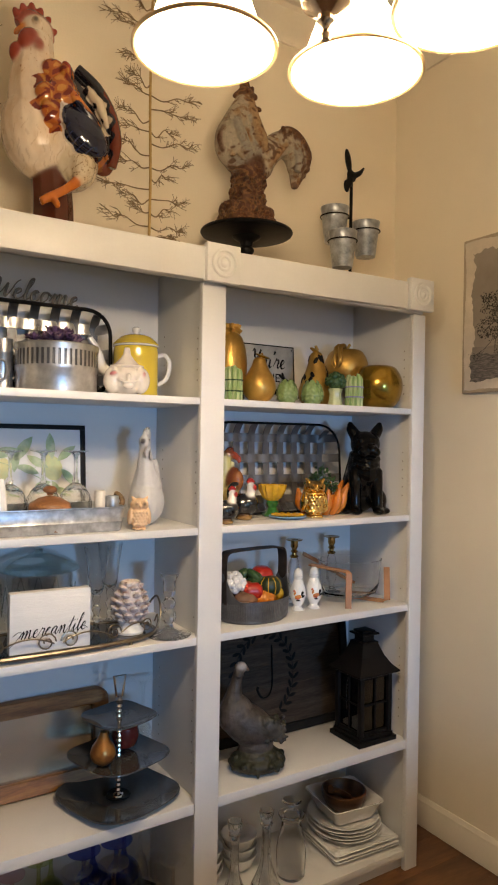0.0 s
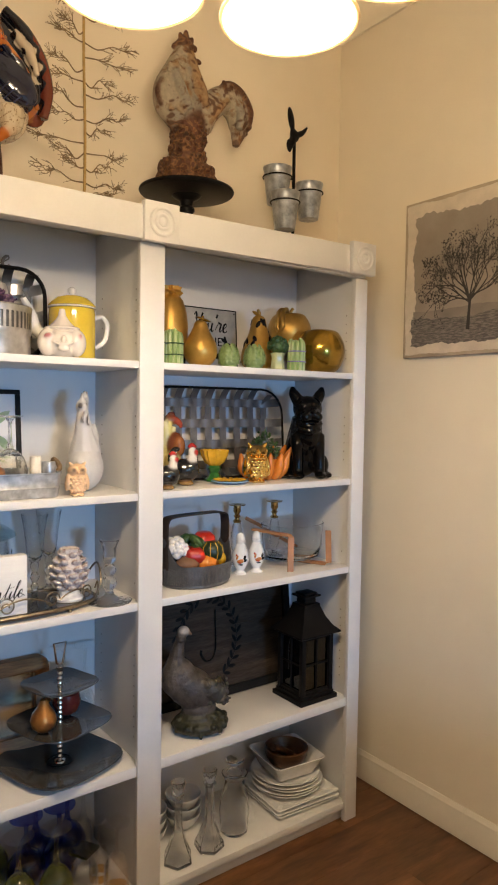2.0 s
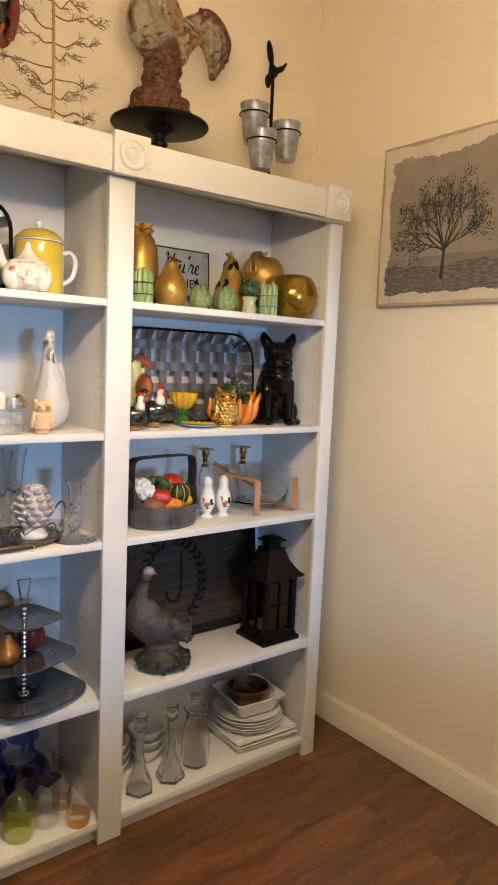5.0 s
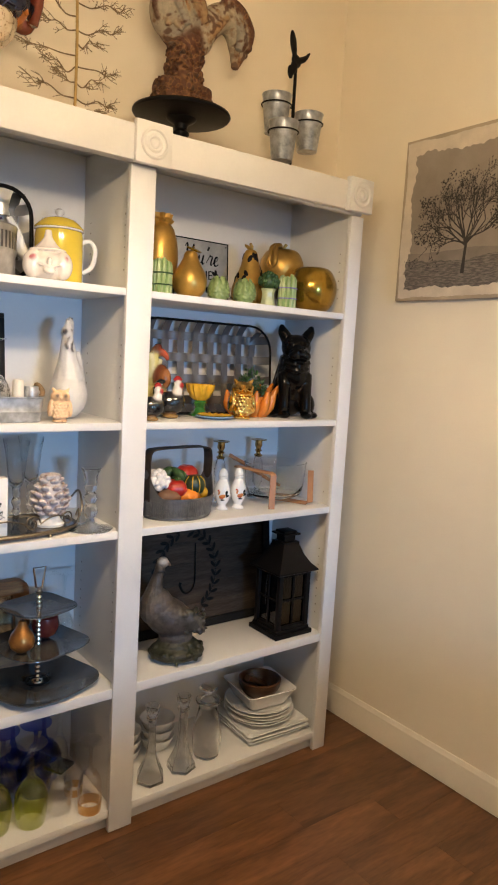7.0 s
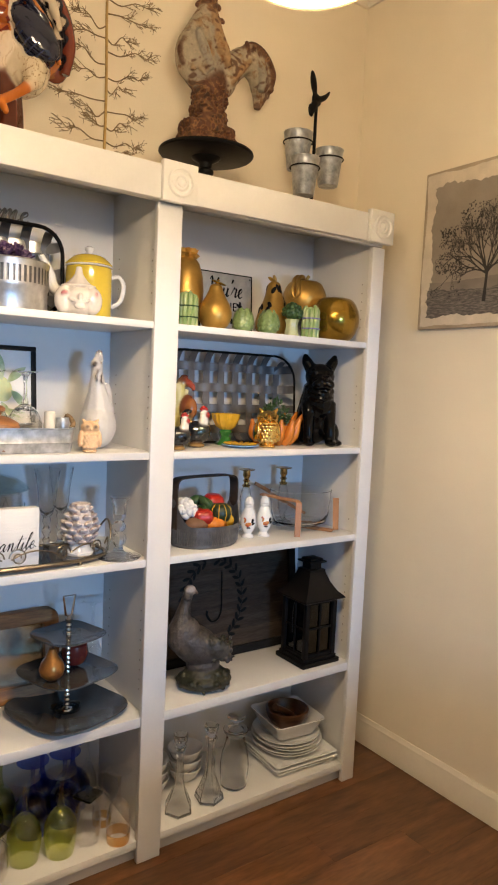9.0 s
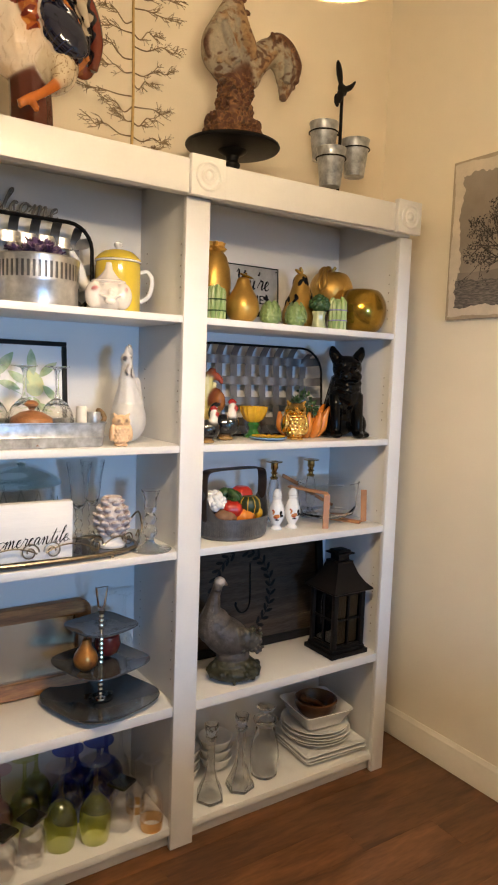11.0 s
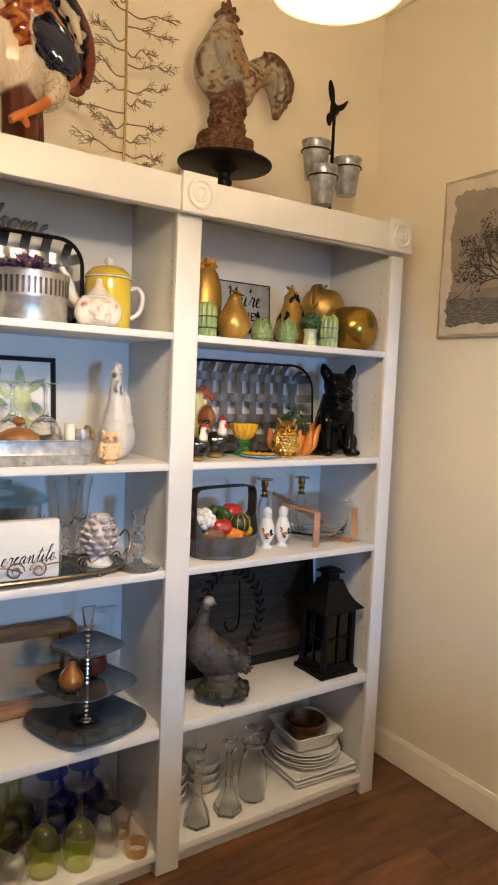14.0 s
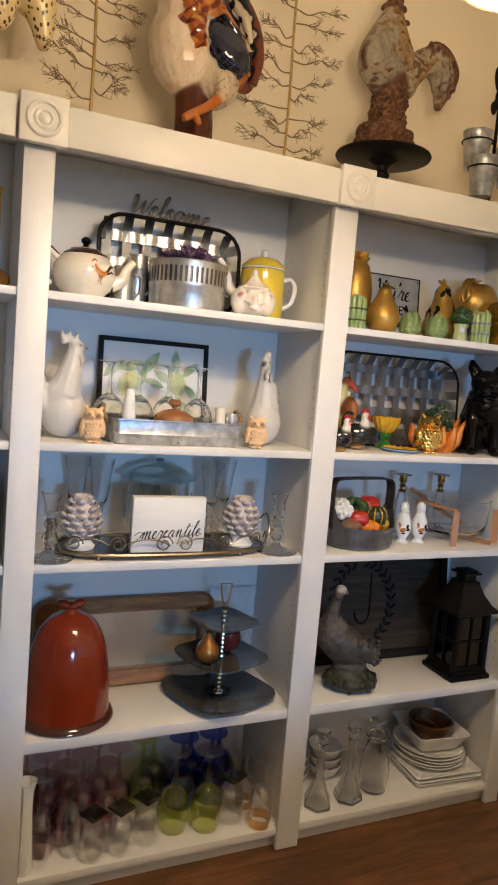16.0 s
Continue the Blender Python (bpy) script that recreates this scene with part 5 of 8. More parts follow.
def apple(m, k, material, label, leaf=True):
    ob = thing("gold_apple", label, "ornament", m, "gold apples")
    prof = [(0.0, 0.012), (0.02, 0.003), (0.045, 0.0), (0.072, 0.022), (0.086, 0.066), (0.083, 0.105), (0.064, 0.140), (0.040, 0.150), (0.020, 0.144), (0.0, 0.130)]
    part("fruit", lathe(sleek([(r * k, z * k) for r, z in prof]), 56), material, ob)
    if leaf:
        bm = tube(bmesh.new(), smooth_path([(0, 0, 0.13 * k), (0.004, 0, 0.155 * k), (0.014, 0, 0.172 * k)], 4), 0.006 * k, 8)
        for off, wide in ((-11, 0.0085), (-3, 0.0060), (6, 0.0090)):
            arc = [(0.012, 0.150), (0.040, 0.162), (0.066, 0.150), (0.084, 0.122), (0.092, 0.090), (0.090, 0.070)]
            pts = [rot(0, 0, 248 + off * (0.5 + 0.6 * math.sin(0.6 * n)) + 5 * math.sin(2.2 * n + off)) @ Vector((r * k, 0, z * k)) for n, (r, z) in enumerate(arc)]
            tube(bm, smooth_path(pts, 4), [wide * 0.6, wide, wide * 1.1, wide, wide * 0.5], 8)
        part("leaf", bm, material, ob, "curled gold leaf and stem")
    return ob


jar = solo("glass_stand", lathe([(0.0, 0.0), (0.045, 0.0), (0.045, 0.006), (0.020, 0.014), (0.016, 0.05), (0.036, 0.066), (0.052, 0.082), (0.052, 0.086), (0.0, 0.086)], 32), "smoke", pose(-0.163, 0.262, S1), "clear glass pedestal stand under a gold apple", "glass stand")
apple(pose(-0.163, 0.262, S1 + 0.0866, 0, 0, -42), 0.98, "gold", "matt gold apple with curled leaf on a glass stand")
apple(pose(-0.142, 0.105, S1, 0, 0, 60), 1.06, "gold_dark", "large dark gold apple ornament", False)

broc = thing("broccoli_shaker", "ceramic broccoli shaker with dark green head", "shaker", pose(-0.349, 0.100, S1), "vegetable shakers")
part("stalk", lathe([(0.0, 0.0), (0.027, 0.0), (0.023, 0.02), (0.020, 0.045), (0.026, 0.062), (0.0, 0.066)], 24, wave=ruffle(7, 0.06)), "pale_green", broc, "pale green stalk")
bm, r5 = bmesh.new(), random.Random(5)
for i in range(46):
    a, z = r5.uniform(0, 2 * math.pi), r5.uniform(-0.5, 1.0)
    q = math.sqrt(max(0.0, 1 - z * z))
    ell(bm, (0.029 * q * math.cos(a), 0.029 * q * math.sin(a), 0.088 + 0.026 * z), (r5.uniform(0.007, 0.012),) * 3, None, 8, 6)
ell(bm, (0, 0, 0.086), (0.030, 0.030, 0.026))
part("head", bm, "dark_green", broc, "knobbly dark green head")


# ---- right bay, second shelf ----
def strip_basket(name, label, w, hgt, rise, m, cols, rows, main, cross, rim, rim_r=0.0044, c=0.075):
    """A shallow basket of flat metal strips that stands on its edge: a rounded rim in front, strips that curve back from it."""
    ob = thing(name, label, "basket", m)
    outline = []
    for cx, cz, a0 in ((w / 2 - c, c, -90), (w / 2 - c, hgt - c, 0), (-w / 2 + c, hgt - c, 90), (-w / 2 + c, c, 180)):
        outline += [(cx + c * math.cos(radians(a0 + 90 * k / 6)), 0, cz + c * math.sin(radians(a0 + 90 * k / 6))) for k in range(7)]
    part("rim", tube(bmesh.new(), outline, rim_r, 8, True), rim, ob, "dark round wire rim")
    sw = 0.47 * w / cols
    for i in range(cols):
        x = -w / 2 + w * (i + 0.5) / cols
        edge = max(0.0, abs(x) - (w / 2 - c))
        inset = c - math.sqrt(max(0.0, c * c - edge * edge)) if edge else 0
        z0, z1 = inset, hgt - inset
        path = smooth_path([(x, 0, z1), (x, rise * 0.45, z1 + 0.004), (x * 0.99, rise * 0.9, z1 - 0.025), (x * 0.985, rise, z1 - 0.06), (x * 0.985, rise + 0.002, hgt / 2), (x * 0.985, rise, z0 + 0.06), (x * 0.99, rise * 0.9, z0 + 0.025), (x, rise * 0.45, z0 - 0.001), (x, 0, z0 + 0.002)], 5)
        part("strip", band(bmesh.new(), path, sw * 0.95, 0.0012, (1, 0, 0)), main, ob)
    for j in range(rows):
        z = hgt * (j + 0.62) / (rows + 0.25)
        edge = max(0.0, abs(z - hgt / 2) - (hgt / 2 - c))
        inset = c - math.sqrt(max(0.0, c * c - edge * edge)) if edge else 0
        xa, xb = -w / 2 + inset, w / 2 - inset
        n = cols * 2
        mid = []
        for k in range(n + 1):
            x = xa + 0.03 + (xb - xa - 0.06) * k / n
            mid.append((x, rise - 0.0025 + 0.0035 * math.cos(math.pi * (k + j)), z))
        path = smooth_path([(xa, 0, z), (xa + 0.008, rise * 0.6, z)] + mid + [(xb - 0.008, rise * 0.6, z), (xb, 0, z)], 2)
        part("cross_strip", band(bmesh.new(), path, 0.43 * hgt / (rows + 0.5), 0.0012, (0, 0, 1)), cross, ob)
    return ob


strip_basket("metal_basket", "dark woven metal strip basket stood on edge", 0.585, 0.322, 0.070, pose(-0.502, 0.225, S2 + 0.006, -4), 9, 4, "strip", "strip", "black_metal", c=0.095)

CREAM, BARK, EGG = (0.70, 0.64, 0.27), (0.17, 0.045, 0.018), (0.30, 0.105, 0.030)
forms = [("e", (0.0, 0.034, 0.112), (0.070, 0.020, 0.098), None, CREAM), ("e", (0.038, 0.002, 0.127), (0.031, 0.026, 0.046), None, BARK), ("e", (0.041, -0.018, 0.126), (0.021, 0.018, 0.035), None, EGG),
         ("e", (0.034, 0.030, 0.214), (0.024, 0.020, 0.020), None, BARK), ("t", [(0.044, 0.02, 0.215), (0.058, 0.008, 0.200), (0.060, 0.004, 0.186)], [0.014, 0.010, 0.005], (0.36, 0.06, 0.03)), ("e", (0.036, 0.028, 0.234), (0.014, 0.012, 0.007), None, (0.10, 0.02, 0.012)),
         ("e", (0.0, 0.0, 0.020), (0.052, 0.040, 0.022), None, CREAM), ("t", [(0.020, 0.0, 0.03), (0.030, 0.0, 0.09)], [0.030, 0.026], (0.55, 0.42, 0.16))]
for i in range(15):
    a = radians(205 - 17 * i)
    forms.append(("t", [(0.010, 0.020, 0.115), (0.040 * math.cos(a) + 0.004, 0.012, 0.115 + 0.052 * math.sin(a)), (0.066 * math.cos(a), 0.020, 0.113 + 0.096 * math.sin(a))], [0.004, 0.0085, 0.0095], (0.78, 0.73, 0.42) if i % 2 else (0.62, 0.55, 0.20)))
solo("turkey_figurine", sculpt(forms, 0.0032, 1), "paint", pose(-0.738, 0.205, S2), "glazed turkey figurine with cream and yellow tail feathers", "turkey figurine")


def small_rooster(m, s, mirror=1):
    BK, WH, RD, YL = (0.008, 0.008, 0.009), (0.80, 0.76, 0.68), (0.42, 0.02, 0.015), (0.65, 0.33, 0.03)
    x = mirror
    forms = [
        ("e", (0.002 * x, 0, 0.043), (0.043, 0.030, 0.034), None, BK), ("e", (0.018 * x, -0.006, 0.050), (0.026, 0.024, 0.024), None, BK), ("t", [(0.019 * x, -0.006, 0.060), (0.022 * x, -0.004, 0.078), (0.023 * x, -0.001, 0.094)], [0.0175, 0.0145, 0.0115], WH), ("e", (0.023 * x, 0, 0.098), (0.0125, 0.012, 0.011), None, WH),
        ("e", (0.032 * x, -0.006, 0.094), (0.008, 0.010, 0.010), None, RD), ("t", [(0.012 * x, 0, 0.108), (0.022 * x, 0, 0.116), (0.034 * x, 0, 0.109)], [0.005, 0.007, 0.004], RD),
        ("e", (0.032 * x, 0, 0.084), (0.006, 0.006, 0.011), None, RD), ("t", [(0.034 * x, 0, 0.098), (0.043 * x, 0, 0.095)], [0.004, 0.0015], YL),
        ("t", [(-0.018 * x, 0, 0.045), (-0.036 * x, 0, 0.075), (-0.030 * x, 0, 0.100), (-0.014 * x, 0, 0.105)], [0.014, 0.013, 0.010, 0.004], BK),
        ("t", [(-0.018 * x, -0.010, 0.055), (-0.032 * x, -0.011, 0.082), (-0.022 * x, -0.010, 0.098)], [0.0014, 0.0016, 0.001], WH), ("t", [(-0.010 * x, -0.021, 0.040), (0.0, -0.024, 0.034), (0.012 * x, -0.021, 0.040)], [0.0014, 0.0016, 0.001], WH),
        ("t", [(-0.012 * x, -0.020, 0.048), (0.0, -0.024, 0.045), (0.010 * x, -0.021, 0.050)], [0.0012, 0.0015, 0.001], WH),
        ("t", [(0.002, 0, 0.03), (0.002, 0, 0.002)], [0.016, 0.024], (0.10, 0.05, 0.02)), ("e", (0.004 * x, -0.012, 0.006), (0.022, 0.015, 0.008), None, (0.30, 0.17, 0.05)),
    ]
    forms = [(f[0], tuple(v * s for v in f[1]), tuple(v * s for v in f[2]), f[3], f[4]) if f[0] == "e" else (f[0], [tuple(v * s for v in p) for p in f[1]], [v * s for v in f[2]], f[3]) for f in forms]
    return solo("small_rooster", sculpt(forms, 0.0018, 1), "paint", m, "small black and white ceramic rooster with red comb", "rooster figurine", "small roosters")


small_rooster(pose(-0.820, 0.060, S2, 0, 0, -20), 0.98)
small_rooster(pose(-0.708, 0.135, S2, 0, 0, -20), 1.14)

cup = thing("sunflower_cup", "yellow sunflower egg cup on a green stem", "cup", pose(-0.552, 0.190, S2))
part("bowl", lathe([(0.0, 0.050), (0.014, 0.050), (0.034, 0.066), (0.046, 0.090), (0.050, 0.110), (0.047, 0.109), (0.043, 0.090), (0.030, 0.068), (0.0, 0.060)], 36, wave=ruffle(14, 0.06)), "yellow_glaze", cup, "ribbed yellow petal bowl")
part("foot", lathe([(0.0, 0.0), (0.034, 0.0), (0.034, 0.006), (0.022, 0.016), (0.016, 0.030), (0.024, 0.046), (0.020, 0.055), (0.0, 0.056)], 28, wave=ruffle(8, 0.05)), "stem_green", cup, "green leafy foot")
plate = thing("sunflower_plate", "small yellow sunflower plate with blue rim", "plate", pose(-0.545, 0.105, S2))
part("rim", lathe([(0.0, 0.0), (0.045, 0.0), (0.066, 0.007), (0.064, 0.010), (0.0, 0.006)], 32), "blue_glaze", plate, "pale blue glazed rim")
bm = bmesh.new()
for i in range(14):
    a = 360 * i / 14
    ell(bm, (0, 0, 0), (0.024, 0.0085, 0.003), None, 8, 6, rot(0, 0, a) @ Matrix.Translation((0.036, 0, 0.011)) @ rot(0, -8, 0))
part("petals", bm, "yellow_glaze", plate, "yellow petals")


def owl(m, k, material, label, eyes, name="owl_figurine", group=""):
    G, E1, E2 = ((1, 1, 1), (1, 1, 1), (0.03, 0.02, 0.015)) if not eyes else ((1, 1, 1), (0.9, 0.9, 0.9), (0.03, 0.03, 0.06))
    forms = [("e", (0, 0, 0.052), (0.040, 0.034, 0.050), None, G), ("e", (0, 0, 0.100), (0.038, 0.032, 0.028), None, G), ("t", [(-0.018, -0.004, 0.115), (-0.033, -0.008, 0.135)], [0.012, 0.003], G), ("t", [(0.018, -0.004, 0.115), (0.033, -0.008, 0.135)], [0.012, 0.003], G),
             ("e", (0.036, 0.0, 0.055), (0.012, 0.026, 0.036), rot(0, -6), G), ("e", (-0.036, 0.0, 0.055), (0.012, 0.026, 0.036), rot(0, 6), G), ("t", [(0, -0.031, 0.101), (0, -0.037, 0.094), (0, -0.035, 0.087)], [0.005, 0.005, 0.002], G), ("e", (0, 0, 0.006), (0.030, 0.026, 0.008), None, G)]
    for sx in (-1, 1):
        forms += [("e", (0.016 * sx, -0.028, 0.106), (0.0165, 0.008, 0.0165), None, G), ("e", (0.016 * sx, -0.034, 0.106), (0.0115, 0.006, 0.0115), None, E1), ("e", (0.016 * sx, -0.0375, 0.106), (0.0062, 0.0045, 0.0062), None, E2)]
        for q in (-1, 0, 1):
            forms.append(("e", (0.014 * sx + 0.005 * q, -0.030, 0.005), (0.003, 0.008, 0.005), None, G))
    for i in range(5):
        for j in range(-2, 3):
            x = 0.012 * (j + 0.5 * (i % 2))
            if abs(x) < 0.030:
                forms.append(("e", (x, -0.034 * math.sqrt(max(0.05, 1 - (x / 0.042) ** 2)), 0.024 + 0.012 * i), (0.0062, 0.0042, 0.0068), None, G))
    forms = [(f[0], tuple(v * k for v in f[1]), tuple(v * k for v in f[2]), f[3], f[4]) if f[0] == "e" else (f[0], [tuple(v * k for v in p) for p in f[1]], [v * k for v in f[2]], f[3]) for f in forms]
    return solo(name, sculpt(forms, 0.0024 * min(k, 1.1), 1), material, m, label, "owl figurine", group)


M["gold_owl"] = surf("shiny_gold_owl", (0.80, 0.50, 0.14), 0.13, 1.0, var=0.1, scale=20, bump=0.06, bscale=120, attr=True)
M["peach_owl"] = surf("peach_clay_owl", (0.80, 0.54, 0.31), 0.40, var=0.10, scale=30, bump=0.08, bscale=120, attr=True)
owl(pose(-0.447, 0.085, S2, 0, 0, -22), 1.02, "gold_owl", "shiny gold ceramic owl with round eyes", True)

planter = thing("petal_planter", "orange ribbed ceramic planter with greenery", "planter", pose(-0.338, 0.190, S2, 0, 0, 10) @ Matrix.Scale(1.18, 4))
part("pot", lathe([(0.0, 0.0), (0.046, 0.0), (0.058, 0.020), (0.062, 0.050), (0.055, 0.062), (0.0, 0.060)], 48, wave=ruffle(12, 0.05)), "orange", planter, "orange ribbed bowl")
for i, (a, ln) in enumerate(((-5, 1.0), (22, 0.95), (-32, 0.95), (-60, 0.85), (-90, 0.8), (-120, 0.8), (-150, 0.75), (180, 0.75), (150, 0.7), (50, 0.85), (80, 0.8), (115, 0.75))):
    d = Vector((math.cos(radians(a)), math.sin(radians(a)), 0))
    bm = tube(bmesh.new(), smooth_path([d * 0.045 + Vector((0, 0, 0.006)), d * 0.064 + Vector((0, 0, 0.030)), d * 0.075 * (0.7 + 0.3 * ln) + Vector((0, 0, 0.062 * ln)), d * 0.098 * ln + Vector((0, 0, 0.100 * ln))], 4), [0.014, 0.016, 0.014, 0.004], 10)
    part("petal", bm, "orange", planter)
bm, r6 = bmesh.new(), random.Random(6)
for i in range(240):
    a, q = r6.uniform(0, 2 * math.pi), 0.052 * math.sqrt(r6.random())
    p = Vector((q * math.cos(a), q * math.sin(a), 0.066 + r6.random() * 0.085 * (1 - (q / 0.06) ** 2)))
    ell(bm, (0, 0, 0), (r6.uniform(0.006, 0.012), r6.uniform(0.0025, 0.005), 0.0018), None, 6, 4, Matrix.Translation(p) @ rot(r6.uniform(-60, 60), r6.uniform(-80, 30), r6.uniform(0, 360)))
tagged(part("greenery", bm, "dark_green", planter, "dark green bushy leaves"), kind="stuff")

K = (1, 1, 1)
forms = [
    ("e", (0, 0.035, 0.085), (0.068, 0.075, 0.085), None, K), ("t", [(0, 0.03, 0.10), (0, 0.0, 0.17), (0, -0.012, 0.225)], [0.072, 0.064, 0.056], K),
    ("e", (0, -0.025, 0.155), (0.050, 0.042, 0.055), None, K), ("e", (0, -0.020, 0.258), (0.056, 0.050, 0.048), None, K), ("e", (0, -0.060, 0.238), (0.034, 0.028, 0.028), None, K),
    ("e", (-0.022, -0.070, 0.228), (0.020, 0.022, 0.020), None, K), ("e", (0.022, -0.070, 0.228), (0.020, 0.022, 0.020), None, K), ("e", (0, -0.086, 0.250), (0.013, 0.009, 0.009), None, K),
    ("e", (-0.032, -0.056, 0.274), (0.011, 0.008, 0.010), None, K), ("e", (0.032, -0.056, 0.274), (0.011, 0.008, 0.010), None, K),
    ("t", [(-0.034, -0.012, 0.285), (-0.052, -0.010, 0.315), (-0.058, -0.010, 0.340)], [0.024, 0.020, 0.007], K), ("t", [(0.034, -0.012, 0.285), (0.052, -0.010, 0.315), (0.058, -0.010, 0.340)], [0.024, 0.020, 0.007], K),
    ("t", [(-0.040, -0.020, 0.16), (-0.042, -0.040, 0.09), (-0.042, -0.048, 0.015)], [0.028, 0.021, 0.020], K), ("t", [(0.040, -0.020, 0.16), (0.042, -0.040, 0.09), (0.042, -0.048, 0.015)], [0.028, 0.021, 0.020], K),
    ("e", (-0.042, -0.062, 0.012), (0.022, 0.030, 0.013), None, K), ("e", (0.042, -0.062, 0.012), (0.022, 0.030, 0.013), None, K),
    ("e", (-0.066, 0.020, 0.045), (0.030, 0.052, 0.046), None, K), ("e", (0.066, 0.020, 0.045), (0.030, 0.052, 0.046), None, K), ("e", (-0.074, -0.030, 0.012), (0.020, 0.038, 0.013), None, K), ("e", (0.074, -0.030, 0.012), (0.020, 0.038, 0.013), None, K),
    ("t", [(-0.05, -0.035, 0.205), (0, -0.066, 0.192), (0.05, -0.035, 0.205)], [0.009, 0.011, 0.009], K), ("t", [(-0.045, -0.045, 0.182), (0, -0.072, 0.172), (0.045, -0.045, 0.182)], [0.006, 0.007, 0.006], K),
]
solo("dog_statue", sculpt(forms, 0.0045, 2), "black_glaze", pose(-0.180, 0.135, S2, 0, 0, -24), "glossy black ceramic sitting bulldog with upright ears", "dog statue")

# ---- right bay, third shelf ----
caddy = thing("metal_caddy", "galvanised oval caddy with a dark handle", "caddy", pose(-0.664, 0.130, S3, 0, 0, 6) @ Matrix.Diagonal((1.08, 1.05, 1.0, 1)))


bm = bmesh.new()
n, rings = 72, []
for z, s, inner in ((0.0, 0.90, 0), (0.004, 0.94, 0), (1.0, 1.0, 0), (1.0, 0.978, 1), (0.010, 0.90, 1), (0.010, 0.0, 1)):
    ring = []
    for i in range(n):
        a = 2 * math.pi * i / n
        lift = 0.074 + 0.090 * max(0.0, abs(math.cos(a)) ** 14 - 0.03) if z == 1.0 else z
        rib = 1 + (0.006 * math.sin(36 * a) if z == 1.0 else 0)
        ring.append(bm.verts.new((0.122 * s * rib * math.cos(a), 0.100 * s * rib * math.sin(a), lift)))
    rings.append(ring)
for a, b in zip(rings, rings[1:]):
    for i in range(n):
        bm.faces.new((a[i], a[(i + 1) % n], b[(i + 1) % n], b[i]))
bm.faces.new(rings[0][::-1])
bmesh.ops.remove_doubles(bm, verts=bm.verts, dist=1e-6)
part("tub", bm, "galv_dark", caddy, "galvanised oval tub")
bm = bmesh.new()
for i in range(48):
    a = math.pi + math.pi * (i + 0.5) / 48
    tube(bm, [(0.1165 * math.cos(a), 0.0952 * math.sin(a), 0.012), (0.1200 * math.cos(a), 0.0984 * math.sin(a), 0.064)], 0.0018, 5)
part("ribs", bm, "galv_dark", caddy, "fine vertical ribs")
bm = bmesh.new()
band(bm, smooth_path([(-0.1185, 0, 0.06), (-0.1185, 0, 0.14), (-0.1185, 0, 0.195), (-0.110, 0, 0.222), (-0.08, 0, 0.229), (0.0, 0, 0.230), (0.08, 0, 0.229), (0.110, 0, 0.222), (0.1185, 0, 0.195), (0.1185, 0, 0.14), (0.1185, 0, 0.06)], 5), 0.040, 0.004, (0, 1, 0))
M["old_iron"] = surf("browned_iron", (0.060, 0.043, 0.033), 0.5, 0.5, var=0.4, scale=14, bump=0.2, bscale=60)
part("handle", bm, "old_iron", caddy, "dark flat metal handle", True, 30)


def loose(name, bm, material, x, y, z, label, category="vegetable"):
    return solo(name, bm, material, pose(-0.664 + x, 0.130 + y, S3 + z - 0.018) @ Matrix.Scale(1.26, 4), label, category)


r7, bm = random.Random(7), bmesh.new()
for i in range(50):
    a, z = r7.uniform(0, 2 * math.pi), r7.uniform(-0.6, 1)
    q = math.sqrt(1 - z * z)
    ell(bm, (0.026 * q * math.cos(a), 0.026 * q * math.sin(a), 0.024 * z), (r7.uniform(0.007, 0.012),) * 3, None, 8, 6)
ell(bm, (0, 0, 0), (0.028, 0.028, 0.024))
loose("cauliflower", bm, "white_glaze", -0.070, 0.006, 0.136, "white artificial cauliflower in the metal caddy")
bm = bmesh.new()
for i in range(16):
    a = r7.uniform(0, 6.28)
    ell(bm, (0.02 * math.cos(a), 0.02 * math.sin(a), r7.uniform(-0.02, 0.02)), (0.028, 0.012, 0.018), rot(r7.uniform(-50, 50), r7.uniform(-50, 50), r7.uniform(0, 360)), 10, 6)
loose("leafy_green", bm, "dark_green", -0.012, 0.018, 0.132, "dark green artificial leaves in the metal caddy")
lump = lambda s, n=5, amp=0.06: lathe([(0.0, -s * 0.82), (s * 0.45, -s * 0.80), (s * 0.86, -s * 0.45), (s, 0.0), (s * 0.9, s * 0.45), (s * 0.55, s * 0.76), (s * 0.25, s * 0.78), (0.0, s * 0.68)], 30, wave=ruffle(n, amp))
loose("tomato", lump(0.032), "tomato", 0.044, 0.018, 0.150, "red artificial tomato in the metal caddy")
loose("red_pepper", lump(0.030, 4, 0.09), "tomato", -0.020, -0.024, 0.112, "dark red artificial pepper in the metal caddy")
bm = lump(0.034, 10, 0.03)
g = loose("striped_gourd", bm, "gourd", 0.044, -0.028, 0.122, "dark green gourd with yellow stripes in the caddy")
bm = bmesh.new()
for i in range(10):
    a = 2 * math.pi * i / 10 + 0.31
    tube(bm, [(0.034 * 1.0 * math.cos(a) * k, 0.034 * math.sin(a) * k, z) for k, z in ((0.55, 0.0255), (0.90, 0.0150), (0.995, 0.0), (0.87, -0.0150), (0.5, -0.0265))], 0.0012, 5)
part("stripes", bm, "yellow_glaze", g, "thin yellow stripes")
loose("orange_squash", lump(0.036, 9, 0.05), "orange", 0.020, -0.030, 0.080, "orange artificial squash in the metal caddy")
loose("potato", ell(bmesh.new(), (0, 0, 0), (0.036, 0.026, 0.024)), "potato", -0.050, -0.032, 0.086, "brown artificial potato in the metal caddy")
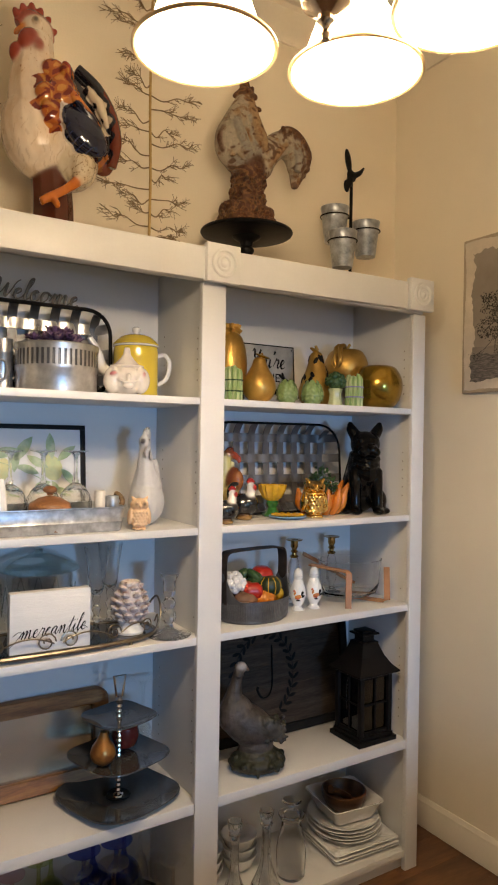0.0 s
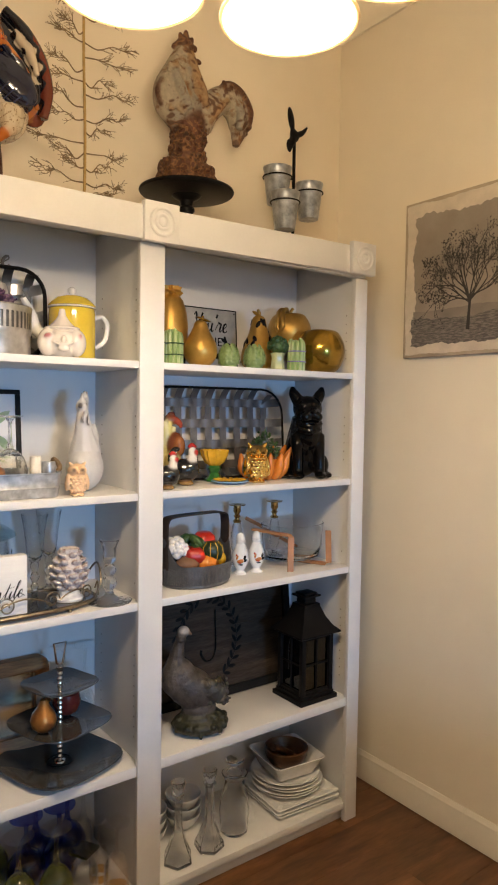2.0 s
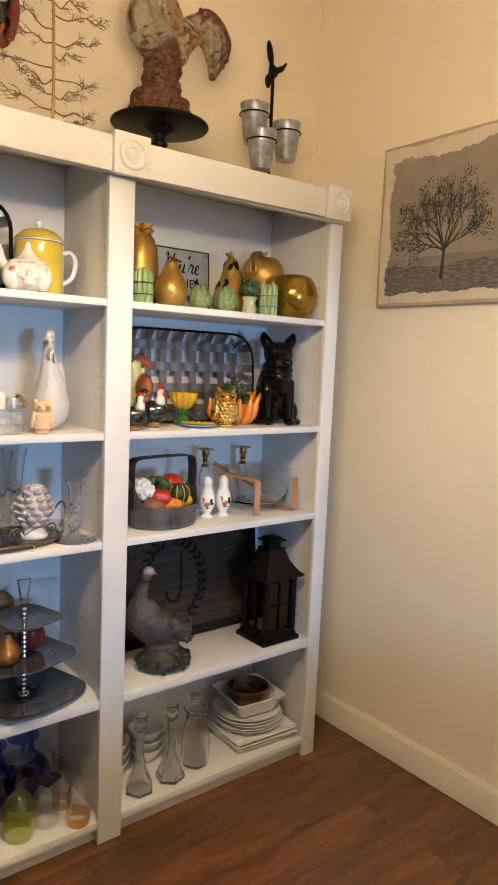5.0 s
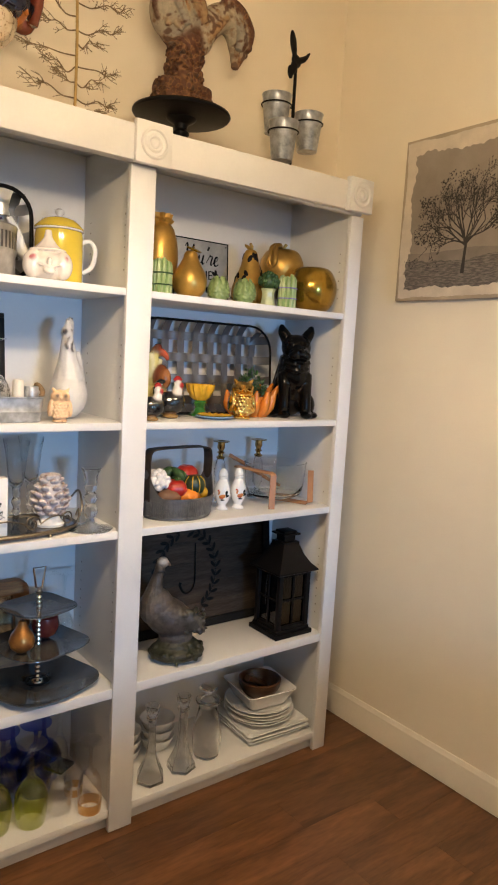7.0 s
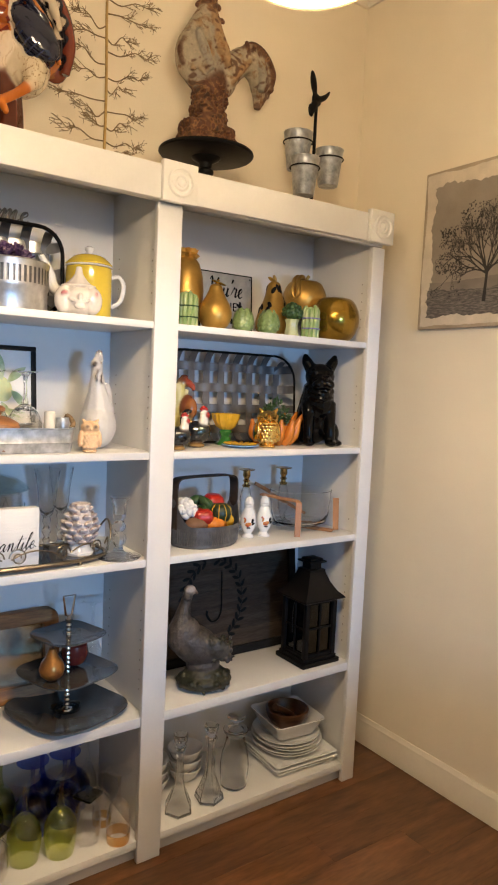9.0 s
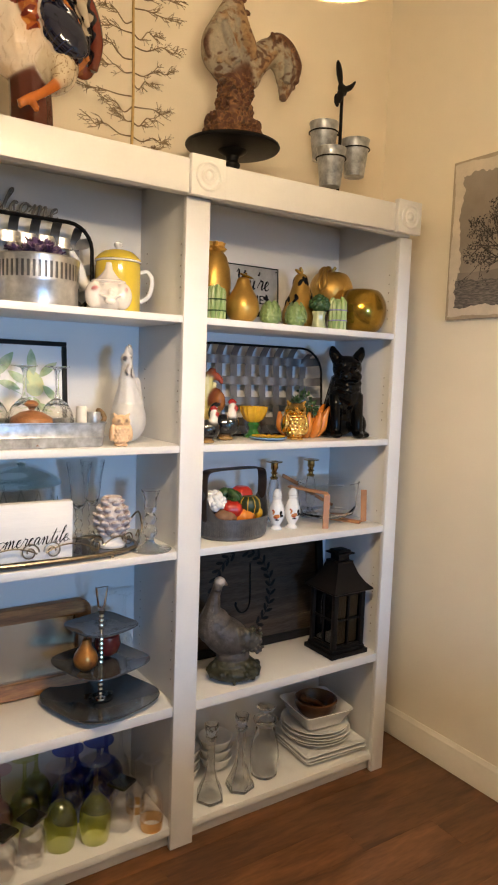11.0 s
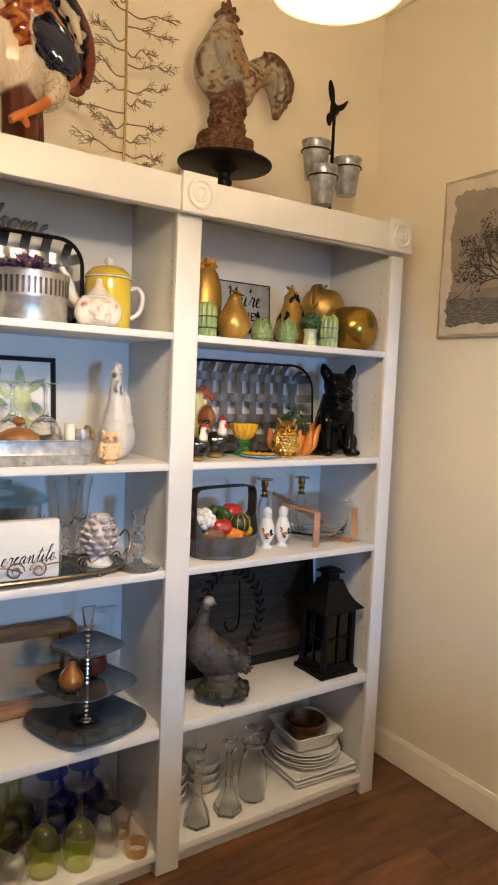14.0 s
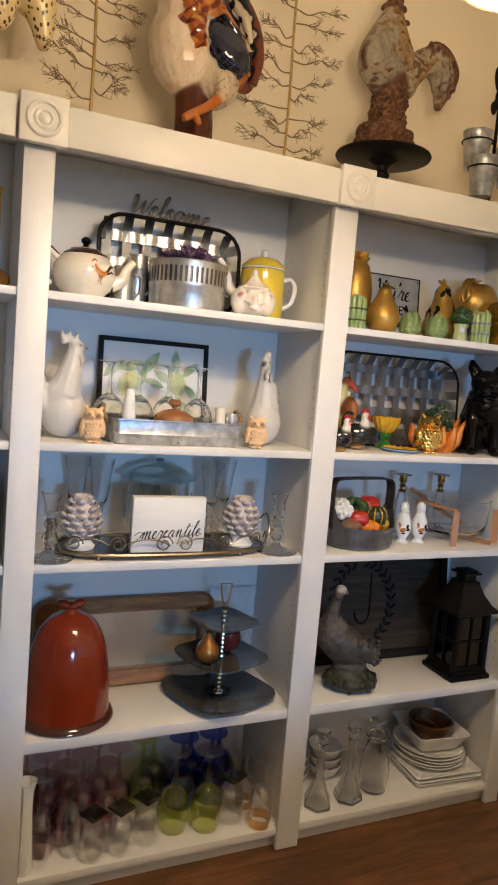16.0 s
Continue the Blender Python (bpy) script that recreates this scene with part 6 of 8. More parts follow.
loose("lemon", ell(bmesh.new(), (0, 0, 0), (0.024, 0.020, 0.020)), "yellow_glaze", 0.076, -0.022, 0.092, "yellow artificial lemon in the metal caddy", "fruit")
loose("purple_onion", lump(0.030), "brown_glaze", 0.0, 0.055, 0.085, "dark artificial onion in the metal caddy")


def candlestick(m):
    ob = thing("candlestick", "clear glass candlestick with a brass cup", "candlestick", m, "glass and brass candlesticks")
    part("stem", lathe([(0.0, 0.0), (0.036, 0.0), (0.036, 0.006), (0.018, 0.014), (0.010, 0.03), (0.012, 0.05), (0.020, 0.062), (0.022, 0.12), (0.016, 0.150), (0.012, 0.16), (0.0, 0.161)], 24), "crystal", ob, "clear glass stem and foot")
    part("cup", lathe([(0.0, 0.160), (0.013, 0.160), (0.017, 0.166), (0.009, 0.172), (0.0085, 0.178), (0.014, 0.184), (0.0085, 0.190), (0.011, 0.196), (0.0145, 0.202), (0.0135, 0.222), (0.030, 0.2245), (0.032, 0.228), (0.014, 0.2285), (0.012, 0.205), (0.0, 0.204)], 28), "brass", ob, "brass candle cup with a flat drip pan")


candlestick(pose(-0.405, 0.255, S3))
candlestick(pose(-0.220, 0.265, S3))


def shaker(m):
    ob = thing("rooster_shaker", "white china shaker painted with a rooster", "shaker", m, "salt and pepper shakers")
    part("body", lathe([(0.0, 0.0), (0.022, 0.0), (0.023, 0.004), (0.016, 0.010), (0.014, 0.016), (0.024, 0.034), (0.029, 0.055), (0.027, 0.078), (0.018, 0.100), (0.0145, 0.108), (0.017, 0.114), (0.0175, 0.120), (0.0, 0.121)], 32), "porcelain", ob)
    part("lid", lathe([(0.0, 0.1205), (0.0165, 0.121), (0.0165, 0.130), (0.012, 0.140), (0.006, 0.146), (0.0, 0.147)], 24), "porcelain", ob)
    M.setdefault("decal_red", surf("red_decal", (0.45, 0.06, 0.02), 0.3, bump=0))
    M.setdefault("decal_orange", surf("orange_decal", (0.55, 0.20, 0.04), 0.3, bump=0))
    bm = bmesh.new()
    ell(bm, (0.0, -0.0268, 0.051), (0.012, 0.0030, 0.0085), rot(0, -20), 12, 8)
    ell(bm, (-0.010, -0.0252, 0.063), (0.0045, 0.0025, 0.009), rot(0, 20), 10, 6)
    part("rooster_body", bm, "decal_orange", ob, "small orange painted rooster")
    bm = ell(bmesh.new(), (-0.013, -0.0240, 0.071), (0.0045, 0.002, 0.004), None, 8, 6)
    ell(bm, (-0.002, -0.0285, 0.046), (0.006, 0.002, 0.004), rot(0, 30), 8, 6)
    part("rooster_comb", bm, "decal_red", ob, "red painted comb")
    bm = bmesh.new()
    ell(bm, (0.013, -0.0240, 0.061), (0.0055, 0.003, 0.011), rot(0, 25), 10, 6)
    ell(bm, (0.016, -0.0225, 0.052), (0.0045, 0.003, 0.008), rot(0, 60), 10, 6)
    ell(bm, (0.001, -0.0262, 0.038), (0.008, 0.002, 0.0025), None, 8, 6)
    part("rooster_tail", bm, "ink", ob, "black painted tail")


shaker(pose(-0.474, 0.135, S3, 0, 0, -35))
shaker(pose(-0.406, 0.132, S3, 0, 0, -20))

dish = thing("casserole_dish", "clear glass casserole dish in a tan strap carrier", "casserole dish", pose(-0.206, 0.170, S3))
part("glass_bowl", lathe([(0.0, 0.020), (0.085, 0.020), (0.110, 0.031), (0.122, 0.066), (0.128, 0.146), (0.131, 0.153), (0.126, 0.154), (0.118, 0.068), (0.105, 0.037), (0.083, 0.026), (0.0, 0.026)], 48, sx=1.0, sy=0.78), "plain_crystal", dish, "clear oval glass bowl")
bm = bmesh.new()
band(bm, [(-0.098, -0.108, 0.0), (-0.096, -0.106, 0.124), (-0.100, -0.100, 0.130), (-0.160, 0.04, 0.138)], 0.022, 0.006, (0.9, -0.4, 0))
part("strap", bm, "copper_wood", dish, "tan bent strap", True, 30)
bm = bmesh.new()
band(bm, [(0.020, 0.02, 0.006), (0.081, -0.100, 0.006), (0.089, -0.108, 0.012), (0.085, -0.106, 0.132)], 0.022, 0.006, (0.75, -0.65, 0.1))
part("strap", bm, "copper_wood", dish, "tan bent strap", True, 30)
bm = bmesh.new()
band(bm, [(-0.14, 0.11, 0.168), (0.0, 0.112, 0.098), (0.11, 0.10, 0.030)], 0.013, 0.006, (0, 0.2, 1))
part("strap", bm, "copper_wood", dish, "tan bent strap", True, 30)

# ---- right bay, fourth shelf ----
board = thing("monogram_sign", "dark framed wooden sign with a wreath and letter", "sign", pose(-0.437, 0.290, S4, -6))
for i in range(5):
    z0 = 0.012 + 0.081 * i
    part("plank", span(-0.305, 0.305, -0.006, 0.006, z0, z0 + 0.0806, 0.0008), "sign_wood", board)
for nm, a in (("frame_rail", (-0.335, 0.335, -0.018, 0.012, 0.0, 0.032)), ("frame_rail", (-0.335, 0.335, -0.018, 0.012, 0.404, 0.436)), ("frame_stile", (-0.335, -0.303, -0.018, 0.012, 0.0325, 0.4035)), ("frame_stile", (0.303, 0.335, -0.018, 0.012, 0.0325, 0.4035))):
    part(nm, span(*a, 0.002), "black_wood", board, "black painted frame")
part("lettering", tube(bmesh.new(), smooth_path([(-0.020, -0.0075, 0.328), (-0.022, -0.0075, 0.262), (-0.026, -0.0075, 0.182), (-0.044, -0.0075, 0.147), (-0.074, -0.0075, 0.145), (-0.092, -0.0075, 0.172), (-0.090, -0.0075, 0.187)], 5), 0.0058, 8, flat=0.4), "ink", board, "thin black painted letter J")
bm = bmesh.new()
for side in (-1, 1):
    pts = []
    for k in range(12):
        a = radians(-62 + 138 * k / 11)
        p = Vector((-0.058 + side * 0.130 * math.cos(a), -0.0075, 0.222 + 0.155 * math.sin(a)))
        pts.append(p)
        d = math.degrees(a)
        for s in (-1, 1):
            ang = (d + 90 + 42 * s) if side > 0 else (90 - d + 180 - 42 * s - 90 + 90)
            dirv = Vector((math.cos(radians(ang)), 0, math.sin(radians(ang))))
            ell(bm, (0, 0, 0), (0.0165, 0.0012, 0.0066), None, 10, 6, Matrix.Translation(p + dirv * 0.018) @ rot(0, -ang, 0))
    tube(bm, pts, 0.0014, 5)
part("wreath", bm, "ink", board, "dark painted leaf wreath")

GS, GW, MOSS = (0.080, 0.066, 0.056), (0.50, 0.46, 0.42), (0.030, 0.032, 0.015)
r8 = random.Random(8)
forms = [
    ("e", (-0.028, 0.0, 0.152), (0.100, 0.062, 0.066), rot(0, 34), GS), ("e", (-0.072, 0, 0.192), (0.060, 0.052, 0.066), None, (0.125, 0.104, 0.090)), ("t", [(-0.085, 0, 0.210), (-0.080, 0, 0.258), (-0.072, 0, 0.300), (-0.064, 0, 0.332)], [0.046, 0.028, 0.0185, 0.017], GS),
    ("e", (-0.057, 0, 0.345), (0.021, 0.017, 0.019), None, GW), ("t", [(-0.042, 0, 0.342), (-0.028, 0, 0.331)], [0.009, 0.004], (0.25, 0.12, 0.06)), ("e", (-0.066, -0.006, 0.322), (0.017, 0.017, 0.010), None, (0.05, 0.045, 0.045)),
    ("e", (0.030, -0.042, 0.150), (0.060, 0.022, 0.036), rot(0, 30), (0.085, 0.078, 0.062)), ("t", [(0.040, 0, 0.135), (0.078, 0, 0.116), (0.104, 0, 0.118)], [0.040, 0.026, 0.008], GS), ("e", (0.0, 0, 0.085), (0.060, 0.050, 0.040), None, (0.11, 0.095, 0.08)),
    ("e", (0.006, 0, 0.030), (0.098, 0.080, 0.036), None, MOSS), ("e", (0.004, 0, 0.055), (0.072, 0.060, 0.030), None, MOSS),
]
for _ in range(150):
    a, q = r8.uniform(0, 6.28), r8.uniform(0.3, 1.0)
    forms.append(("e", (0.006 + 0.096 * q * math.cos(a), 0.078 * q * math.sin(a), r8.uniform(0.008, 0.040) + 0.06 * (1 - q)), (r8.uniform(0.006, 0.013),) * 3, None, r8.choice((MOSS, (0.022, 0.027, 0.012), (0.075, 0.076, 0.040)))))
for _ in range(70):
    forms.append(("e", (r8.uniform(0.005, 0.095), -0.052 + r8.uniform(-0.012, 0.03), r8.uniform(0.105, 0.185)), (r8.uniform(0.004, 0.009),) * 3, None, r8.choice((GS, MOSS, (0.060, 0.062, 0.034), (0.10, 0.09, 0.07)))))
solo("goose_figurine", sculpt(forms, 0.0034, 1), "paint_matt", pose(-0.664, 0.100, S4, 0, 0, -12), "grey resin goose on a mossy base", "goose figurine")

lantern = thing("lantern", "black metal lantern with mullioned glass sides", "lantern", pose(-0.178, 0.116, S4) @ Matrix.Diagonal((1, 1, 1.10, 1)))
part("base", boxes(((0, 0, 0.008), (0.180, 0.168, 0.016)), ((0, 0, 0.022), (0.160, 0.150, 0.012)), bevel=0.002), "black_metal", lantern)
for x in (-0.067, 0.067):
    for y in (-0.063, 0.063):
        part("corner_post", span(x - 0.009, x + 0.009, y - 0.009, y + 0.009, 0.0285, 0.2245, 0.0015), "black_metal", lantern)
for y in (-0.064, 0.064):
    bm = bmesh.new()
    box(bm, (0, y, 0.1265), (0.006, 0.006, 0.195), 0.001)
    box(bm, (0, y, 0.128), (0.112, 0.0055, 0.006), 0.001)
    for z in (0.034, 0.219):
        box(bm, (0, y, z), (0.114, 0.010, 0.011), 0.001)
    part("mullion", bm, "black_metal", lantern)
    part("pane", span(-0.057, 0.057, y * 0.92 - 0.001, y * 0.92 + 0.001, 0.040, 0.213), "lantern_glass", lantern, "glass pane tinted dark for the dim inside", False)
for x in (-0.068, 0.068):
    bm = bmesh.new()
    box(bm, (x, 0, 0.1265), (0.006, 0.006, 0.195), 0.001)
    box(bm, (x, 0, 0.128), (0.0055, 0.106, 0.006), 0.001)
    for z in (0.034, 0.219):
        box(bm, (x, 0, z), (0.010, 0.106, 0.011), 0.001)
    part("mullion", bm, "black_metal", lantern)
    part("pane", span(x * 0.92 - 0.001, x * 0.92 + 0.001, -0.053, 0.053, 0.040, 0.213), "lantern_glass", lantern, "glass pane tinted dark for the dim inside", False)
bm = bmesh.new()
prev = None
for s, z in ((0.090, 0.225), (0.098, 0.229), (0.096, 0.234), (0.074, 0.252), (0.054, 0.280), (0.040, 0.312), (0.038, 0.316), (0.038, 0.324), (0.0, 0.325)):
    ring = [bm.verts.new((s * a, s * 0.94 * b, z)) for a, b in ((-1, -1), (1, -1), (1, 1), (-1, 1))] if s else None
    if prev and ring:
        for i in range(4):
            bm.faces.new((prev[i], prev[(i + 1) % 4], ring[(i + 1) % 4], ring[i]))
    elif prev:
        bm.faces.new(prev)
    else:
        bm.faces.new(ring[::-1])
    prev = ring
part("roof", bm, "black_metal", lantern, "black flared metal roof", True, 25)
part("chimney", boxes(((0, 0, 0.337), (0.052, 0.050, 0.022)), ((0, 0, 0.351), (0.082, 0.078, 0.006)), ((0, 0, 0.358), (0.060, 0.056, 0.008)), bevel=0.0015), "black_metal", lantern)
part("handle", tube(bmesh.new(), smooth_path([(-0.102, -0.03, 0.222), (-0.108, -0.03, 0.19), (-0.106, -0.03, 0.12)], 5), 0.002, 6), "black_metal", lantern, "hanging wire bail")
part("candle", lathe([(0.0, 0.0285), (0.032, 0.0285), (0.033, 0.03), (0.033, 0.120), (0.028, 0.125), (0.0, 0.118)], 24), "wax", lantern, "ivory pillar candle")


# ---- right bay, bottom shelf ----
def bowl_stack(m, r, count, gap):
    base = None
    for i in range(count):
        ob = lathe([(0.0, 0.0), (r * 0.45, 0.0), (r * 0.48, 0.004), (r * 0.80, 0.020), (r, 0.052), (r * 0.985, 0.054), (r * 0.94, 0.050), (r * 0.74, 0.022), (r * 0.4, 0.009), (0.0, 0.008)], 36)
        solo("bowl", ob, "porcelain", m @ pose(0, 0, i * gap), "white china bowl in a nested stack", "bowl", "white bowls")


bowl_stack(pose(-0.640, 0.235, S5), 0.064, 3, 0.034)
bowl_stack(pose(-0.782, 0.220, S5), 0.060, 3, 0.034)


def decanter(m, hgt, label, seg=6):
    ob = thing("decanter", label, "decanter", m, "glass decanters")
    k = hgt / 0.29
    part("body", lathe([(r, z * k) for r, z in ((0.0, 0.0), (0.047, 0.0), (0.052, 0.006), (0.050, 0.022), (0.034, 0.055), (0.022, 0.085), (0.0165, 0.12), (0.0150, 0.185), (0.0165, 0.205), (0.022, 0.215), (0.0225, 0.221), (0.016, 0.2215), (0.0125, 0.205), (0.0115, 0.12), (0.018, 0.086), (0.030, 0.055), (0.044, 0.024), (0.044, 0.010), (0.0, 0.010))], seg if seg > 8 else 6), "crystal", ob, "faceted clear glass body", seg > 8)
    part("stopper", lathe([(r, z * k) for r, z in ((0.0, 0.205), (0.010, 0.206), (0.012, 0.222), (0.017, 0.228), (0.024, 0.244), (0.026, 0.262), (0.023, 0.264), (0.016, 0.246), (0.0, 0.236))], 8), "crystal", ob, "cut glass stopper", False)


decanter(pose(-0.755, 0.075, S5), 0.30, "clear cut glass decanter with stopper")
decanter(pose(-0.630, 0.078, S5, 0, 0, 20), 0.30, "clear cut glass decanter with stopper")
carafe = thing("carafe", "clear round glass carafe with an upturned glass lid", "carafe", pose(-0.508, 0.105, S5))
part("body", lathe([(0.0, 0.0), (0.042, 0.0), (0.048, 0.006), (0.052, 0.05), (0.053, 0.085), (0.046, 0.130), (0.036, 0.165), (0.033, 0.190), (0.044, 0.205), (0.046, 0.212), (0.043, 0.212), (0.030, 0.192), (0.033, 0.165), (0.043, 0.130), (0.050, 0.085), (0.048, 0.05), (0.044, 0.012), (0.0, 0.010)], 36), "plain_crystal", carafe)
part("lid", lathe([(0.0, 0.200), (0.028, 0.200), (0.030, 0.213), (0.012, 0.218), (0.009, 0.235), (0.030, 0.252), (0.034, 0.258), (0.0, 0.256)], 28), "plain_crystal", carafe, "clear glass stopper")

rplates = random.Random(12)


def square_plate(m, w, rnd_c, hgt, name, label):
    bm = bmesh.new()
    prev = None
    prof = ((0.62, 0.0), (0.66, 0.0015), (0.98, hgt), (1.0, hgt + 0.0015), (0.985, hgt + 0.003), (0.66, 0.006), (0.60, 0.0055))
    rings = []
    for s, z in prof:
        ring = []
        c = rnd_c * s
        q = w / 2 * s
        for cx, cy, a0 in ((q - c, -q + c, -90), (q - c, q - c, 0), (-q + c, q - c, 90), (-q + c, -q + c, 180)):
            for k in range(7):
                a = radians(a0 + 15 * k)
                ring.append(bm.verts.new((cx + c * math.cos(a), cy + c * math.sin(a), z)))
        rings.append(ring)
    for a, b in zip(rings, rings[1:]):
        for i in range(len(a)):
            bm.faces.new((a[i], a[(i + 1) % len(a)], b[(i + 1) % len(a)], b[i]))
    bm.faces.new(rings[0][::-1])
    bm.faces.new(rings[-1])
    return solo(name, bm, "porcelain", m, label, "plate" if name == "plate" else "bowl", "white plates" if name == "plate" else "")


z = S5
for i in range(3):
    square_plate(pose(-0.200 + rplates.uniform(-0.004, 0.004), 0.180 + rplates.uniform(-0.003, 0.003), z, 0, 0, -4 + rplates.uniform(-2, 2)), 0.290, 0.014, 0.014, "plate", "white square china plate in a stack")
    z += 0.0125
for i in range(5):
    square_plate(pose(-0.206 + rplates.uniform(-0.006, 0.006), 0.184 + rplates.uniform(-0.004, 0.004), z, 0, 0, -4 + rplates.uniform(-4, 4)), 0.262, 0.120, 0.017, "plate", "white rounded china plate in a stack")
    z += 0.0115
SQ = z + 0.004
bm, rings = bmesh.new(), []
for s, zz in ((0.66, 0.0), (0.70, 0.002), (0.96, 0.062), (1.0, 0.066), (0.99, 0.069), (0.93, 0.066), (0.68, 0.010), (0.60, 0.008)):
    q, c, ring = 0.112 * s, 0.022 * s, []
    for cx, cy, a0 in ((q - c, -q + c, -90), (q - c, q - c, 0), (-q + c, q - c, 90), (-q + c, -q + c, 180)):
        for k in range(5):
            a = radians(a0 + 22.5 * k)
            ring.append(bm.verts.new((cx + c * math.cos(a), cy + c * math.sin(a), zz)))
    rings.append(ring)
for a, b in zip(rings, rings[1:]):
    for i in range(len(a)):
        bm.faces.new((a[i], a[(i + 1) % len(a)], b[(i + 1) % len(a)], b[i]))
bm.faces.new(rings[0][::-1])
bm.faces.new(rings[-1])
solo("square_bowl", bm, "porcelain", pose(-0.205, 0.185, SQ, 0, 0, -6), "white square china bowl on a stack of plates", "bowl")
wbowl = thing("wooden_bowl", "dark brown turned wooden bowl with a pestle", "bowl", pose(-0.198, 0.195, SQ + 0.0105))
part("bowl", lathe([(0.0, 0.0), (0.046, 0.0), (0.066, 0.016), (0.082, 0.045), (0.086, 0.070), (0.080, 0.073), (0.074, 0.065), (0.070, 0.045), (0.054, 0.022), (0.0, 0.016)], 36), "bowl_wood", wbowl)
part("pestle", tube(bmesh.new(), smooth_path([(0.02, 0.0, 0.030), (-0.03, -0.01, 0.070), (-0.080, -0.02, 0.098)], 5), [0.017, 0.011, 0.014], 12), "bowl_wood", wbowl, "dark wooden pestle")

# ---- left bay, top shelf ----
strip_basket("metal_basket", "woven metal strip basket stood on edge behind tins", 0.446, 0.262, 0.06, pose(-1.361, 0.235, S1 + 0.007, -3), 7, 3, "strip_mid", "strip_light", "black_metal", 0.0062)
sign = thing("welcome_sign", "cut metal script sign above the basket", "sign", pose(-1.352, 0.318, S1))
part("lettering", script("Welcome", 0.0415, 0.0036, depth=0.7), "sign_metal", sign).matrix_local = pose(-0.002, 0, 0.289, 0, 2, 0) @ Matrix.Diagonal((1, 1, 0.80, 1))
part("stake", tube(bmesh.new(), [(0.0, 0.004, 0.0), (0.0, 0.004, 0.315)], 0.003, 6), "strip", sign, "thin metal stake")

teapot = thing("rooster_teapot", "cream teapot with a brown lid and painted rooster", "teapot", pose(-1.636, 0.150, S1) @ Matrix.Scale(1.04, 4))
part("body", lathe([(0.0, 0.0), (0.045, 0.0), (0.047, 0.004), (0.072, 0.026), (0.084, 0.058), (0.080, 0.086), (0.062, 0.110), (0.050, 0.118), (0.0, 0.119)], 40), "cream_glaze", teapot)
lid = part("lid", lathe([(0.056, 0.112), (0.058, 0.116), (0.052, 0.121), (0.040, 0.127), (0.018, 0.135), (0.008, 0.138), (0.0, 0.139)], 36), "brown_glaze", teapot, "brown glazed lid")
part("ring", lathe([(0.0395, 0.1285), (0.0345, 0.1312), (0.0300, 0.1325), (0.0345, 0.1295)], 36), "cream_glaze", lid, "cream ring round the lid")
part("knob", lathe([(0.0, 0.138), (0.008, 0.139), (0.007, 0.143), (0.013, 0.149), (0.013, 0.156), (0.006, 0.162), (0.0, 0.163)], 24), "black_glaze", lid, "round black knob")
part("spout", tube(bmesh.new(), smooth_path([(0.070, -0.01, 0.045), (0.100, -0.012, 0.060), (0.112, -0.012, 0.090), (0.130, -0.014, 0.112)], 6), [0.022, 0.017, 0.012, 0.009], 14), "cream_glaze", teapot)
bm = tube(bmesh.new(), smooth_path([(-0.066, 0.0, 0.098), (-0.100, 0.0, 0.120), (-0.128, 0.0, 0.100), (-0.122, 0.0, 0.050), (-0.085, 0.0, 0.030)], 6), 0.009, 10)
loop = part("handle", bm, "cream_glaze", teapot, "cream handle with a brown stripe")
part("stripe", tube(bmesh.new(), smooth_path([(-0.068, -0.003, 0.106), (-0.102, -0.003, 0.1275), (-0.134, -0.003, 0.104), (-0.128, -0.003, 0.048), (-0.088, -0.003, 0.023)], 6), 0.0045, 8), "brown_glaze", loop, "thin brown stripe")
M.setdefault("decal_red", surf("red_decal", (0.45, 0.06, 0.02), 0.3, bump=0))
M["decal_orange"] = surf("orange_decal", (0.55, 0.20, 0.04), 0.3, bump=0)



def on_pot(x, z):
    """A point on the front of the teapot's belly."""
    r = float(np.interp(z, [0.0, 0.026, 0.058, 0.086, 0.110], [0.047, 0.072, 0.084, 0.080, 0.062]))
    return (x, -math.sqrt(max(0.0001, r * r - x * x)) - 0.0004, z)


def decal(name, material, label, strokes):
    bm = bmesh.new()
    for pts, w in strokes:
        tube(bm, smooth_path([on_pot(*p) for p in pts], 4), w, 8, flat=0.35)
    part(name, bm, material, teapot, label)


decal("painted_rooster", "decal_orange", "orange painted rooster", [([(0.014, 0.086), (0.022, 0.072), (0.043, 0.064)], [0.004, 0.007, 0.006]), ([(0.017, 0.075), (0.031, 0.061), (0.046, 0.069)], [0.005, 0.008, 0.004]), ([(0.033, 0.059), (0.031, 0.042), (0.037, 0.037)], [0.003, 0.0015, 0.001]), ([(0.027, 0.059), (0.025, 0.042), (0.021, 0.037)], [0.003, 0.0015, 0.001])])
decal("painted_tail", "brown_glaze", "dark painted tail", [([(0.046, 0.067), (0.057, 0.083), (0.066, 0.086)], [0.004, 0.005, 0.002]), ([(0.046, 0.064), (0.062, 0.072), (0.069, 0.067)], [0.004, 0.004, 0.002])])
decal("painted_comb", "decal_red", "red painted comb", [([(0.006, 0.091), (0.012, 0.098), (0.019, 0.094)], [0.002, 0.003, 0.002]), ([(0.008, 0.080), (0.006, 0.075)], [0.002, 0.0025])])


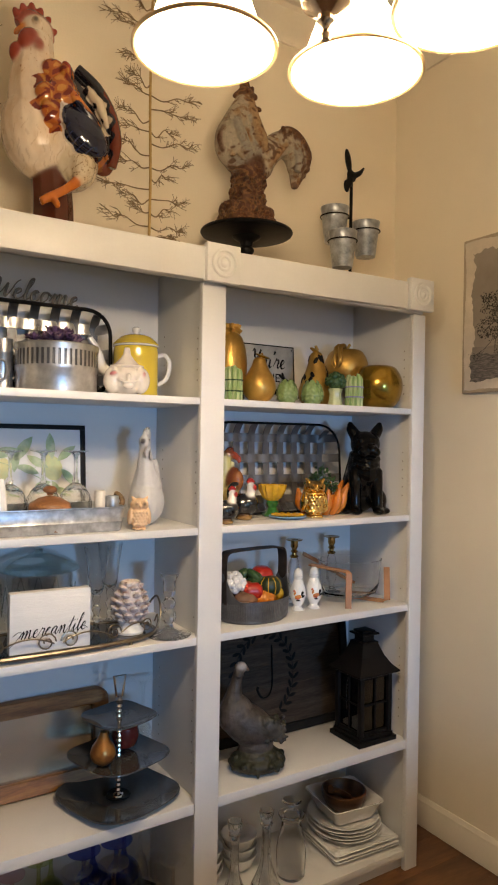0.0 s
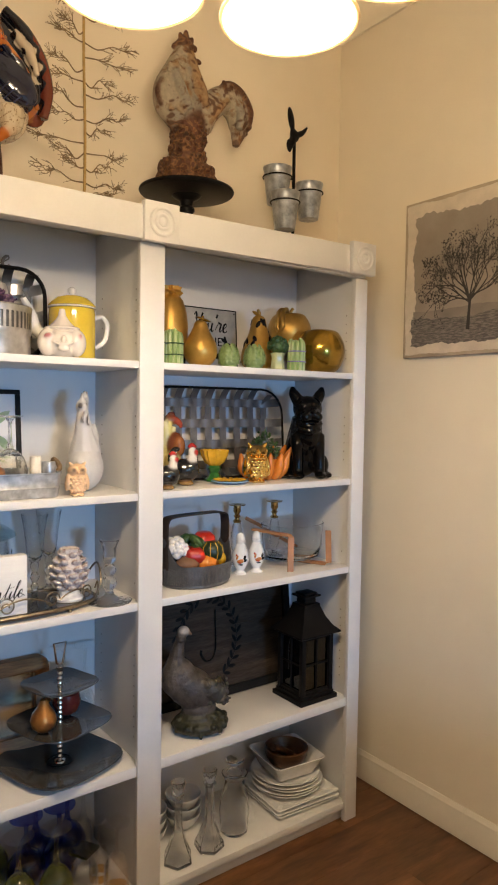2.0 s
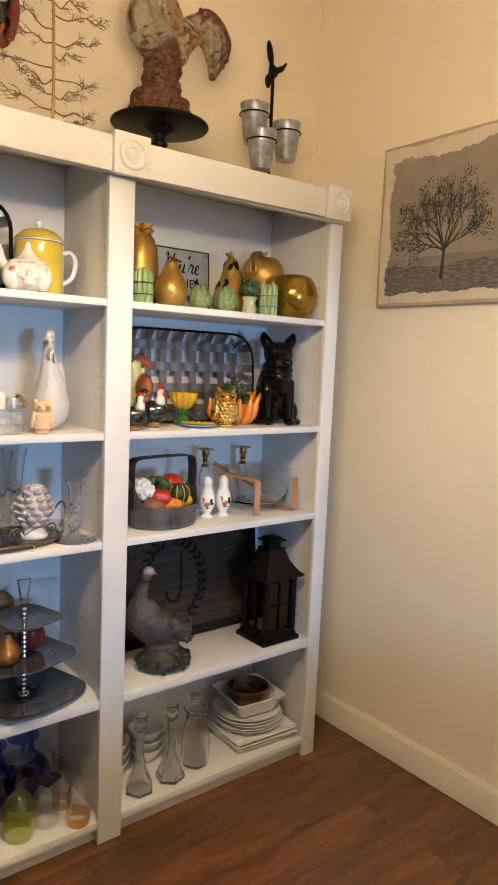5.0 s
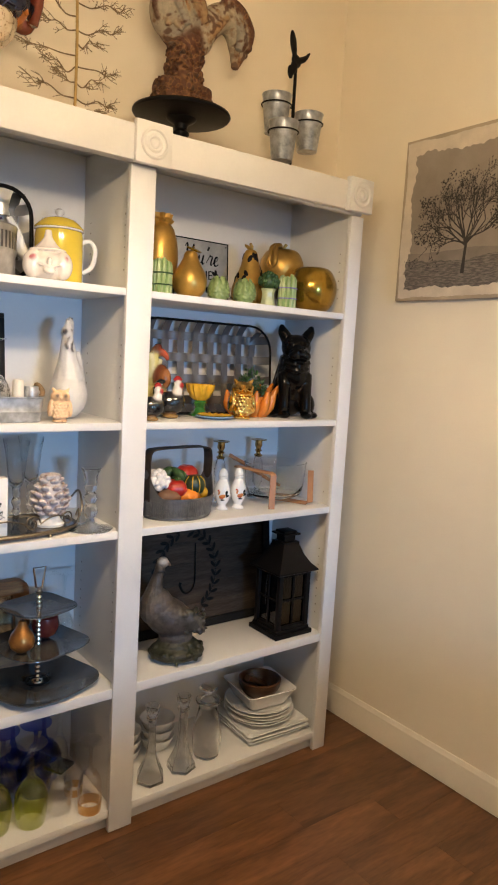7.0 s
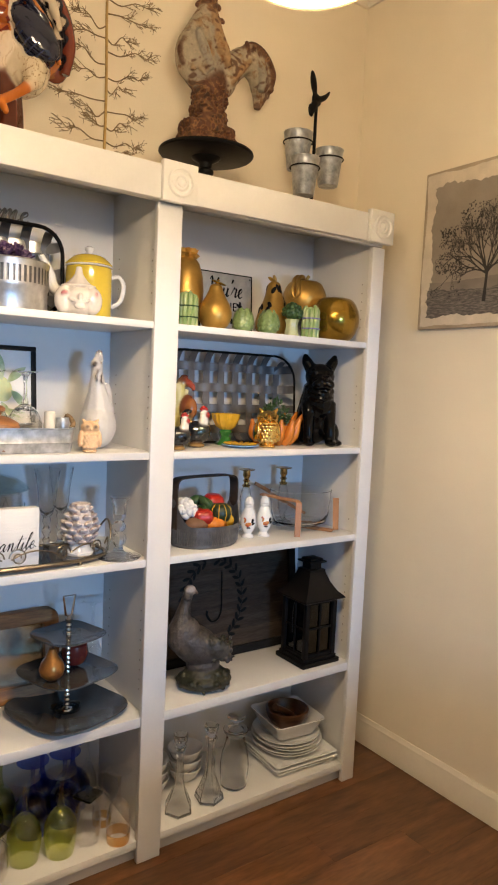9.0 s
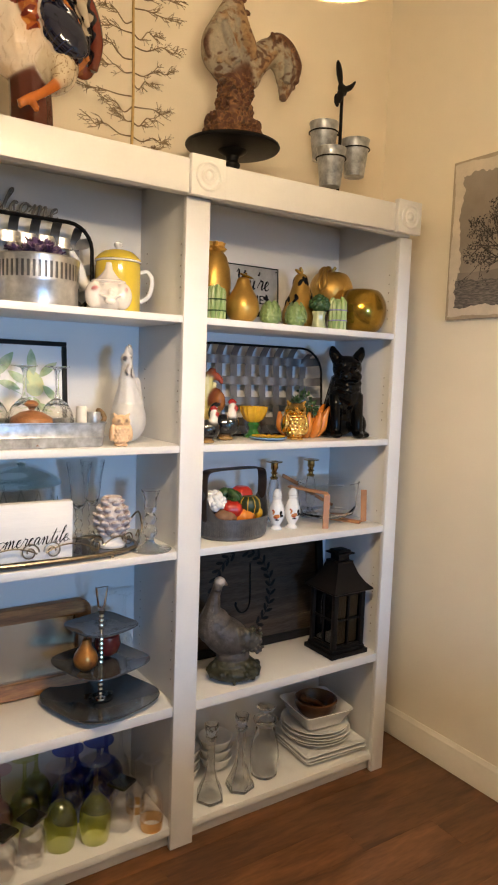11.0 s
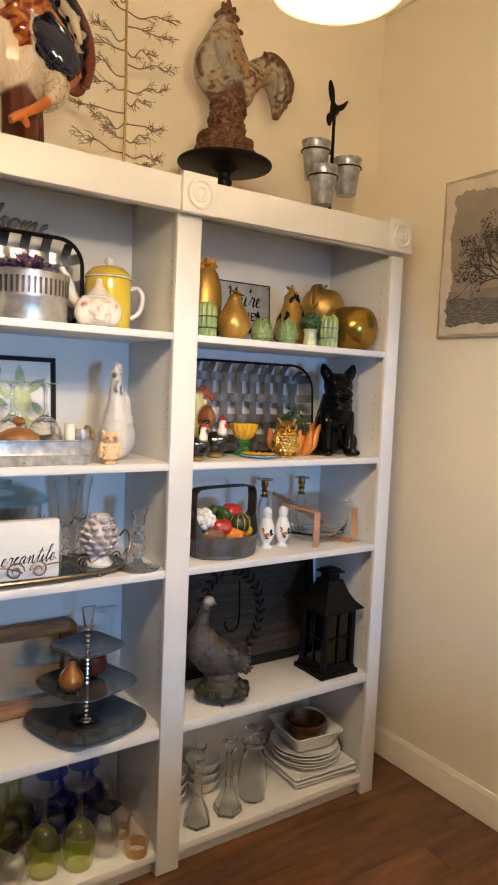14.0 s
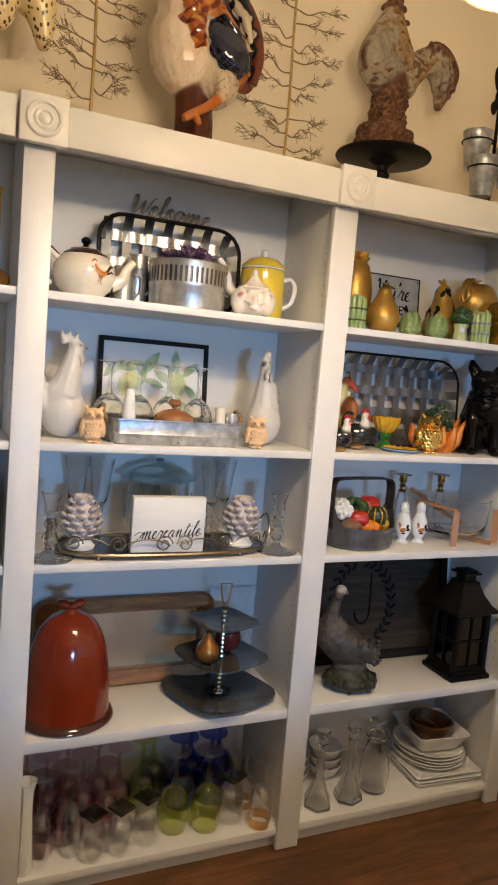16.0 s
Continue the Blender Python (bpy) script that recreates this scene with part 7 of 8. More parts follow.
# a tin mug shape stands in for what reads as a cut glass canister
def canister_stand_in(m, r, hgt):
    ob = thing("canister_stand_in", "shiny tin mug shape standing in for a cut glass canister", "mug", m, "tin mugs")
    part("cup", lathe([(0.0, 0.0), (r, 0.0), (r, 0.004), (r * 0.97, 0.008), (r * 0.97, hgt * 0.72), (r * 1.0, hgt * 0.73), (r * 1.0, hgt * 0.76), (r * 0.97, hgt * 0.78), (r * 0.97, hgt), (r * 0.93, hgt), (r * 0.93, 0.01), (0.0, 0.008)], 28), "steel", ob)
    part("handle", tube(bmesh.new(), smooth_path([(-r * 0.95, 0, hgt * 0.85), (-r * 1.6, 0, hgt * 0.78), (-r * 1.6, 0, hgt * 0.38), (-r * 0.95, 0, hgt * 0.25)], 5), 0.0035, 8), "steel", ob)


canister_stand_in(pose(-1.520, 0.175, S1, 0, 0, 180), 0.032, 0.105)
canister_stand_in(pose(-1.470, 0.215, S1, 0, 0, 150), 0.030, 0.150)

tin = thing("tin_planter", "round pierced tin pot filled with dried flowers", "planter", pose(-1.330, 0.160, S1))
R, HH = 0.116, 0.140
bm, cols, NS = bmesh.new(), [], 96
levels = [0.0, 0.004, 0.058, 0.063, 0.074, 0.118, 0.134, 0.138]
grid = [[bm.verts.new(((R + (-0.003 if k < 3 else 0.0025 if k == 6 else 0)) * math.cos(2 * math.pi * i / NS), (R + (-0.003 if k < 3 else 0.0025 if k == 6 else 0)) * math.sin(2 * math.pi * i / NS), z)) for i in range(NS)] for k, z in enumerate(levels)]
for k in range(len(levels) - 1):
    for i in range(NS):
        if k == 4 and i % 2 == 0:
            continue
        j = (i + 1) % NS
        bm.faces.new((grid[k][i], grid[k][j], grid[k + 1][j], grid[k + 1][i]))
bm.faces.new(grid[0][::-1])
part("wall", bm, "steel", tin, "shiny tin wall with a row of slots")
part("liner", lathe([(0.0, 0.004), (R - 0.008, 0.004), (R - 0.008, 0.132), (R - 0.014, 0.132), (R - 0.014, 0.10), (0.0, 0.10)], 40), "strip", tin, "dark inner liner")
bm, r9 = bmesh.new(), random.Random(19)
for f in range(34):
    a, q = r9.uniform(0, 6.28), 0.075 * math.sqrt(r9.random())
    c = Vector((q * math.cos(a), q * math.sin(a), 0.146 + r9.random() * 0.05 * (1 - q / 0.1)))
    for p in range(9):
        ell(bm, (0.010, 0, 0.003), (0.013, 0.007, 0.0014), rot(r9.uniform(-25, 25), r9.uniform(-60, 5), 0), 8, 5, Matrix.Translation(c) @ rot(r9.uniform(-25, 25), r9.uniform(-25, 25), p * 40))
tagged(part("flower_filling", bm, "purple", tin, "dried purple and dusty pink flowers"), kind="stuff")

pot = thing("coffee_pot", "yellow enamel coffee pot with white spout and handle", "coffee pot", pose(-1.068, 0.205, S1, 0, 0, -20) @ Matrix.Diagonal((1.22, 1.22, 0.955, 1)))
part("body", lathe([(0.0, 0.0), (0.055, 0.0), (0.057, 0.004), (0.057, 0.150), (0.055, 0.166), (0.0, 0.168)], 40), "yellow", pot)
part("collar", lathe([(0.055, 0.167), (0.0580, 0.168), (0.0588, 0.170), (0.0575, 0.1725), (0.0, 0.173)], 36), "white_glaze", pot, "thin white enamel collar")
lid = part("lid", lathe([(0.0, 0.1732), (0.0575, 0.1735), (0.0580, 0.177), (0.052, 0.186), (0.040, 0.200), (0.022, 0.208), (0.0, 0.210)], 36), "yellow", pot)
part("knob", lathe([(0.0, 0.208), (0.006, 0.209), (0.006, 0.215), (0.011, 0.221), (0.011, 0.229), (0.005, 0.235), (0.0, 0.236)], 20), "white_glaze", lid, "round white knob")
part("spout", tube(bmesh.new(), smooth_path([(-0.050, -0.010, 0.070), (-0.085, -0.014, 0.095), (-0.096, -0.014, 0.145), (-0.116, -0.016, 0.190)], 6), [0.020, 0.016, 0.011, 0.008], 14), "white_glaze", pot, "curved white spout")
part("handle", tube(bmesh.new(), smooth_path([(0.054, 0.005, 0.140), (0.074, 0.008, 0.146), (0.087, 0.010, 0.120), (0.080, 0.010, 0.070), (0.056, 0.006, 0.045)], 6), 0.0075, 12, flat=0.8), "white_glaze", pot, "looped white handle")

WG, PK = (0.80, 0.72, 0.62), (0.55, 0.10, 0.11)
forms = [("e", (0, 0, 0.042), (0.068, 0.060, 0.043), None, WG), ("e", (-0.042, -0.020, 0.042), (0.030, 0.036, 0.038), None, WG), ("e", (0.042, -0.020, 0.042), (0.030, 0.036, 0.038), None, WG), ("e", (0, 0, 0.082), (0.055, 0.050, 0.008), None, WG), ("t", [(0, 0, 0.084), (0, 0, 0.098), (0.0, 0, 0.116), (0.0, 0, 0.136)], [0.046, 0.028, 0.013, 0.009], WG),
         ("e", (0.006, -0.058, 0.048), (0.008, 0.012, 0.011), None, WG), ("t", [(-0.030, -0.052, 0.044), (-0.010, -0.066, 0.036), (0.022, -0.066, 0.036), (0.040, -0.050, 0.046)], [0.002, 0.004, 0.004, 0.002], WG), ("e", (0.006, -0.062, 0.024), (0.018, 0.010, 0.009), None, WG),
         ("e", (-0.038, -0.050, 0.056), (0.012, 0.008, 0.011), None, WG), ("e", (0.046, -0.044, 0.056), (0.011, 0.008, 0.010), None, WG), ("e", (-0.041, -0.056, 0.058), (0.010, 0.005, 0.005), rot(0, -12), PK), ("e", (0.052, -0.048, 0.056), (0.005, 0.005, 0.008), rot(0, 20), PK),
         ("t", [(-0.028, -0.054, 0.072), (-0.016, -0.060, 0.075), (-0.006, -0.060, 0.072)], [0.002, 0.003, 0.002], WG), ("t", [(0.016, -0.060, 0.072), (0.026, -0.056, 0.075), (0.036, -0.050, 0.072)], [0.002, 0.003, 0.002], WG)]
solo("garlic_teapot", sculpt(forms, 0.0026, 1), "paint", pose(-1.141, 0.098, S1, 0, 0, -22) @ Matrix.Diagonal((0.94, 0.94, 1.04, 1)), "white ceramic garlic-shaped pot with a pointed lid", "ceramic pot")


# ---- left bay, second shelf ----
def tall_hen(m, face, label, neck=1.0):
    W, D, M2 = (0.62, 0.60, 0.57), (0.10, 0.085, 0.08), (0.34, 0.31, 0.29)
    f = face
    forms = [("e", (0, 0, 0.070), (0.066, 0.056, 0.070), None, W), ("e", (-0.008 * f, 0, 0.108), (0.052, 0.047, 0.066), None, W), ("t", [(-0.002 * f, 0, 0.12), (0.010 * f, 0, 0.175), (0.018 * f, 0, 0.220), (0.022 * f, 0, 0.248)], [0.050, 0.038 * neck, 0.026 * neck, 0.021 * neck], W),
             ("e", (0.026 * f, 0, 0.254), (0.023 * neck, 0.019, 0.022), None, W), ("t", [(0.044 * f, 0, 0.258), (0.060 * f, 0, 0.252)], [0.007, 0.003], D), ("t", [(0.040 * f, -0.012, 0.240), (0.050 * f, -0.008, 0.222), (0.042 * f, -0.012, 0.206)], [0.0035, 0.0055, 0.003], M2),
             ("t", [(0.022 * f, -0.017, 0.232), (0.034 * f, -0.020, 0.222), (0.036 * f, -0.020, 0.206), (0.026 * f, -0.022, 0.200)], [0.002, 0.0026, 0.0026, 0.002], D),
             ("t", [(-0.006 * f, 0, 0.262), (-0.014 * f, 0, 0.284), (-0.016 * f, 0, 0.298)], [0.011, 0.008, 0.003], W), ("t", [(0.008 * f, 0, 0.270), (0.004 * f, 0, 0.288), (0.004 * f, 0, 0.300)], [0.011, 0.008, 0.003], W), ("t", [(0.024 * f, 0, 0.270), (0.024 * f, 0, 0.286), (0.026 * f, 0, 0.294)], [0.010, 0.007, 0.003], W),
             ("e", (-0.016 * f, 0, 0.296), (0.006, 0.005, 0.007), None, D), ("e", (0.004 * f, 0, 0.298), (0.005, 0.005, 0.006), None, D), ("e", (0.026 * f, 0, 0.292), (0.005, 0.005, 0.006), None, D),
             ("t", [(-0.046 * f, 0, 0.080), (-0.068 * f, 0, 0.130), (-0.076 * f, 0, 0.175), (-0.074 * f, 0, 0.200)], [0.034, 0.026, 0.019, 0.011], W),
             ("e", (0.034 * f, -0.018, 0.262), (0.004, 0.003, 0.004), None, D)]
    return solo("white_rooster", sculpt(forms, 0.0030, 6), "paint_satin", m, label, "rooster figurine", "white roosters")


M["paint_satin"] = surf("satin_ceramic", (1, 1, 1), 0.38, var=0.08, scale=25, bump=0.08, bscale=70, attr=True)
tall_hen(pose(-1.672, 0.140, S2), 1, "tall matt white ceramic rooster with grey comb")
tall_hen(pose(-1.050, 0.150, S2, 0, 0, 50), -1, "tall matt white ceramic rooster with grey comb", 0.78)
owl(pose(-1.606, 0.048, S2, 0, 0, -8), 0.74, "peach_owl", "small peach clay owl candle holder", False, group="peach owls")
owl(pose(-1.115, 0.050, S2, 0, 0, -14), 0.72, "peach_owl", "small peach clay owl candle holder", False, group="peach owls")

lemon = thing("lemon_print", "black framed lemon branch print leaning on the back", "picture", pose(-1.368, 0.305, S2, -5))
part("print", span(-0.165, 0.165, 0.0, 0.004, 0.012, 0.292), "paper", lemon, "white paper print", False)
for a in ((-0.180, 0.180, -0.008, 0.010, 0.0, 0.014), (-0.180, 0.180, -0.008, 0.010, 0.290, 0.304), (-0.180, -0.166, -0.008, 0.010, 0.0145, 0.2895), (0.166, 0.180, -0.008, 0.010, 0.0145, 0.2895)):
    part("frame_bar", span(*a, 0.0015), "black_wood", lemon, "slim black frame")
for cx, cz, w, hh, t in ((-0.085, 0.160, 0.040, 0.030, 60), (0.075, 0.170, 0.040, 0.031, 110)):
    bm = bmesh.new()
    plate_shape(bm, [(w * math.cos(a) * (1 + 0.12 * max(0.0, math.cos(a)) ** 12), hh * math.sin(a)) for a in np.linspace(0, 2 * math.pi, 28, endpoint=False)], 0.0008, Matrix.Translation((cx, -0.0012, cz)) @ rot(0, -t))
    part("painted_lemon", bm, "lemon", lemon, "yellow-green painted lemon", False)
for cx, cz, t, ln in ((-0.130, 0.205, 40, 0.044), (-0.070, 0.215, 15, 0.046), (-0.012, 0.228, 55, 0.048), (0.030, 0.190, 150, 0.038), (0.072, 0.238, 95, 0.042), (0.120, 0.215, 40, 0.038), (0.000, 0.165, -20, 0.036), (-0.035, 0.190, 80, 0.034), (0.125, 0.140, -50, 0.036), (0.105, 0.095, -25, 0.032), (-0.120, 0.085, 210, 0.028), (0.045, 0.120, 15, 0.026), (-0.045, 0.100, -40, 0.030), (0.085, 0.110, -60, 0.024)):
    bm = bmesh.new()
    out = [(ln * u, 0.36 * ln * (1 - u * u) * 1.1) for u in np.linspace(-1, 1, 9)] + [(ln * u, -0.30 * ln * (1 - u * u)) for u in np.linspace(0.8, -0.8, 8)]
    plate_shape(bm, out, 0.0008, Matrix.Translation((cx, -0.0016, cz)) @ rot(0, -t))
    part("painted_leaf", bm, "leafy", lemon, "green painted leaf", False)
for p in ([(-0.12, -0.0014, 0.20), (-0.03, -0.0014, 0.17), (0.05, -0.0014, 0.13), (0.11, -0.0014, 0.08)], [(0.0, -0.0014, 0.15), (0.05, -0.0014, 0.20), (0.075, -0.0014, 0.235)]):
    part("painted_stem", tube(bmesh.new(), smooth_path(p, 5), 0.0009, 5), "leafy", lemon)

tray = thing("galvanised_tray", "galvanised rectangular tray with rope handles", "tray", pose(-1.360, 0.125, S2, 0, 0, 1))
bm, rings = bmesh.new(), []
for w, d, z in ((0.186, 0.085, 0.0), (0.190, 0.088, 0.003), (0.193, 0.091, 0.026), (0.195, 0.093, 0.029), (0.193, 0.091, 0.032), (0.196, 0.094, 0.066), (0.199, 0.097, 0.068), (0.199, 0.097, 0.071), (0.195, 0.093, 0.070), (0.189, 0.087, 0.006), (0.185, 0.083, 0.004)):
    ring, c = [], 0.020
    for cx, cy, a0 in ((w - c, -d + c, -90), (w - c, d - c, 0), (-w + c, d - c, 90), (-w + c, -d + c, 180)):
        for k in range(6):
            a = radians(a0 + 18 * k)
            ring.append(bm.verts.new((cx + c * math.cos(a), cy + c * math.sin(a), z)))
    rings.append(ring)
for a, b in zip(rings, rings[1:]):
    for i in range(len(a)):
        bm.faces.new((a[i], a[(i + 1) % len(a)], b[(i + 1) % len(a)], b[i]))
bm.faces.new(rings[0][::-1])
bm.faces.new(rings[-1])
part("pan", bm, "galv", tray, "spangled galvanised steel pan")
for sx in (-1, 1):
    part("rope_handle", tube(bmesh.new(), smooth_path([(0.196 * sx, -0.035, 0.055), (0.212 * sx, -0.030, 0.080), (0.206 * sx, 0.0, 0.100), (0.212 * sx, 0.030, 0.080), (0.196 * sx, 0.035, 0.055)], 6), 0.0075, 8), "rope", tray, "twisted jute rope handle")


def goblet(name, label, material, m, k=1.0, foot_mat=None, upside=True, bowl=1.0, group="", hgt=0.20):
    """A stemmed glass; upside: it stands on its rim."""
    ob = thing(name, label, "glass", m, group)
    prof = [(0.0, 0.086), (0.010 * bowl, 0.088), (0.026 * bowl, 0.104), (0.036 * bowl, 0.130), (0.037 * bowl, 0.160), (0.031 * bowl, 0.200), (0.0300 * bowl, 0.200), (0.0355 * bowl, 0.160), (0.0345 * bowl, 0.131), (0.025 * bowl, 0.107), (0.0, 0.094)]
    stem = [(0.0, 0.0), (0.033, 0.0), (0.033, 0.002), (0.012, 0.007), (0.0055, 0.016), (0.0045, 0.040), (0.0055, 0.070), (0.0095, 0.0855), (0.0, 0.0856)]
    s = k
    top = 0.200
    z = (lambda v: (top - v) * s * hgt / 0.2) if upside else (lambda v: v * s * hgt / 0.2)
    part("bowl", lathe(sleek([(r * s, z(v)) for r, v in prof], 3), 32), material, ob)
    bm = lathe([(r * s, z(v)) for r, v in stem], 24)
    part("stem", bm, foot_mat or material, ob, "stem and foot")
    return ob


for x in (-1.540, -1.455, -1.362, -1.268):
    goblet("goblet", "clear stemmed goblet upside down in the tray", "crystal", pose(x, 0.168, S2 + 0.0065), 1.10, group="clear goblets in the tray", bowl=1.18)
butter = thing("wooden_butter_dish", "turned wooden covered dish with a round knob", "covered dish", pose(-1.364, 0.092, S2 + 0.0065))
part("dome", lathe([(0.0, 0.0), (0.056, 0.0), (0.058, 0.050), (0.058, 0.066), (0.054, 0.076), (0.030, 0.090), (0.010, 0.095), (0.0, 0.096)], 36), "walnut", butter)
part("knob", lathe([(0.0, 0.096), (0.008, 0.097), (0.009, 0.102), (0.018, 0.108), (0.019, 0.115), (0.012, 0.122), (0.0, 0.124)], 24), "walnut", butter)
solo("white_shaker", lathe([(0.0, 0.0), (0.022, 0.0), (0.022, 0.03), (0.017, 0.10), (0.012, 0.140), (0.010, 0.146), (0.0, 0.147)], 24), "porcelain", pose(-1.503, 0.070, S2 + 0.0065), "tall white china shaker in the tray", "shaker")
solo("votive_candle", lathe([(0.0, 0.0), (0.0155, 0.0), (0.0155, 0.105), (0.013, 0.109), (0.0, 0.108)], 24), "wax", pose(-1.228, 0.070, S2 + 0.0065), "short ivory candle in the tray", "candle")
solo("small_tin", lathe([(0.0, 0.0), (0.019, 0.0), (0.020, 0.004), (0.020, 0.088), (0.0185, 0.092), (0.0, 0.092)], 24), "galv", pose(-1.190, 0.075, S2 + 0.0065), "small galvanised tin in the tray", "tin")

# ---- left bay, third shelf ----
OV = pose(-1.357, 0.135, S3)
oval = thing("scroll_tray", "oval mirrored tray with a pewter scrollwork rim", "tray", OV)
OX, OY = 0.325, 0.120
ovalpt = lambda a, q=1.0, z=0.0: Vector((OX * q * math.copysign(abs(math.cos(a)) ** 0.75, math.cos(a)), OY * q * math.copysign(abs(math.sin(a)) ** 0.75, math.sin(a)), z))
bm = bmesh.new()
lo, hi = [[bm.verts.new(ovalpt(2 * math.pi * i / 64, 0.985, z)) for i in range(64)] for z in (0.012, 0.016)]
bm.faces.new(lo[::-1])
bm.faces.new(hi)
for i in range(64):
    bm.faces.new((lo[i], lo[(i + 1) % 64], hi[(i + 1) % 64], hi[i]))
part("mirror", bm, "mirror", oval, "dull mirrored base")
part("rim", tube(bmesh.new(), [ovalpt(2 * math.pi * i / 72, 1.0, 0.014) for i in range(72)], 0.0065, 8, True), "pewter", oval, "dark pewter rim")
for a in (-125, -55, 125, 55):
    p = ovalpt(radians(a))
    f = part("foot", lathe([(0.0, 0.0), (0.005, 0.0005), (0.0065, 0.005), (0.004, 0.009), (0.0, 0.0095)], 12), "pewter", oval)
    f.location = p


def scroll(cx, flip, size):
    """An S of wire that rises from the front rim."""
    pts = []
    for k in range(22):
        t = k / 21
        a = math.pi * (0.0 + 3.1 * t)
        r = size * (1 - 0.75 * t)
        pts.append(Vector((cx + flip * (size - r * math.cos(a)) * 0.9, 0, 0.020 + size * 0.9 + r * math.sin(a) * 0.9)))
    return pts


for x0, x1, rise in ((-0.165, -0.012, 0.042), (0.165, 0.012, 0.042), (-0.300, -0.185, 0.040), (0.300, 0.185, 0.040)):
    arc = []
    for k in range(13):
        x = x0 + (x1 - x0) * k / 12
        arc.append((x, ovalpt(-math.acos(max(-1, min(1, x / OX)))).y, 0.018 + rise * math.sin(math.pi * (0.06 + 0.78 * k / 12)) ** 0.8))
    part("scroll", tube(bmesh.new(), smooth_path(arc, 2), 0.0022, 6), "pewter", oval, "long curved pewter wire")
for cx, flip, size in ((0.006, 1, 0.029), (-0.006, -1, 0.029), (-0.185, 1, 0.027), (0.185, -1, 0.027), (-0.255, -1, 0.025), (0.255, 1, 0.025)):
    pts = scroll(cx, flip, size)
    pts = [Vector((p.x, ovalpt(-math.acos(max(-1, min(1, p.x / OX)))).y if abs(p.x) < OX else 0, p.z)) for p in pts]
    part("scroll", tube(bmesh.new(), pts, 0.0022, 6), "pewter", oval, "curled pewter wire")
for sx in (-1, 1):
    bm = tube(bmesh.new(), smooth_path([(OX * sx * 0.96, -0.055, 0.016), (OX * sx * 1.02, -0.050, 0.065), (OX * sx * 1.05, 0.0, 0.108), (OX * sx * 1.02, 0.050, 0.065), (OX * sx * 0.96, 0.055, 0.016)], 7), 0.0032, 8)
    tube(bm, smooth_path([(OX * sx, -0.045, 0.020), (OX * sx * 1.03, -0.02, 0.055), (OX * sx * 1.0, -0.02, 0.035)], 5), 0.0024, 6)
    part("handle", bm, "pewter", oval, "looped pewter handle")

mer = thing("word_block", "whitewashed wooden block sign with black script", "sign", pose(-1.372, 0.050, S3 + 0.0168, 0, 0, -2))
part("block", span(-0.108, 0.108, -0.016, 0.016, 0.0, 0.162, 0.002), "white_wood", mer)
part("lettering", script("mercantile", 0.0222, 0.00135, 0.42, tail=[(-0.9, -0.75), (-0.6, -0.6), (-0.2, 0.1), (0.12, 0.75)]), "ink", mer).matrix_local = pose(0.004, -0.0165, 0.044, 0, -3, 0)
for i in range(2):
    part("swash", tube(bmesh.new(), smooth_path([(-0.1 + 0.17 * i, -0.0168, 0.050 - 0.008 * i), (-0.085 + 0.17 * i, -0.0168, 0.060), (-0.07 + 0.17 * i, -0.0168, 0.056 - 0.004 * i)], 4), 0.0010, 5), "ink", mer)


def cone_holder(m):
    ob = thing("pinecone_candle", "whitewashed pinecone on a white pedestal", "candle holder", m, "white pinecones")
    M.setdefault("cone", surf("whitewashed_cone", (0.66, 0.60, 0.58), 0.7, var=0.2, scale=50, bump=0.3, bscale=120, second=(0.26, 0.16, 0.14), cut=(0.50, 0.68)))
    part("pedestal", lathe([(0.0, 0.0), (0.040, 0.0), (0.042, 0.008), (0.030, 0.022), (0.028, 0.034), (0.0, 0.035)], 28), "white_glaze", ob, "white glazed pedestal")
    prof = [(0.030, 0.030), (0.048, 0.052), (0.055, 0.074), (0.050, 0.100), (0.038, 0.124), (0.024, 0.142)]
    part("core", lathe([(0.0, 0.03)] + [(r * 0.8, z) for r, z in prof] + [(0.0, 0.143)], 20), "cone", ob, "brown and white cone core")
    places = []
    for i in range(6):
        z = 0.040 + 0.0190 * i
        r = float(np.interp(z, [p[1] for p in prof], [p[0] for p in prof]))
        n = max(5, int(10 * r / 0.055))
        places += [rot(0, 0, 360 * (j + 0.5 * (i % 2)) / n) @ Matrix.Translation((r * 0.88, 0, z)) @ rot(0, -28) for j in range(n)]
    pieces("cone_scale", ell(bmesh.new(), (0, 0, 0), (0.0150, 0.0140, 0.0075), None, 8, 5), "cone", ob, places)
    part("rim", lathe([(0.020, 0.138), (0.027, 0.140), (0.029, 0.150), (0.024, 0.154), (0.020, 0.150), (0.0, 0.146)], 24, wave=ruffle(9, 0.08)), "cone", ob, "rough whitewashed rim")


cone_holder(pose(-1.610, 0.110, S3 + 0.0168))
cone_holder(pose(-1.118, 0.100, S3 + 0.0168, 0, 0, 20))


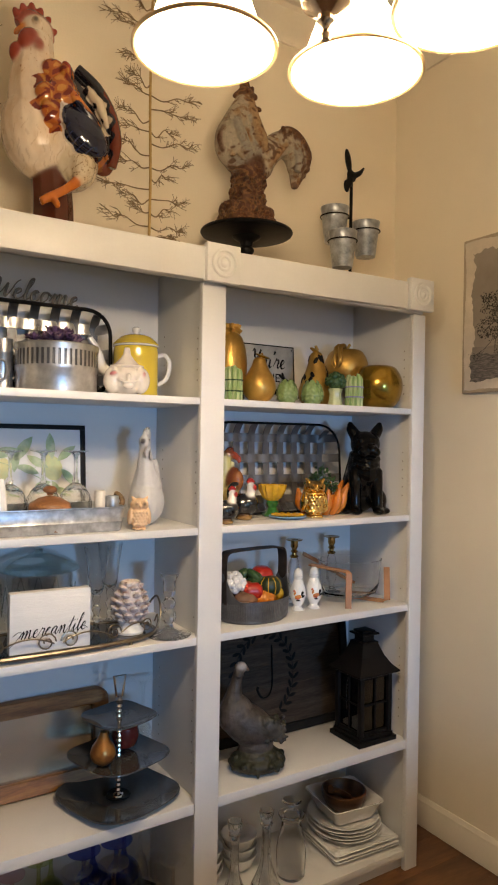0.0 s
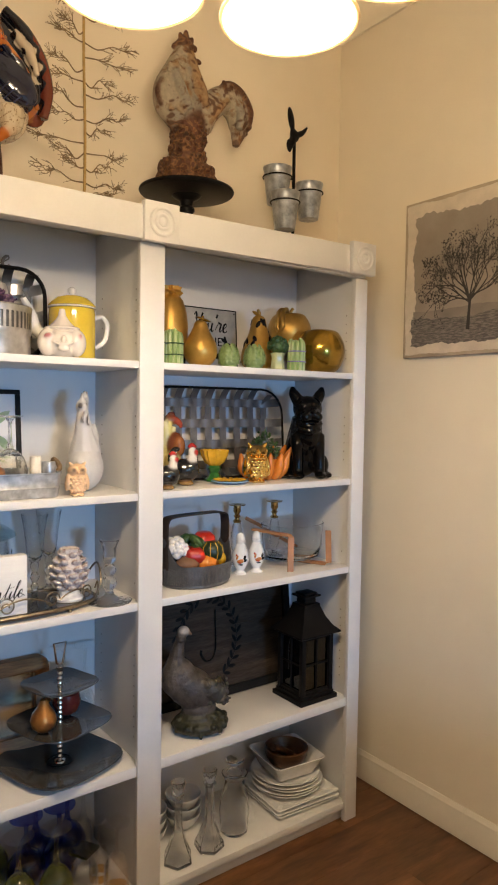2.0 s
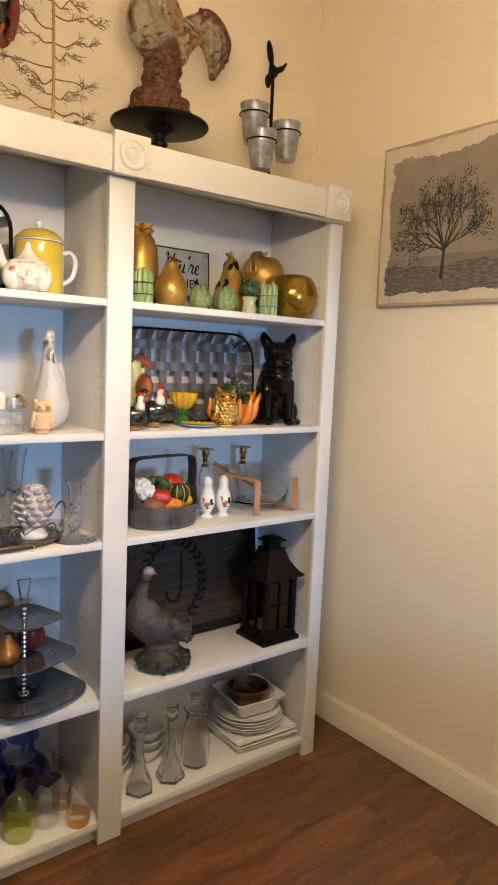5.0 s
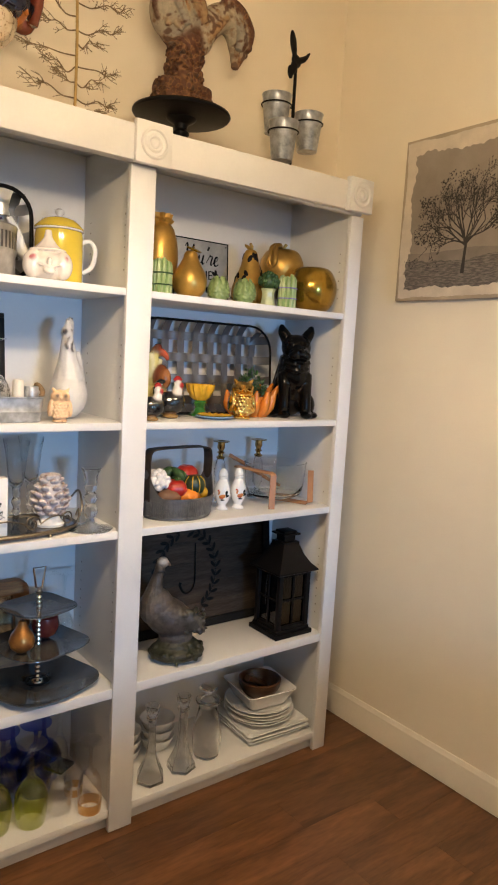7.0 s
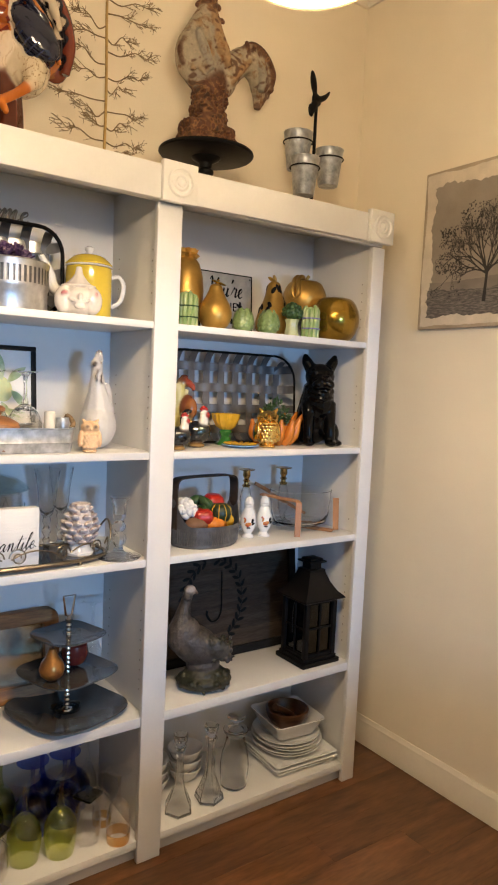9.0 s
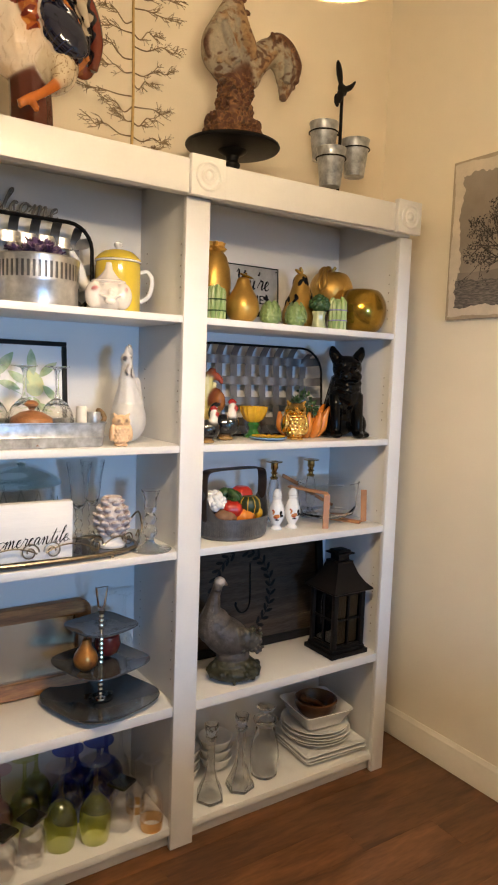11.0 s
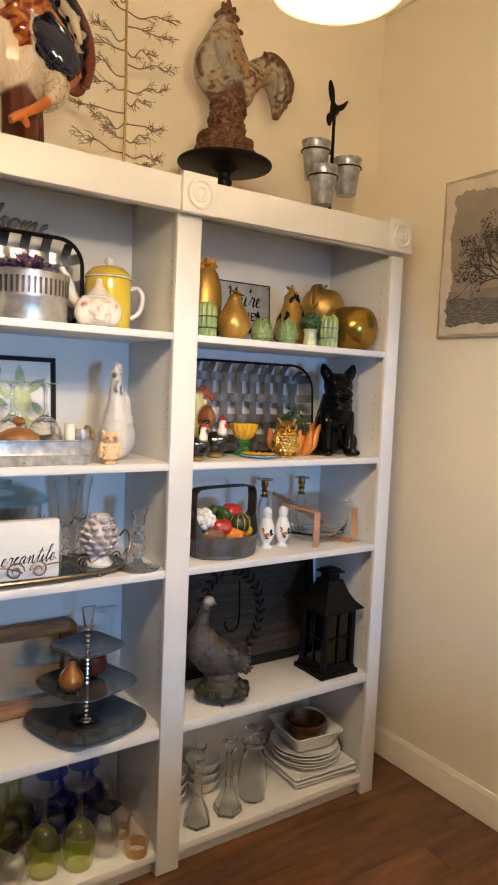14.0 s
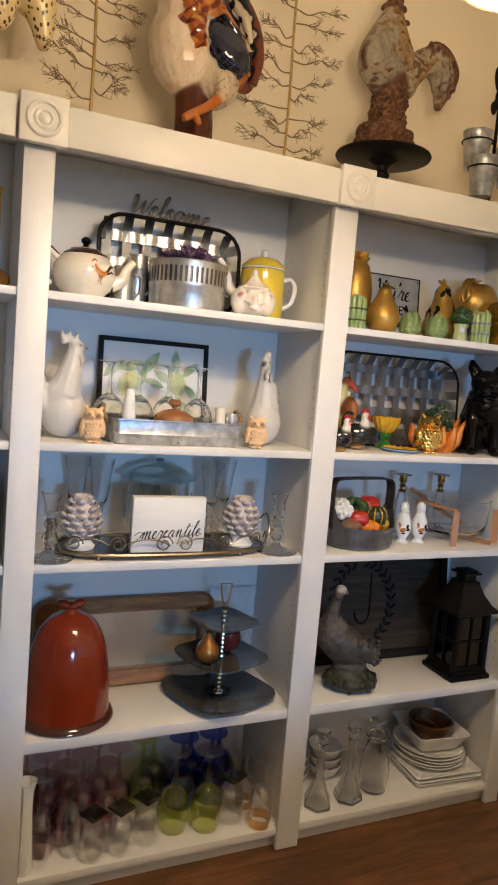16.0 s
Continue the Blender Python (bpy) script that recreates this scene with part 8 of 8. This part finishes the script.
def cut_candlestick(m):
    ob = thing("glass_candlestick", "cut glass candlestick with a wide round foot", "candlestick", m, "cut glass candlesticks")
    part("foot", lathe([(0.0, 0.0), (0.066, 0.0), (0.068, 0.003), (0.044, 0.008), (0.020, 0.016), (0.013, 0.023), (0.0, 0.025)], 36), "crystal", ob, "wide round glass foot")
    part("stem", lathe([(0.0, 0.0255), (0.014, 0.026), (0.011, 0.034), (0.020, 0.046), (0.023, 0.058), (0.020, 0.070), (0.012, 0.080), (0.018, 0.088), (0.021, 0.097), (0.017, 0.106), (0.012, 0.114), (0.0, 0.1145)], 10), "crystal", ob, "faceted glass stem", False)
    part("cup", lathe([(0.0, 0.115), (0.013, 0.116), (0.019, 0.124), (0.019, 0.156), (0.022, 0.168), (0.030, 0.186), (0.028, 0.187), (0.017, 0.166), (0.014, 0.134), (0.0, 0.130)], 24), "crystal", ob, "flared glass cup")


cut_candlestick(pose(-1.700, 0.070, S3))
cut_candlestick(pose(-1.004, 0.072, S3))
gjar = thing("glass_jar", "large clear glass jar with a green glass lid", "jar", pose(-1.350, 0.245, S3))
part("body", lathe([(0.0, 0.0), (0.060, 0.0), (0.085, 0.020), (0.103, 0.060), (0.104, 0.120), (0.096, 0.165), (0.098, 0.192), (0.095, 0.192), (0.093, 0.165), (0.100, 0.120), (0.099, 0.062), (0.080, 0.024), (0.0, 0.010)], 40, wave=ruffle(16, 0.012)), "smoke", gjar, "ribbed clear glass body")
part("lid", lathe([(0.0, 0.196), (0.108, 0.1965), (0.119, 0.204), (0.114, 0.214), (0.078, 0.236), (0.030, 0.250), (0.010, 0.254), (0.014, 0.262), (0.0, 0.266)], 40), "teal", gjar, "domed green glass lid")
bm = bmesh.new()
for i in range(12):
    for s in (-1, 1):
        tube(bm, [(0.1055 * math.cos(a), 0.1055 * math.sin(a), z) for a, z in ((2 * math.pi * i / 12 + s * 0.26 * k / 3, 0.07 + 0.03 * k) for k in range(4))], 0.0015, 4)
part("cut_lines", bm, "teal", gjar, "diamond cut lines")


def tulip(m):
    ob = thing("crystal_goblet", "tall flared crystal goblet with a knopped stem", "glass", m, "crystal goblets")
    part("bowl", lathe(sleek([(0.0, 0.108), (0.013, 0.110), (0.022, 0.128), (0.027, 0.165), (0.031, 0.205), (0.039, 0.252), (0.0378, 0.252), (0.0298, 0.205), (0.0256, 0.165), (0.020, 0.131), (0.0, 0.114)], 3), 32, wave=ruffle(16, 0.012)), "crystal", ob, "flared ribbed bowl")
    part("stem", lathe([(0.0, 0.0), (0.038, 0.0), (0.039, 0.003), (0.014, 0.010), (0.007, 0.022), (0.013, 0.034), (0.007, 0.046), (0.015, 0.064), (0.008, 0.078), (0.013, 0.094), (0.012, 0.107), (0.0, 0.1075)], 12), "crystal", ob, "faceted stem and foot", False)


for x, y in ((-1.536, 0.235), (-1.600, 0.285), (-1.174, 0.235), (-1.110, 0.290)):
    tulip(pose(x, y, S3))

# ---- left bay, fourth shelf ----
dome = thing("red_cloche", "glossy red-orange ceramic bell cover with brown rim", "cloche", pose(-1.617, 0.142, S4) @ Matrix.Diagonal((1.07, 1.05, 1.0, 1)))
part("bell", lathe(sleek([(0.118, 0.012), (0.116, 0.050), (0.113, 0.110), (0.107, 0.170), (0.097, 0.225), (0.082, 0.266), (0.058, 0.298), (0.028, 0.315), (0.0, 0.319)]), 56), "red", dome)
part("rim", lathe([(0.116, 0.0), (0.126, 0.0), (0.131, 0.006), (0.129, 0.014), (0.121, 0.022), (0.114, 0.024), (0.112, 0.012), (0.116, 0.0)], 56), "brown_glaze", dome, "flared dark brown rim")
bm = lathe([(0.030, 0.312), (0.020, 0.320), (0.017, 0.328), (0.022, 0.336), (0.0, 0.340)], 28)
for side in (-1, 1):
    ell(bm, (0.018 * side, 0, 0.341), (0.023, 0.017, 0.012), rot(0, -16 * side, 25 * side))
ell(bm, (0, -0.004, 0.337), (0.016, 0.018, 0.012))
part("knob", bm, "red", dome, "knotted red knob")

wtray = thing("framed_tray", "wood framed tray with a dull metal panel", "tray", pose(-1.400, 0.305, S4, -6))
part("panel", span(-0.255, 0.255, 0.0, 0.004, 0.045, 0.238), "panel", wtray, "cloudy metal panel", False)
bm, rings = bmesh.new(), []
for w, hgt, y, c in ((0.252, 0.096, -0.004, 0.008), (0.252, 0.096, -0.022, 0.008), (0.296, 0.140, -0.026, 0.035), (0.300, 0.144, -0.020, 0.038), (0.300, 0.144, 0.010, 0.038), (0.252, 0.096, 0.010, 0.008), (0.252, 0.096, -0.004, 0.008)):
    ring = []
    for cx, cz, a0 in ((w - c, -hgt + c, -90), (w - c, hgt - c, 0), (-w + c, hgt - c, 90), (-w + c, -hgt + c, 180)):
        for k in range(6):
            a = radians(a0 + 18 * k)
            ring.append(bm.verts.new((cx + c * math.cos(a), y, 0.1445 + cz + c * math.sin(a))))
    rings.append(ring)
for a, b in zip(rings, rings[1:]):
    for i in range(len(a)):
        bm.faces.new((a[i], a[(i + 1) % len(a)], b[(i + 1) % len(a)], b[i]))
part("frame", bm, "tray_wood", wtray, "rounded brown wooden frame")

tier = thing("tiered_stand", "three-tier dark glass serving stand with chrome rod", "serving stand", pose(-1.124, 0.158, S4))


def tier_plate(w, z, turn, deep=1.0):
    bm, rings = bmesh.new(), []
    for s, dz in ((0.30, 0.0), (0.62, 0.001), (0.90, 0.010), (1.0, 0.017), (0.995, 0.021), (0.90, 0.015), (0.62, 0.006), (0.30, 0.005), (0.06, 0.005)):
        ring = []
        for i in range(48):
            a = 2 * math.pi * i / 48
            e = 2.0 + 1.8 * min(1, s)
            q = w * s / (abs(math.cos(a)) ** e + abs(math.sin(a)) ** e) ** (1 / e)
            lift = deep * dz * (0.60 + 0.12 * (abs(math.sin(2 * a)) ** 3) * (s > 0.8))
            ring.append(bm.verts.new((q * math.cos(a), q * math.sin(a), lift)))
        rings.append(ring)
    for a, b in zip(rings, rings[1:]):
        for i in range(48):
            bm.faces.new((a[i], a[(i + 1) % 48], b[(i + 1) % 48], b[i]))
    bm.faces.new(rings[0][::-1])
    bm.faces.new(rings[-1])
    p = part("plate", bm, "slate", tier, "dark smoky glass square plate")
    p.location, p.rotation_euler = (0, 0, z), (0, 0, radians(turn))


tier_plate(0.160, 0.002, 18, 1.5)
tier_plate(0.132, 0.125, 18)
tier_plate(0.098, 0.240, 18)
prof = [(0.0, 0.006), (0.018, 0.0075), (0.016, 0.012), (0.010, 0.014)]
for k in range(18):
    z = 0.016 + 0.0150 * k
    prof += [(0.0055, z), (0.0085, z + 0.005), (0.0085, z + 0.0095), (0.0055, z + 0.0145)]
bm = lathe(prof + [(0.010, 0.290), (0.012, 0.300), (0.006, 0.308), (0.0, 0.309)], 18)
part("base_ring", lathe([(0.034, 0.0095), (0.0395, 0.0095), (0.0395, 0.0125), (0.034, 0.0125), (0.034, 0.0095)], 32), "black_metal", tier, "dark ring under the rod")
part("rod", bm, "chrome", tier, "twisted chrome rod")
bm = tube(bmesh.new(), [(0, 0, 0.306), (-0.010, 0, 0.312), (-0.0185, 0, 0.373), (0.0185, 0, 0.373), (0.010, 0, 0.312)], 0.0034, 8, True)
part("handle", bm, "chrome", tier, "square chrome loop handle")
M["bronze_fruit"] = surf("bronze_pear_glaze", (0.46, 0.20, 0.045), 0.34, 0.6, var=0.3, scale=14, bump=0.05, second=(0.16, 0.05, 0.03), cut=(0.45, 0.7))
M["wine_fruit"] = surf("wine_apple_glaze", (0.16, 0.022, 0.018), 0.25, var=0.3, scale=12, bump=0.03, second=(0.30, 0.09, 0.03), cut=(0.55, 0.75))
pr = thing("pear", "glossy bronze-brown artificial pear on the tiered stand", "fruit", pose(-1.188, 0.120, S4 + 0.133) @ Matrix.Scale(1.12, 4))
part("fruit", lathe([(0.0, 0.001), (0.014, 0.0), (0.030, 0.014), (0.034, 0.030), (0.029, 0.048), (0.018, 0.063), (0.013, 0.075), (0.009, 0.085), (0.0, 0.087)], 28), "bronze_fruit", pr)
part("stem", tube(bmesh.new(), [(0, 0, 0.082), (0.003, 0, 0.094)], 0.002, 6), "rust", pr, "short brown stem")
ap = thing("apple", "dark wine-red artificial apple on the tiered stand", "fruit", pose(-1.090, 0.190, S4 + 0.133) @ Matrix.Scale(1.18, 4))
part("fruit", lathe([(0.0, 0.006), (0.012, 0.0), (0.030, 0.012), (0.037, 0.034), (0.032, 0.058), (0.016, 0.066), (0.0, 0.060)], 28), "wine_fruit", ap)
part("stem", tube(bmesh.new(), [(0, 0, 0.060), (0.004, 0, 0.076)], 0.002, 6), "rust", ap, "short brown stem")
for x, y in ((-0.985, 0.30), (-1.045, 0.325)):
    goblet("flute", "clear stemmed flute upside down behind the stand", "clear", pose(x, y, S4), 1.2, group="clear flutes", hgt=0.25, bowl=0.8)

# ---- left bay, bottom shelf: glassware stood on its rims ----
solo("white_vase", lathe([(0.0, 0.0), (0.024, 0.0), (0.026, 0.01), (0.022, 0.10), (0.018, 0.20), (0.020, 0.25), (0.027, 0.275), (0.025, 0.276), (0.016, 0.25), (0.014, 0.20), (0.0, 0.02)], 24, wave=ruffle(8, 0.05)), "white_glaze", pose(-1.728, 0.045, S5), "slim white ribbed vase beside the glasses", "vase")
for x, y, k in ((-1.672, 0.115, 1.2), (-1.605, 0.150, 1.2), (-1.650, 0.220, 1.2), (-1.540, 0.200, 1.2), (-1.475, 0.150, 1.15), (-1.575, 0.285, 1.2), (-1.480, 0.265, 1.2), (-1.420, 0.225, 1.15), (-1.700, 0.300, 1.2)):
    goblet("pink_goblet", "rose pink goblet standing upside down", "pink", pose(x, y, S5), k, group="pink goblets", hgt=0.20)
for x, y in ((-1.685, 0.060), (-1.588, 0.085)):
    goblet("flute", "clear narrow flute standing upside down", "clear", pose(x, y, S5), 1.15, group="bottom shelf flutes", hgt=0.24, bowl=0.72)


def square_foot_glass(m, k):
    ob = thing("tumbler", "clear glass with a dark square foot, upside down", "glass", m, "square-footed glasses")
    part("bowl", lathe(sleek([(r * k, z * k) for r, z in ((0.0345, 0.0), (0.038, 0.014), (0.040, 0.045), (0.038, 0.080), (0.028, 0.104), (0.010, 0.112), (0.0, 0.1125), (0.0, 0.106), (0.024, 0.099), (0.0355, 0.078), (0.0375, 0.045), (0.0355, 0.014), (0.033, 0.0))], 3), 32), "footed_clear", ob, "round clear bowl")
    part("stem", lathe([(r * k, z * k) for r, z in ((0.0, 0.1126), (0.010, 0.1128), (0.007, 0.120), (0.009, 0.132), (0.0, 0.1325))], 20), "footed_clear", ob, "short clear stem")
    part("foot", box(bmesh.new(), (0, 0, 0.137 * k), (0.062 * k, 0.062 * k, 0.009 * k), 0.002), "darkfoot", ob, "dark square glass foot", False)


for x, y, k in ((-1.533, 0.050, 1.0), (-1.449, 0.055, 1.0), (-1.361, 0.080, 1.02), (-1.071, 0.098, 1.08)):
    square_foot_glass(pose(x, y, S5, 0, 0, 30), k)
for x, y in ((-1.266, 0.108), (-1.163, 0.086)):
    goblet("green_goblet", "lime green wine goblet standing upside down", "lime", pose(x, y, S5), 1.36, "clear", group="green goblets", hgt=0.190)
for x, y in ((-1.340, 0.235), (-1.285, 0.298)):
    goblet("green_goblet", "lime green wine goblet standing upside down", "lime", pose(x, y, S5), 1.30, group="green goblets", hgt=0.19)
for x, y in ((-1.205, 0.225), (-1.100, 0.225), (-1.150, 0.298), (-1.048, 0.290)):
    goblet("blue_goblet", "cobalt blue wine goblet standing upside down", "cobalt", pose(x, y, S5), 1.52, group="blue goblets", hgt=0.156, bowl=1.05)


def rimmed_goblet(m, k):
    ob = thing("rimmed_goblet", "clear goblet with an amber rim, upside down", "glass", m, "amber-rimmed goblets")
    part("bowl", lathe(sleek([(r * k, z * k) for r, z in ((0.0335, 0.028), (0.035, 0.050), (0.032, 0.085), (0.022, 0.112), (0.008, 0.122), (0.0, 0.1225), (0.0, 0.117), (0.019, 0.108), (0.0295, 0.084), (0.0325, 0.050), (0.0315, 0.028))], 3), 32), "footed_clear", ob, "clear bowl")
    part("rim", lathe([(r * k, z * k) for r, z in ((0.0300, 0.0), (0.0318, 0.0), (0.0338, 0.0275), (0.0312, 0.0275), (0.0300, 0.0))], 32), "amber", ob, "amber coloured rim")
    part("stem", lathe(sleek([(r * k, z * k) for r, z in ((0.0, 0.123), (0.008, 0.124), (0.0050, 0.142), (0.0050, 0.180), (0.008, 0.196), (0.020, 0.203), (0.033, 0.206), (0.0335, 0.209), (0.0, 0.210))], 3), 24), "footed_clear", ob, "stem and round foot")


rimmed_goblet(pose(-0.990, 0.044, S5), 1.12)
rimmed_goblet(pose(-1.000, 0.150, S5), 0.92)
goblet("flute", "clear narrow flute standing upside down", "clear", pose(-1.010, 0.250, S5), 1.15, group="bottom shelf flutes", hgt=0.25, bowl=0.72)

# ---- the next bay, of which a sliver shows ----
vase3 = thing("bottle_vase", "yellow bottle vase with an orange base", "vase", pose(-1.872, 0.150, S1))
part("base", lathe([(0.0, 0.0), (0.030, 0.0), (0.042, 0.018), (0.040, 0.036), (0.020, 0.052), (0.0, 0.053)], 28), "orange", vase3, "round orange base")
part("neck", lathe([(0.0, 0.0535), (0.016, 0.054), (0.012, 0.08), (0.011, 0.24), (0.016, 0.262), (0.013, 0.263), (0.0, 0.25)], 24), "yellow_glaze", vase3, "long yellow neck")
# two made-up vessels fill an unidentified dark brown area of this bay
solo("dark_basket", lathe([(0.0, 0.0), (0.105, 0.0), (0.120, 0.09), (0.125, 0.20), (0.119, 0.20), (0.114, 0.09), (0.0, 0.01)], 36, wave=ruffle(24, 0.015)), "bowl_wood", pose(-1.958, 0.170, S3), "dark brown ribbed vessel added to fill the next bay", "basket")
solo("dark_round_fill", lathe([(0.0, 0.0), (0.085, 0.0), (0.110, 0.06), (0.112, 0.18), (0.090, 0.24), (0.080, 0.25), (0.084, 0.262), (0.076, 0.262), (0.070, 0.25), (0.0, 0.02)], 40), "brown_glaze", pose(-1.945, 0.170, S4), "dark brown round vessel added to fill the next bay", "crock")

# ---- floor boards ----
PW, PL = 0.145, 1.22
rf = random.Random(31)
plank_mesh = {}


def plank(x0, x1, y0, y1):
    key = (round(x1 - x0, 3), round(y1 - y0, 3))
    if key not in plank_mesh:
        bm = span(-(x1 - x0) / 2, (x1 - x0) / 2, -(y1 - y0) / 2, (y1 - y0) / 2, -0.0035, 0.0, 0.0004)
        me = bpy.data.meshes.new("plank")
        bm.to_mesh(me)
        bm.free()
        me.materials.append(M["floor"])
        plank_mesh[key] = me
    ob = new("plank", plank_mesh[key])
    ob.parent = floor
    ob.location = ((x0 + x1) / 2, (y0 + y1) / 2, 0.0)


y, row = WALL_Y - 0.002, 0
while y > SOUTH_Y:
    x = WALL_X - 0.002
    first = PL * rf.choice((0.25, 0.5, 0.75, 1.0))
    while x > LEFT_X:
        x1 = max(LEFT_X, x - (first if x > WALL_X - 0.01 else PL))
        plank(x1 + 0.0002, x - 0.0002, max(SOUTH_Y, y - PW) + 0.0002, y - 0.0002)
        x = x1
    y -= PW
    row += 1
